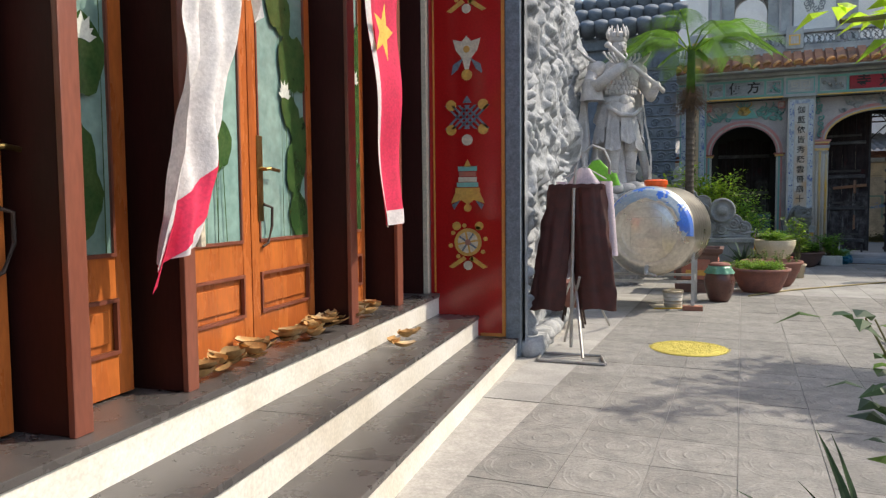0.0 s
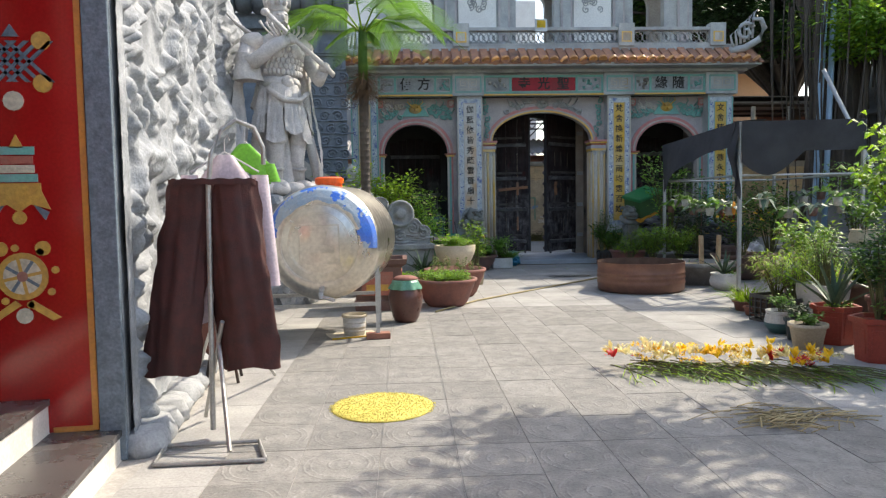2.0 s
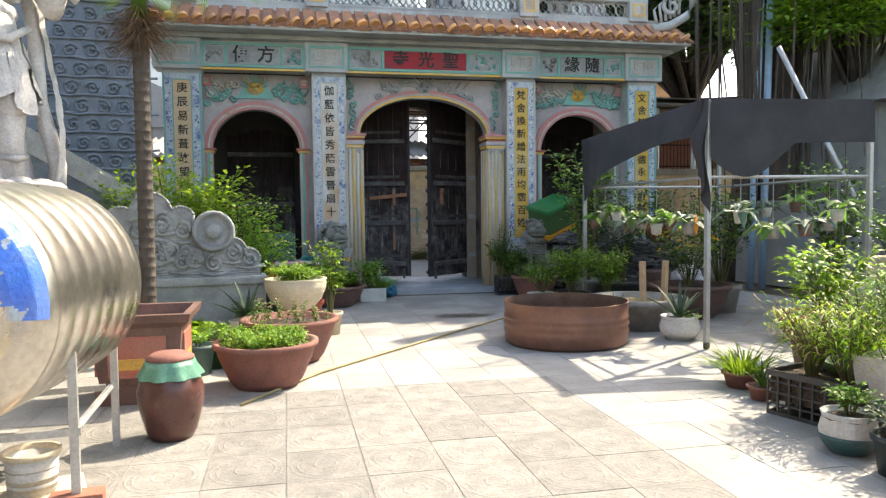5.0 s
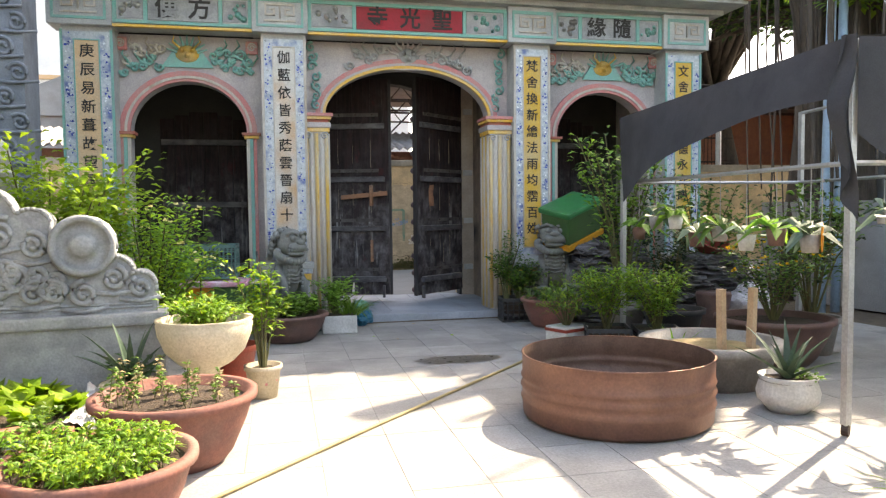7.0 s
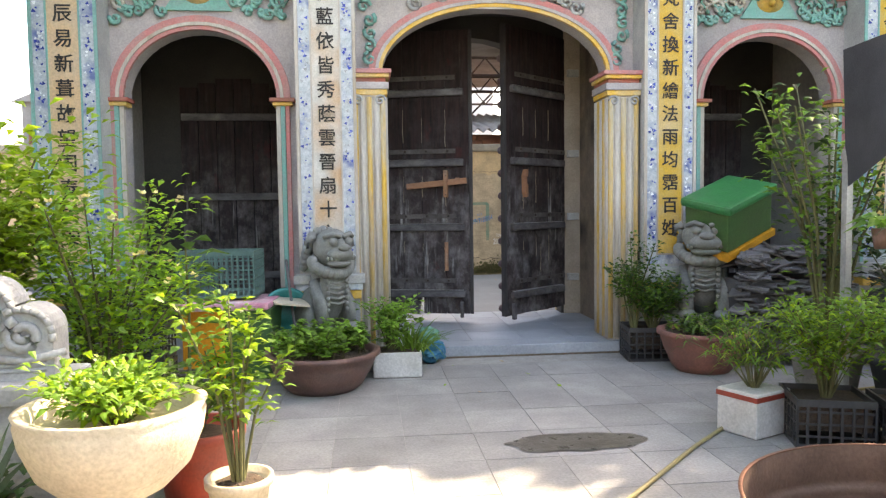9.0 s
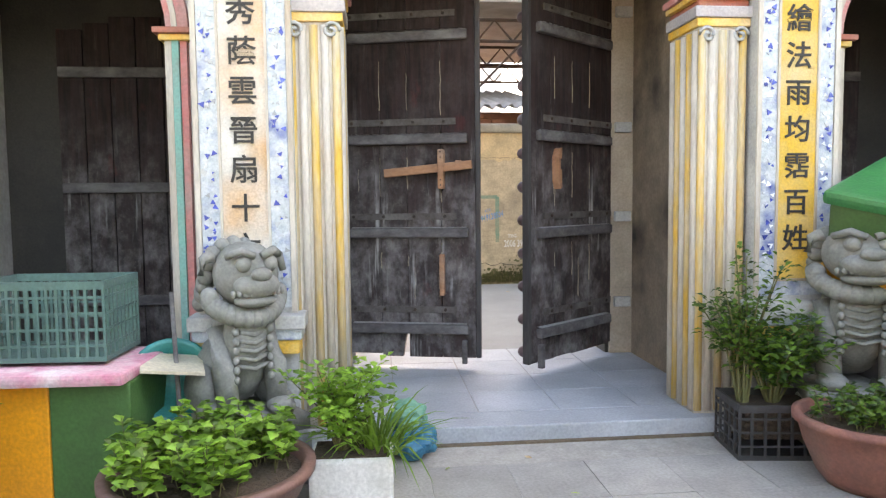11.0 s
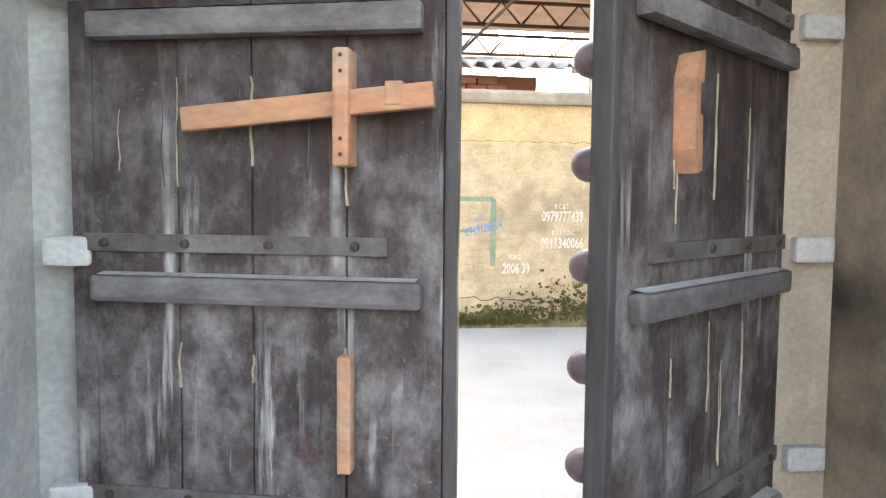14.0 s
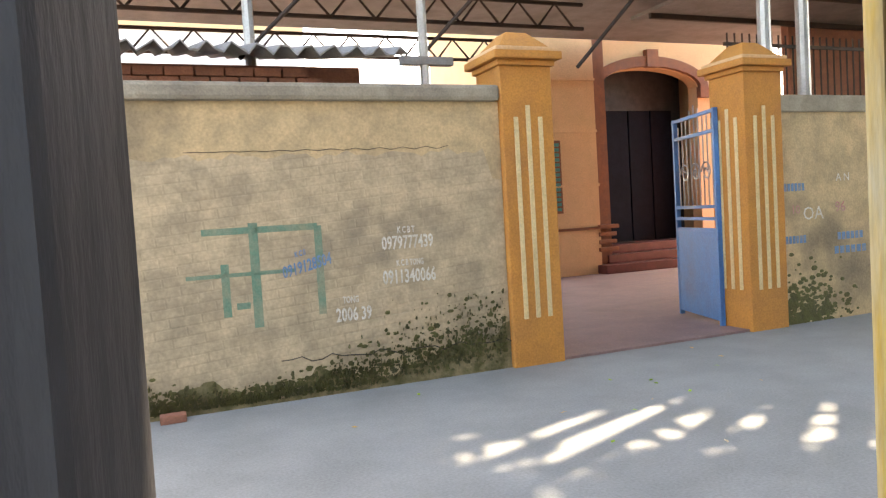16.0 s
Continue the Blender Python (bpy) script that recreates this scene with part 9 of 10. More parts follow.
for p, q, z in ((PA, PB, 1.68), (PA, PC, 1.68), (PC, PD, 1.68), (PB, PD, 1.68), (PA, PC, 2.41), (PC, PD, 2.41)):
    part("rail", tubed([(p[0], p[1], z), (q[0], q[1], z)], 0.018, 6), GALV, net)


def net_fn(s, u):
    x = PA[0] + (PC[0] - PA[0]) * u
    y = PA[1] + (PC[1] - PA[1]) * u
    bx, by = PB[0] + (PD[0] - PB[0]) * u, PB[1] + (PD[1] - PB[1]) * u
    u *= 0.22
    x, y = PA[0] + (PC[0] - PA[0]) * u, PA[1] + (PC[1] - PA[1]) * u
    bx, by = PB[0] + (PD[0] - PB[0]) * u, PB[1] + (PD[1] - PB[1]) * u
    X, Y = x + (bx - x) * s, y + (by - y) * s
    return (X, Y, 2.44 - 0.1 * s - 0.05 * math.sin(math.pi * s) * (1 - abs(2 * u - 1) * 0.3) + 0.02 * math.sin(7 * u + 9 * s))


bm = bmesh.new()
cloth(bm, 24, 24, net_fn)
# drop along the side from post a to post b
cloth(bm, 40, 10, lambda s, u: (PA[0] + (PB[0] - PA[0]) * s - 0.05 - 0.12 * u * math.sin(math.pi * s) - 0.04 * math.sin(11 * s) * u, PA[1] + (PB[1] - PA[1]) * s, 2.43 - 0.1 * s - (0.35 + 0.5 * s - 0.16 * math.sin(math.pi * s)) * u))
# drop along the front from post a to post c
cloth(bm, 40, 10, lambda s, u: (PA[0] + (PC[0] - PA[0]) * s, PA[1] + (PC[1] - PA[1]) * s - 0.04 - 0.03 * math.sin(9 * s) * u, 2.43 - (0.42 + 0.38 * max(0, math.sin(5.2 * s + 0.4)) * (1 - 0.6 * s)) * u))
part("net", bm, TARP, net, "charcoal mesh net sagging over the frame", smooth=True)
bm = bmesh.new()
cloth(bm, 20, 8, lambda s, u: (PA[0] - 0.06 - 0.12 * (1 - u) * (0.4 + 0.6 * math.sin(2.6 * s)) + 0.02 * math.sin(9 * s), PA[1] - 0.05 + 0.05 * math.sin(8 * u + 3 * s), 2.43 - (0.75 + 0.35 * u) * s))
part("loose_corner", bm, TARP, net, "loose folded corner of the net", smooth=True)

rnd = random.Random(77)
spots = [(PA, PB, k / 9.0) for k in range(1, 9)] + [(PA, PC, k / 5.0) for k in range(1, 5)] + [(PC, PD, k / 5.0) for k in range(1, 5)]
for k, (p, q, s) in enumerate(spots):
    x, y = p[0] + (q[0] - p[0]) * s, p[1] + (q[1] - p[1]) * s
    drop = rnd.uniform(0.22, 0.5)
    o = thing("hanging_orchid", "orchid with broad drooping leaves in a hanging pot", "orchid", pose(x, y, 1.68 - drop, 0, 0, rnd.uniform(0, 360)), "hanging orchids")
    bm = bmesh.new()
    lathe(bm, [(0.0, -0.12), (0.05, -0.12), (0.07, 0.0), (0.06, 0.0), (0.0, -0.02)], 16)
    part("pot", bm, (CEMENT_POT, BROWN_CLAY, WHITE_POT)[k % 3], o, smooth=True)
    part("wire", tubed([(0, 0, 0), (0, 0, drop)], 0.003, 4), GALV, o)
    lv = Leaves()
    for j in range(13):
        a = 0.7 * j + rnd.random()
        lv.leaf(Vector((0, 0, 0.0)), Vector((math.cos(a), math.sin(a), rnd.uniform(-0.2, 0.9))), rnd.uniform(0.18, 0.33), 0.085, rnd, 0.4)
    lv.done("leaves", LEAF_MID if k % 2 else LEAF_BLUE, o)
t = thing("orange_tag", "orange plastic disc hanging among orchids", "tag", pose(5.8, 11.8, 1.22))
bm = bmesh.new()
lathe(bm, [(0.0, 0.0), (0.07, 0.0), (0.07, 0.008), (0.0, 0.008)], 20, m=pose(0, 0, 0, 90, 0, 40), squash=1.4)
part("disc", bm, ORANGE_PLASTIC, t)
part("wire", tubed([(0, 0, 0.08), (0, 0, 0.46)], 0.003, 4), GALV, t)

# ---- potted garden along the courtyard ----
t = plant_pot("tuft of lime grass in a small terracotta dish", 5.0, 10.2, 0.15, 0.12, TERRACOTTA)
grass(t, (0, 0, 0.1), 0.14, 150, 0.42, 0.016, LEAF_LIME, 101, 0.8, 0.8)
t = plant_pot("small aloe in a terracotta dish", 4.88, 9.85, 0.11, 0.1, TERRACOTTA)
aloe(t, (0, 0, 0.08), 9, 0.24, 0.03, 5, LEAF_MID)
c = slatted_crate("plant_crate", "long black crate of yellow-green bamboo grass", pose(4.9, 9.32, 0, 0, 0, -80), 0.58, 0.4, 0.3, BLACK_PLASTIC)
part("soil", boxed(-0.27, 0.27, -0.18, 0.18, 0.1, 0.27), SOIL, c)
bush(c, (-0.1, 0, 0.25), 0.55, 0.42, 700, 0.13, 0.014, LEAF_LIME, 102, 20, droop=0.4, extra=STRAW)
bush(c, (0.15, 0, 0.25), 0.5, 0.36, 500, 0.12, 0.014, LEAF_LIME, 103, 16, droop=0.4, extra=LEAF_MID)
t = plant_pot("feathery grass in a dark green tub", 5.25, 9.35, 0.24, 0.34, DKGREEN)
bush(t, (0, 0, 0.3), 0.6, 0.32, 700, 0.1, 0.012, LEAF_CELERY, 104, 18, droop=0.35, extra=LEAF_LIME)
t = plant_pot("small herb in a white and green glazed pot", 4.5, 8.78, 0.155, 0.23, WHITE_POT, "belly")
bm = bmesh.new()
lathe(bm, [(0.097, 0.002), (0.15, 0.07), (0.157, 0.1), (0.157, 0.11), (0.15, 0.1)], 36, caps=False)
part("green_glaze", bm, mat("blue_green_glaze", (0.05, 0.12, 0.12), rough=0.35), t, smooth=True)
bush(t, (0, 0, 0.2), 0.17, 0.17, 260, 0.05, 0.025, LEAF_MID, 105, 10)
t = plant_pot("low herb in a dark plastic pot", 4.44, 8.42, 0.13, 0.21, mat("blue_black_plastic", (0.03, 0.045, 0.05), rough=0.45))
bush(t, (0, 0, 0.18), 0.18, 0.16, 240, 0.06, 0.03, LEAF_DARK, 106, 10)
t = plant_pot("creeping herb in a cream cement pot", 4.27, 8.05, 0.165, 0.23, CREAM_POT)
bush(t, (0, 0, 0.19), 0.1, 0.15, 120, 0.055, 0.045, LEAF_MID, 107, 9)
t = plant_pot("tall aloe in a brick-red hexagonal pot", 4.66, 8.2, 0.21, 0.36, RED_POT, "hex", 10)
aloe(t, (0, 0, 0.32), 12, 0.62, 0.065, 11, LEAF_BLUE, 1.1)
bush(t, (0, 0, 0.31), 0.06, 0.17, 110, 0.045, 0.03, LEAF_CELERY, 108, 8)
t = thing("potted_plant", "reed-like plant in a tall white square planter", "potted plant", pose(5.12, 8.98, 0, 0, 0, 14))
bm = bmesh.new()
lathe(bm, [(0.0, 0.0), (0.2, 0.0), (0.27, 0.46), (0.25, 0.46), (0.24, 0.42), (0.0, 0.42)], 4, m=pose(0, 0, 0, 0, 0, 45))
part("pot", bm, WHITE_POT, t)
grass(t, (0, 0, 0.42), 0.1, 40, 0.5, 0.012, STEM, 109, 0.15, 0.3)
bush(t, (0, 0, 0.42), 0.62, 0.26, 360, 0.11, 0.014, LEAF_CELERY, 110, 14, droop=0.4)
t = plant_pot("round-leaved shrub in a large brick-red hexagonal pot", 4.5, 7.47, 0.215, 0.37, RED_POT, "hex", 25)
bush(t, (0, 0, 0.33), 0.8, 0.34, 900, 0.055, 0.04, LEAF_DARK, 111, 12, lo=0.4, extra=LEAF_MID)
bush(t, (0.05, -0.08, 0.35), 0.12, 0.18, 90, 0.05, 0.035, LEAF_CELERY, 112, 8)
t = plant_pot("flowering shrub in a tall glazed brown jar", 4.72, 6.98, 0.22, 0.62, JAR_GLAZE, "belly")
bush(t, (0, 0, 0.55), 0.8, 0.42, 1100, 0.06, 0.03, LEAF_BLUE, 113, 14, lo=0.35, extra=LEAF_CELERY, flower=PETAL_CREAM)
t = plant_pot("hanging-leaved shrub in a black tub", 5.15, 7.75, 0.24, 0.4, BLACK_PLASTIC)
bush(t, (0, 0, 0.36), 1.0, 0.4, 800, 0.07, 0.04, LEAF_MID, 114, 12, extra=LEAF_DARK)
t = plant_pot("dark agave in a terracotta pot", 5.55, 8.55, 0.22, 0.36, TERRACOTTA)
aloe(t, (0, 0, 0.34), 15, 0.55, 0.055, 13, LEAF_BLUE, 0.9)
t = plant_pot("bright-leaved sapling in a brown pot", 5.75, 10.15, 0.26, 0.36, BROWN_CLAY)
bush(t, (0, 0, 0.32), 0.75, 0.4, 520, 0.12, 0.05, LEAF_LIME, 115, 10, extra=LEAF_MID)
t = plant_pot("spiky cordyline in a clay pot", 6.15, 9.7, 0.24, 0.36, BROWN_CLAY)
grass(t, (0, 0, 0.34), 0.06, 60, 0.75, 0.04, LEAF_DARK, 116, 0.5, 0.8)
t = plant_pot("dry-tipped grass in a cement pot", 5.6, 9.6, 0.2, 0.3, CEMENT_POT)
grass(t, (0, 0, 0.28), 0.12, 120, 0.6, 0.014, LEAF_LIME, 117, 0.5, 0.6)
t = plant_pot("leafy shrub in a cement pot", 6.1, 8.9, 0.26, 0.4, CEMENT_POT)
bush(t, (0, 0, 0.36), 0.85, 0.45, 800, 0.07, 0.04, LEAF_MID, 118, 12, extra=LEAF_DARK)
t = plant_pot("leafy shrub in a terracotta pot", 6.6, 8.2, 0.28, 0.42, TERRACOTTA)
bush(t, (0, 0, 0.36), 1.1, 0.5, 900, 0.07, 0.045, LEAF_DARK, 119, 12, extra=LEAF_MID)
bench = thing("plant_bench", "low cement bench carrying bonsai pots", "bench", pose(7.25, 10.35, 0, 0, 0, -12))
part("slab", boxed(-0.7, 0.7, -0.22, 0.22, 0.62, 0.7, bevel=0.01), STONE, bench)
for x in (-0.55, 0.55):
    part("support", boxed(x - 0.08, x + 0.08, -0.18, 0.18, 0.0, 0.62), CEMENT_POT, bench)
for k, x in enumerate((-0.45, 0.05, 0.5)):
    c_ = Vector((7.25, 10.35, 0.7)) + Vector((x * math.cos(radians(-12)), x * math.sin(radians(-12)), 0))
    t = thing("potted_plant", "small bonsai in a cream bowl on a bench", "potted plant", pose(*c_), "bench pots")
    pot(t, 0.19, 0.24, (CREAM_POT, CREAM_POT, TERRACOTTA)[k], "belly")
    bush(t, (0, 0, 0.2), 0.4, 0.26, 220, 0.09, 0.05, LEAF_MID, 120 + k, 7)
for k, (x, y, h_, sp) in enumerate(((6.45, 15.1, 2.3, 0.65), (7.6, 13.6, 1.7, 0.6), (8.5, 12.6, 1.9, 0.7), (7.9, 15.6, 1.8, 0.7))):
    t = plant_pot("tall leafy shrub in a cement tub by the shelter", x, y, 0.26, 0.36, CEMENT_POT, group="shelter shrubs")
    bush(t, (0, 0, 0.3), h_ - 0.3, sp, 900, 0.11, 0.05, LEAF_MID if k % 2 else LEAF_CELERY, 140 + k, 14, lo=0.3, extra=LEAF_DARK)
t = plant_pot("tall lime-leaved sapling in a brown clay pot", 5.5, 7.85, 0.22, 0.36, BROWN_CLAY)
bush(t, (0, 0, 0.3), 1.85, 0.8, 1700, 0.13, 0.065, LEAF_LIME, 151, 18, lo=0.6, extra=LEAF_CELERY, droop=0.55)
# foreground shrub and agave beside the start of the walk
t = plant_pot("glossy-leaved shrub in a clay pot", 0.9, 2.5, 0.22, 0.36, TERRACOTTA)
bush(t, (0, 0, 0.3), 0.85, 0.46, 130, 0.13, 0.07, LEAF_DARK, 131, 12, lo=0.3, extra=LEAF_MID)
t = plant_pot("pointed agave in a clay pot", 0.62, 2.25, 0.16, 0.26, TERRACOTTA)
aloe(t, (0, 0, 0.24), 11, 0.52, 0.045, 21, LEAF_DARK, 1.1)
t = plant_pot("tall leaning sapling with bright leaves in a clay pot", 1.0, 1.95, 0.2, 0.34, TERRACOTTA)
part("stem", tubed([(0, 0, 0.3), (0.02, 0.02, 1.0), (-0.12, -0.02, 1.5), (-0.42, -0.14, 1.78), (-0.62, -0.2, 1.76)], 0.014, 7, 0.4), STEM, t)
rnd = random.Random(133)
lv = Leaves()
for k in range(70):
    q = rnd.random()
    p = Vector((-0.12 - 0.5 * q, -0.02 - 0.18 * q, 1.52 + 0.26 * q ** 0.6)) + rdir(rnd, 0.2) * 0.09 * rnd.random()
    lv.leaf(p, rdir(rnd, 0.0), rnd.uniform(0.06, 0.11), 0.04, rnd, 0.35)
lv.done("leaves", LEAF_LIME, t)

# ---- things lying on the paving ----
t = thing("grain_heap", "thin round spread of yellow grain drying on paving", "grain", pose(0.32, 6.98, 0))
bm = bmesh.new()
lathe(bm, [(0.345, 0.0), (0.335, 0.006), (0.3, 0.016), (0.15, 0.022), (0.0, 0.024)], 60)
for v in bm.verts:
    a = math.atan2(v.co.y, v.co.x)
    v.co.x *= 1 + 0.035 * math.sin(3 * a) + 0.015 * noise.noise(v.co * 20)
    v.co.z += 0.003 * noise.noise(v.co * 40) if v.co.z > 0.001 else 0
part("spread", bm, GRAIN, t, smooth=True)
rnd = random.Random(9)
V, Fc = [], []
for k in range(2600):
    a, q = rnd.uniform(0, 6.283), 0.36 * math.sqrt(rnd.random())
    c = Vector((q * math.cos(a), q * math.sin(a), 0.008 + 0.02 * max(0, 1 - (q / 0.34) ** 4)))
    i = len(V)
    r_ = rnd.uniform(0.003, 0.006)
    V += [tuple(c + Vector(o) * r_) for o in ((1, 0, 0), (0, 1, 0), (-1, 0, 0), (0, -1, 0), (0, 0, 0.9))]
    Fc += [(i, i + 1, i + 4), (i + 1, i + 2, i + 4), (i + 2, i + 3, i + 4), (i + 3, i, i + 4)]
me = bpy.data.meshes.new("kernels")
me.from_pydata(V, [], Fc)
me.materials.append(GRAIN)
o = new("kernels", me)
o.parent = t
tagged(o, kind="stuff")


def bouquet(x, y, turn, seed, petals, shape):
    rnd = random.Random(seed)
    t = thing("cut_flowers", "bunch of cut %s laid on the paving" % shape, "flowers", pose(x, y, 0, 0, 0, turn), "cut flowers")
    lv, ex = Leaves(), Leaves()
    fl = [Leaves() for _ in petals]
    bm = bmesh.new()
    for k in range(20):
        L = rnd.uniform(0.22, 0.58)
        a = rnd.gauss(0, 0.5)
        d = Vector((math.sin(a), -math.cos(a), 0))
        b = Vector((rnd.gauss(0, 0.1), rnd.gauss(0.05, 0.05), 0.02 + 0.05 * rnd.random()))
        e = b + d * L
        e.z = 0.008 + 0.02 * rnd.random()
        tube(bm, [b, (b + e) / 2 + Vector((0, 0, 0.015)), e], 0.0045, 4)
        for j in range(6):
            p = b + (e - b) * rnd.uniform(0.0, 0.95)
            lv.blade(p, Vector((d.x + rnd.gauss(0, 0.6), d.y + rnd.gauss(0, 0.4), rnd.uniform(0.1, 0.55))), rnd.uniform(0.06, 0.14), 0.01 + 0.006 * rnd.random(), rnd, 0.8, 3)
        c = b + Vector((rnd.gauss(0, 0.05), rnd.uniform(-0.06, 0.16), rnd.uniform(0.03, 0.12)))
        f = fl[k % len(petals)]
        if shape.startswith("lil") or k % 3 == 0:
            ax = Vector((rnd.gauss(0, 0.4), rnd.uniform(-0.1, 0.8), rnd.uniform(0.2, 1))).normalized()
            for j in range(6):
                f.leaf(c, (ax + rdir(rnd, 0) * 0.75), 0.1, 0.036, rnd, 0.1)
        else:
            for j in range(26):
                f.leaf(c + rdir(rnd, 0.1) * 0.03, rdir(rnd, 0.35), 0.035, 0.014, rnd, 0)
    part("stalks", bm, STEM, t)
    lv.done("leaves", LEAF_LIME if seed % 2 else LEAF_CELERY, t)
    for f, m in zip(fl, petals):
        f.done("petals", m, t)


bouquet(2.48, 7.6, 34, 1, (PETAL_CREAM, PETAL_YELLOW, PETAL_CREAM, PETAL_CREAM, PETAL_RED), "gladioli with red tips")
bouquet(2.78, 7.52, 20, 2, (PETAL_CREAM, PETAL_CREAM, PETAL_YELLOW), "lilies with cream petals")
bouquet(3.02, 7.42, 14, 3, (PETAL_YELLOW,), "yellow chrysanthemums")
bouquet(3.29, 7.36, 26, 4, (PETAL_YELLOW, PETAL_YELLOW, PETAL_CREAM), "yellow chrysanthemums and lilies")
bouquet(3.55, 7.22, 38, 5, (PETAL_CREAM, PETAL_YELLOW, PETAL_CREAM, PETAL_CREAM, PETAL_RED), "lilies and red blooms")
bouquet(3.78, 7.08, 50, 6, (PETAL_YELLOW, PETAL_CREAM, PETAL_RED), "yellow and red gerberas")
t = thing("straw_heap", "scattered dry brown stalks on the paving", "straw", pose(2.78, 6.15, 0))
V, Fc = [], []
rnd = random.Random(14)
bm = bmesh.new()
for k in range(120):
    a = rnd.gauss(0.1, 0.8)
    c = Vector((rnd.gauss(0, 0.2), rnd.gauss(0, 0.12), 0.006 + 0.02 * rnd.random()))
    d = Vector((math.cos(a), math.sin(a) * 0.7, rnd.uniform(-0.02, 0.05))) * rnd.uniform(0.06, 0.17)
    p, q = c - d, c + d
    p.z, q.z = max(p.z, 0.004), max(q.z, 0.004)
    tube(bm, [p, c + Vector((0, 0, 0.008)), q], rnd.uniform(0.002, 0.005), 4)
o = part("stalks", bm, STRAW, t)
tagged(o, kind="stuff")
t = thing("garden_hose", "dusty yellow garden hose across the courtyard", "hose", pose(0, 0, 0))
part("tube", tubed([(1.3, 11.0, 0.012), (2.0, 11.84, 0.012), (2.9, 12.62, 0.012), (3.73, 13.32, 0.012), (4.88, 14.28, 0.012), (5.28, 14.58, 0.012), (6.6, 15.1, 0.012), (7.6, 15.2, 0.012)], 0.012, 8), HOSE, t, smooth=True)
t = thing("mud_patch", "dark damp mud patch on the paving", "mud", pose(4.3, 14.55, 0.006, 0, 0, -6), kind="structure")
bm = bmesh.new()
pts = [bm.verts.new(((0.42 + 0.09 * noise.noise(Vector((2 * math.cos(a), 2 * math.sin(a), 1)))) * math.cos(a), (0.16 + 0.07 * noise.noise(Vector((2 * math.cos(a), 2 * math.sin(a), 5)))) * math.sin(a), 0.0)) for a in [6.283 * k / 40 for k in range(40)]]
bm.faces.new(pts)
part("film", bm, WET, t)
rnd = random.Random(55)
for k in range(26):
    x, y, z = (rnd.uniform(3.2, 5.2), rnd.uniform(14.6, 18.6), 0.003) if k < 10 else (rnd.uniform(6.0, 10.5), rnd.uniform(20.8, 23.4), 0.104)
    if y > 17.0 and z < 0.05:
        z = 0.104
    t = tagged(new("fallen_leaf"), "small yellow fallen leaf on the ground", "leaf", "fallen leaves")
    t.matrix_world = pose(x, y, z, 0, 0, rnd.uniform(0, 360))
    lv = Leaves()
    lv.leaf(Vector((0, 0, 0.002)), Vector((1, 0, 0.15)), 0.05, 0.028, rnd, 0.05)
    lv.done("blade", LEAF_LIME if k % 2 else DRY, t)


# ---- trees ----
def tree(label, x, y, h, crown_c, crown_r, n, L, W, material, seed, trunk_r=0.15, limbs=9, extra=None, lean=(0, 0)):
    rnd = random.Random(seed)
    t = thing("tree", label, "tree", pose(x, y, 0))
    bm = bmesh.new()
    top = Vector((lean[0], lean[1], h * 0.55))
    tube(bm, [(0, 0, 0), (lean[0] * 0.3, lean[1] * 0.3, h * 0.25), top], trunk_r, 10, 0.6)
    lv, ex = Leaves(), Leaves()
    cc, cr = Vector(crown_c), Vector(crown_r)
    clumps = []
    for k in range(limbs):
        d = rdir(rnd, 0.25)
        e = cc + Vector((d.x * cr.x, d.y * cr.y, d.z * cr.z)) * rnd.uniform(0.55, 0.95)
        m_ = top + (e - top) * 0.5 + Vector((0, 0, 0.1 * h))
        tube(bm, [top - Vector((0, 0, 0.1 * h * rnd.random())), m_, e], trunk_r * 0.42, 7, 0.25)
        for j in range(6):
            s = rnd.uniform(0.55, 1.05)
            p = top * (1 - s) ** 2 + m_ * 2 * s * (1 - s) + e * s * s
            q = p + rdir(rnd, 0.0) * rnd.uniform(0.2, 0.55) * min(cr)
            tube(bm, [p, (p + q) / 2 + Vector((0, 0, 0.05)), q], trunk_r * 0.1, 5, 0.3)
            clumps.append(q)
    part("trunk", bm, BARK, t, smooth=True)
    per = n // len(clumps)
    for q in clumps:
        rr = rnd.uniform(0.22, 0.42) * min(cr)
        for j in range(per):
            d = rdir(rnd, 0.1)
            p = q + d * rr * rnd.random() ** 0.6
            k = rnd.uniform(0.7, 1.2)
            (ex if extra and rnd.random() < 0.4 else lv).leaf(p, d, L * k, W * k, rnd, 0.3)
    o = lv.done("crown", material, t)
    tagged(o, kind="stuff")
    if extra:
        tagged(ex.done("crown_bright_leaves", extra, t), kind="stuff")
    return t


tree("leafy courtyard tree with bright lit foliage", 6.2, 7.3, 4.6, (-0.7, -0.1, 3.9), (1.6, 1.5, 1.0), 7000, 0.13, 0.06, LEAF_MID, 201, 0.09, 16, LEAF_LIME)
tree("slender leafy tree over the potted garden", 10.0, 9.2, 4.6, (0.2, 0.0, 3.2), (1.7, 1.6, 1.5), 5000, 0.13, 0.06, LEAF_MID, 202, 0.1, 12, LEAF_LIME)
tree("tall leafy tree beyond the courtyard", 12.2, 15.6, 6.2, (0.0, 0.0, 4.2), (2.1, 1.9, 1.7), 15000, 0.16, 0.075, LEAF_CELERY, 203, 0.13, 14, LEAF_LIME)
tree("dense dark tree behind old houses", 18.5, 16.5, 8, (0, 0, 4.6), (3.2, 3.4, 2.4), 12000, 0.22, 0.1, LEAF_DARK, 204, 0.3, 14, LEAF_MID)
tree("dense dark tree beyond the boundary wall", 17.5, 15.0, 9, (0, 0, 5.2), (3.2, 3.2, 3.4), 10000, 0.22, 0.1, LEAF_MID, 207, 0.3, 14, LEAF_DARK)
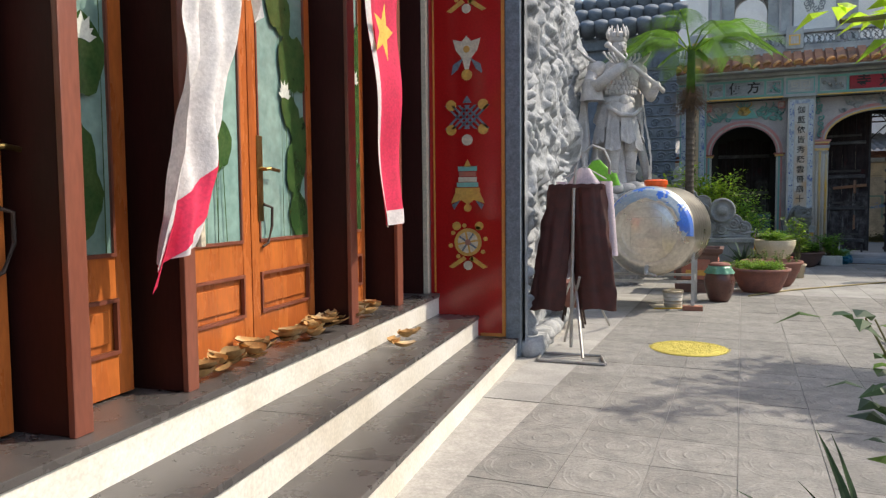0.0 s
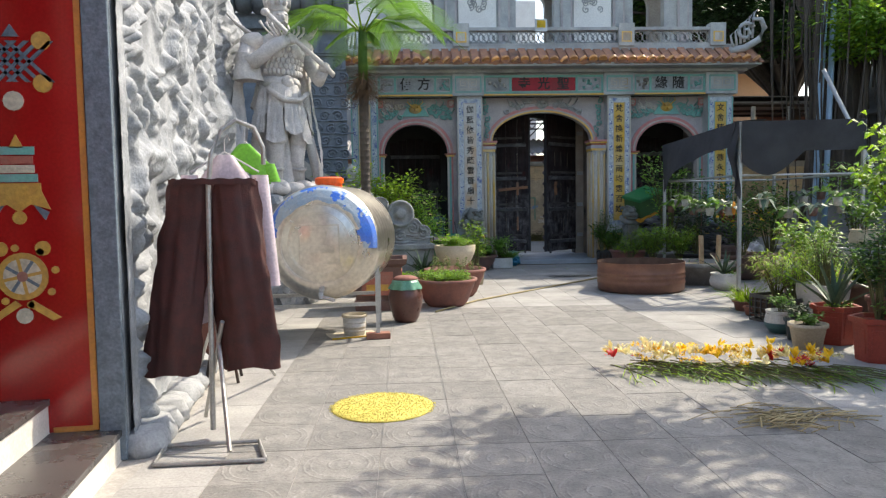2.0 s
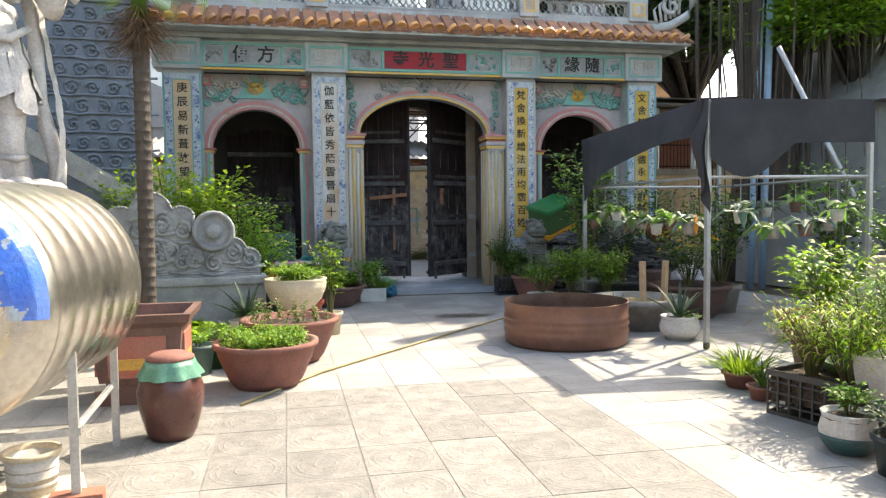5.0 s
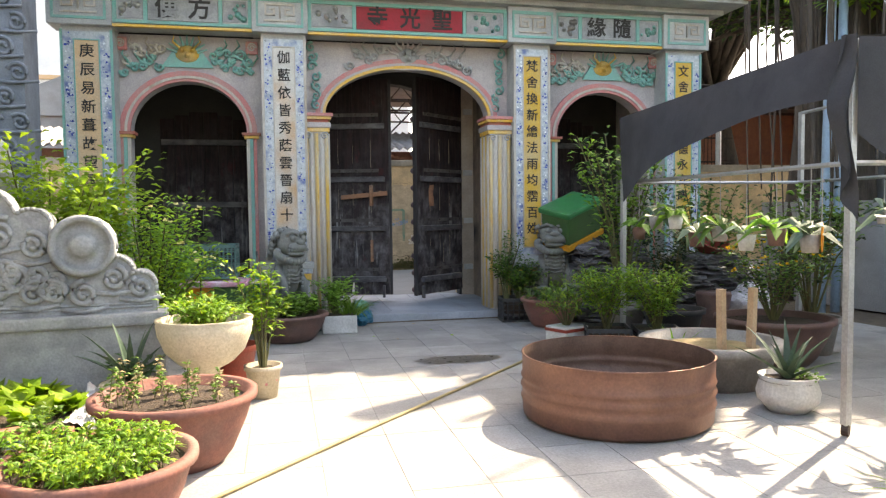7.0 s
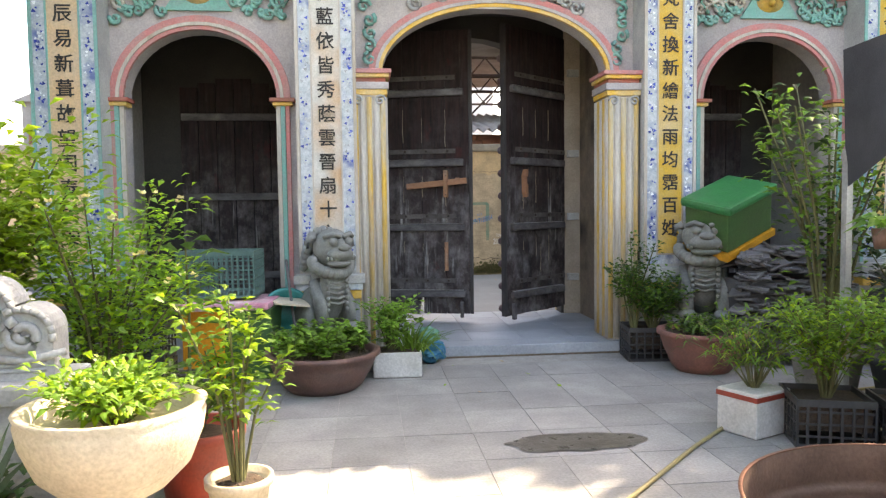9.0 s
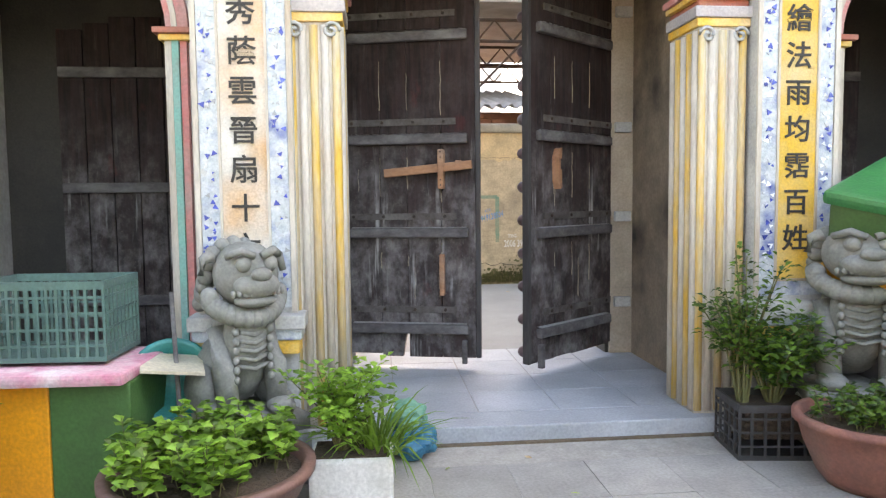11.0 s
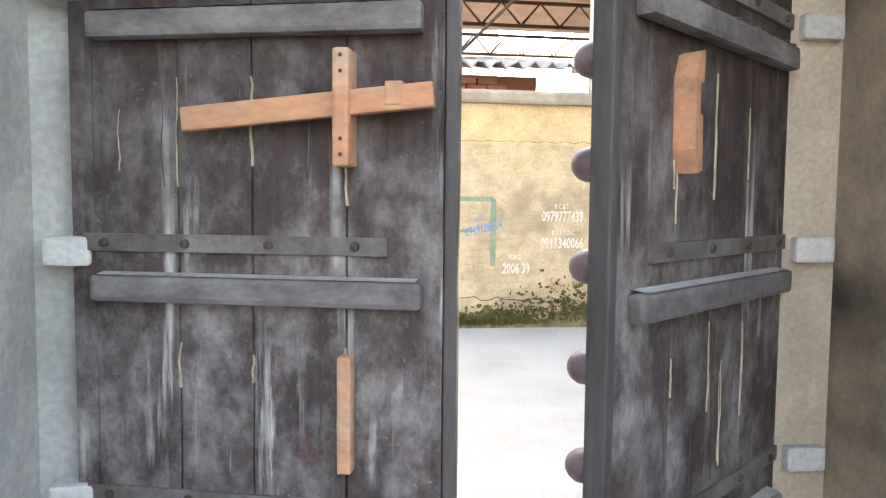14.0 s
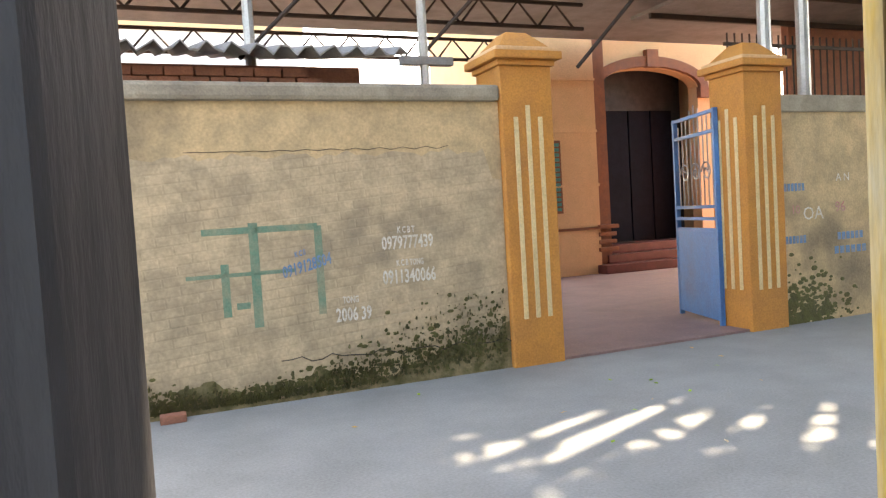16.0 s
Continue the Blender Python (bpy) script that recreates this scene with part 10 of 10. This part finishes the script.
tree("leafy tree beyond the boundary wall", 14.5, 9.5, 8, (0, 0, 5.0), (2.8, 2.8, 3.0), 9000, 0.2, 0.09, LEAF_MID, 208, 0.25, 13, LEAF_LIME)
tree("shade tree rising behind the street houses", 16.7, 24.9, 9.5, (-3.6, -0.9, 6.7), (6.2, 4.3, 1.6), 36000, 0.24, 0.12, LEAF_DARK, 205, 0.3, 40, LEAF_MID, (-1.0, 0.0))

tree("dense dark tree behind the gate and banyan", 17.3, 21.2, 9, (-0.6, 0.2, 5.0), (3.6, 3.2, 3.6), 13000, 0.24, 0.12, LEAF_DARK, 211, 0.3, 18, LEAF_MID)
# banyan with hanging roots
bn = thing("banyan_tree", "dark banyan trunk with curtains of hanging roots", "tree", pose(11.2, 16.7, 0))
rnd = random.Random(31)
bm = bmesh.new()
for k in range(9):
    a = rnd.uniform(0, 6.283)
    tube(bm, [(0.5 * math.cos(a), 0.5 * math.sin(a), 0), (0.32 * math.cos(a + 0.3), 0.32 * math.sin(a + 0.3), 2.5), (0.4 * math.cos(a + 0.8), 0.4 * math.sin(a + 0.8), 5), (1.4 * math.cos(a + 0.9), 1.4 * math.sin(a + 0.9), 8)], 0.3, 9, 0.55)
part("trunk", bm, BARK, bn, smooth=True)
bm = bmesh.new()
for k in range(85):
    x, y = max(rnd.gauss(0.1, 0.95), -1.35), rnd.gauss(-0.5, 0.6)
    zt, zb = rnd.uniform(5.5, 8.0), rnd.uniform(0.0, 3.8)
    tube(bm, [(x, y, zt), (x + rnd.uniform(-0.1, 0.1), y, (zt + zb) / 2), (x + rnd.uniform(-0.25, 0.25), y, zb)], rnd.uniform(0.012, 0.045), 5, 0.5)
tagged(part("hanging_roots", bm, BARK, bn), kind="stuff")
lv = Leaves()
for k in range(22000):
    d = rdir(rnd, 0.1)
    c = Vector((1.7 + d.x * 4.0, 2.5 + d.y * 2.9, 6.4 + d.z * 3.0))
    c = Vector((1.7, 2.5, 6.2)) + (c - Vector((1.7, 2.5, 6.2))) * rnd.uniform(0.45, 1.0)
    if noise.noise(c * 0.55) < -0.12:
        continue
    lv.leaf(c, rdir(rnd, 0), rnd.uniform(0.14, 0.24), 0.1, rnd, 0.3)
tagged(lv.done("crown", LEAF_DARK, bn), kind="stuff")
for k, (x0, x1) in enumerate(((9.95, 10.3), (10.2, 10.5))):
    t = thing("plastic_pipe", "pale blue plastic pipe leaning upright behind the net", "pipe", pose(0, 0, 0), "blue pipes")
    part("pipe", tubed([(x0 - 0.02, 15.68, -0.02), (x1, 15.9, 5.6)], 0.06, 10), PIPE_BLUE, t, smooth=True)
t = thing("bamboo_pole", "long grey pole propped at a slant in the garden", "pole", pose(0, 0, 0))
part("pole", tubed([(9.8, 12.6, 0.0), (8.7, 13.8, 3.6)], 0.035, 8), GALV, t, smooth=True)

# areca palm
pl = thing("palm_tree", "slender areca palm with drooping fan fronds", "palm", pose(0.57, 12.97, 0))
bm = bmesh.new()
pr = [(0.105, 0.0)]
for k in range(34):
    z = 0.09 * (k + 1)
    pr += [(0.07, z - 0.02), (0.078, z - 0.008), (0.07, z)]
pr += [(0.068, 3.2), (0.05, 3.25)]
lathe(bm, pr, 16)
part("trunk", bm, BARK, pl, "ringed grey trunk", smooth=True)
part("crownshaft", tubed([(0, 0, 3.18), (0.0, 0, 3.5), (0.01, 0, 3.95)], 0.075, 12, 0.8), LEAF_MID, pl, "smooth green crownshaft", smooth=True)
rnd = random.Random(41)
lv = Leaves()
for k in range(900):
    a = rnd.uniform(0, 6.283)
    lv.blade(Vector((0.05 * math.cos(a), 0.05 * math.sin(a), rnd.uniform(2.95, 3.3))), Vector((math.cos(a), math.sin(a), rnd.uniform(-0.9, 0.5))), rnd.uniform(0.12, 0.34), 0.007, rnd, 0.9, 2)
tagged(lv.done("fibre_skirt", FIBRE, pl, "shaggy brown fibre skirt"), kind="stuff")
for k in range(9):
    a = 2 * math.pi * k / 9 + 0.25
    d = Vector((math.cos(a), math.sin(a), 0))
    el = (0.9, 0.45, 0.15)[k % 3]
    st_ = [Vector((0, 0, 3.85)), Vector((0, 0, 4.0)) + d * 0.35 + Vector((0, 0, 0.3 * el)), Vector((0, 0, 4.05)) + d * 0.75 + Vector((0, 0, 0.45 * el - 0.05)), Vector((0, 0, 3.95)) + d * 1.15 + Vector((0, 0, 0.4 * el - 0.25))]
    fr_ = part("frond", tubed(st_, 0.016, 6, 0.3), LEAF_LIME, pl)
    lv = Leaves()
    side = d.cross(Vector((0, 0, 1)))
    for j in range(30):
        s = 0.28 + 0.72 * j / 29
        i_ = min(int(s * 3), 2)
        f = s * 3 - i_
        p = st_[i_] * (1 - f) + st_[i_ + 1] * f
        for q in (-1, 1):
            lv.blade(p, d * 0.75 + side * q * 0.75 + Vector((0, 0, 0.25 - 0.3 * s)), 0.5 * (1 - 0.45 * abs(s - 0.55)), 0.03, rnd, 0.9, 3)
    lv.done("leaflets", LEAF_MID, fr_)
t = thing("old_house_roof", "white gabled house roof far behind the gate", "house", pose(3.2, 46, 0))
part("wall", boxed(-3, 3, 0, 6, 0, 9), WHITE_WALL, t)
bm = bmesh.new()
plate(bm, [(-3.3, 9), (0, 12), (3.3, 9)], -0.3, 6)
part("roof", bm, FIBRO, t)

# ---- courtyard paving, tile by tile ----
court = thing("courtyard_paving", "worn grey courtyard tiles, some embossed with rings", "paving", pose(0, 0, 0, 0, 0, -6.2), kind="structure")
TW, TD = 0.422, 0.475


def tile_mesh(embossed, w=TW, d=TD):
    bm = bmesh.new()
    g = 0.0022
    box(bm, g, w - g, g, d - g, -0.012, 0.0)
    if embossed:
        for r_, z_ in ((0.19, 0.0018), (0.155, 0.0018), (0.06, 0.0024)):
            n = 16
            for i in range(n):
                a, b = 6.283 * i / n, 6.283 * (i + 1) / n
                q = []
                for rr, zz in ((r_ - 0.012, -0.0005), (r_, z_), (r_ + 0.012, -0.0005)):
                    q.append([(w / 2 + rr * math.cos(t_) * 1.0, d / 2 + rr * math.sin(t_) * 1.12, zz) for t_ in (a, b)])
                for (p0, p1), (p2, p3) in zip(q, q[1:]):
                    bm.faces.new([bm.verts.new(p) for p in (p0, p1, p3, p2)])
    me = bpy.data.meshes.new("tile")
    bm.to_mesh(me)
    bm.free()
    me.materials.append(PAVE_EMB if embossed else PAVE)
    return me


T_E, T_P = tile_mesh(True), tile_mesh(False)
rest = {True: [[], []], False: [[], []]}
inv = court.matrix_world.inverted()
bpy.context.view_layer.update()
RM = pose(0, 0, 0, 0, 0, -6.2)
rnd = random.Random(2)
count = 0
near, far = [], []
for i in range(-8, 26):
    for j in range(-14, 42):
        p = RM @ Vector(((i + 0.5) * TW, (j + 0.5) * TD, 0))
        if p.x < -0.95 - 0.0 or p.x > 9.4 or p.y < -5.6 or (GATE.inverted() @ p).y > -0.25:
            continue
        emb = p.y < 11.2 and -1.3 < i * TW < 2.2
        key = (0 if (-1 < p.x < 5.2 and 2.0 < p.y < 16.8) else 1, abs(p.x - 1.5) + 0.25 * abs(p.y - 8))
        near.append((key, i, j, emb))
near.sort()
for k, (key, i, j, emb) in enumerate(near):
    dz = rnd.uniform(-0.0025, 0.0)
    if k < 300:
        shared("tile", T_E if emb else T_P, court, Matrix.Translation((i * TW, j * TD, dz)))
    else:
        me = T_E if emb else T_P
        vs_, fs_ = rest[emb]
        o_ = len(vs_)
        vs_ += [(v.co.x + i * TW, v.co.y + j * TD, v.co.z + dz) for v in me.vertices]
        fs_ += [tuple(a + o_ for a in f.vertices) for f in me.polygons]
for emb, (vs_, fs_) in rest.items():
    if vs_:
        me = bpy.data.meshes.new("outer_tiles")
        me.from_pydata(vs_, [], fs_)
        me.materials.append(PAVE_EMB if emb else PAVE)
        o = new("outer_tiles", me)
        o.parent = court
        tagged(o, kind="stuff")
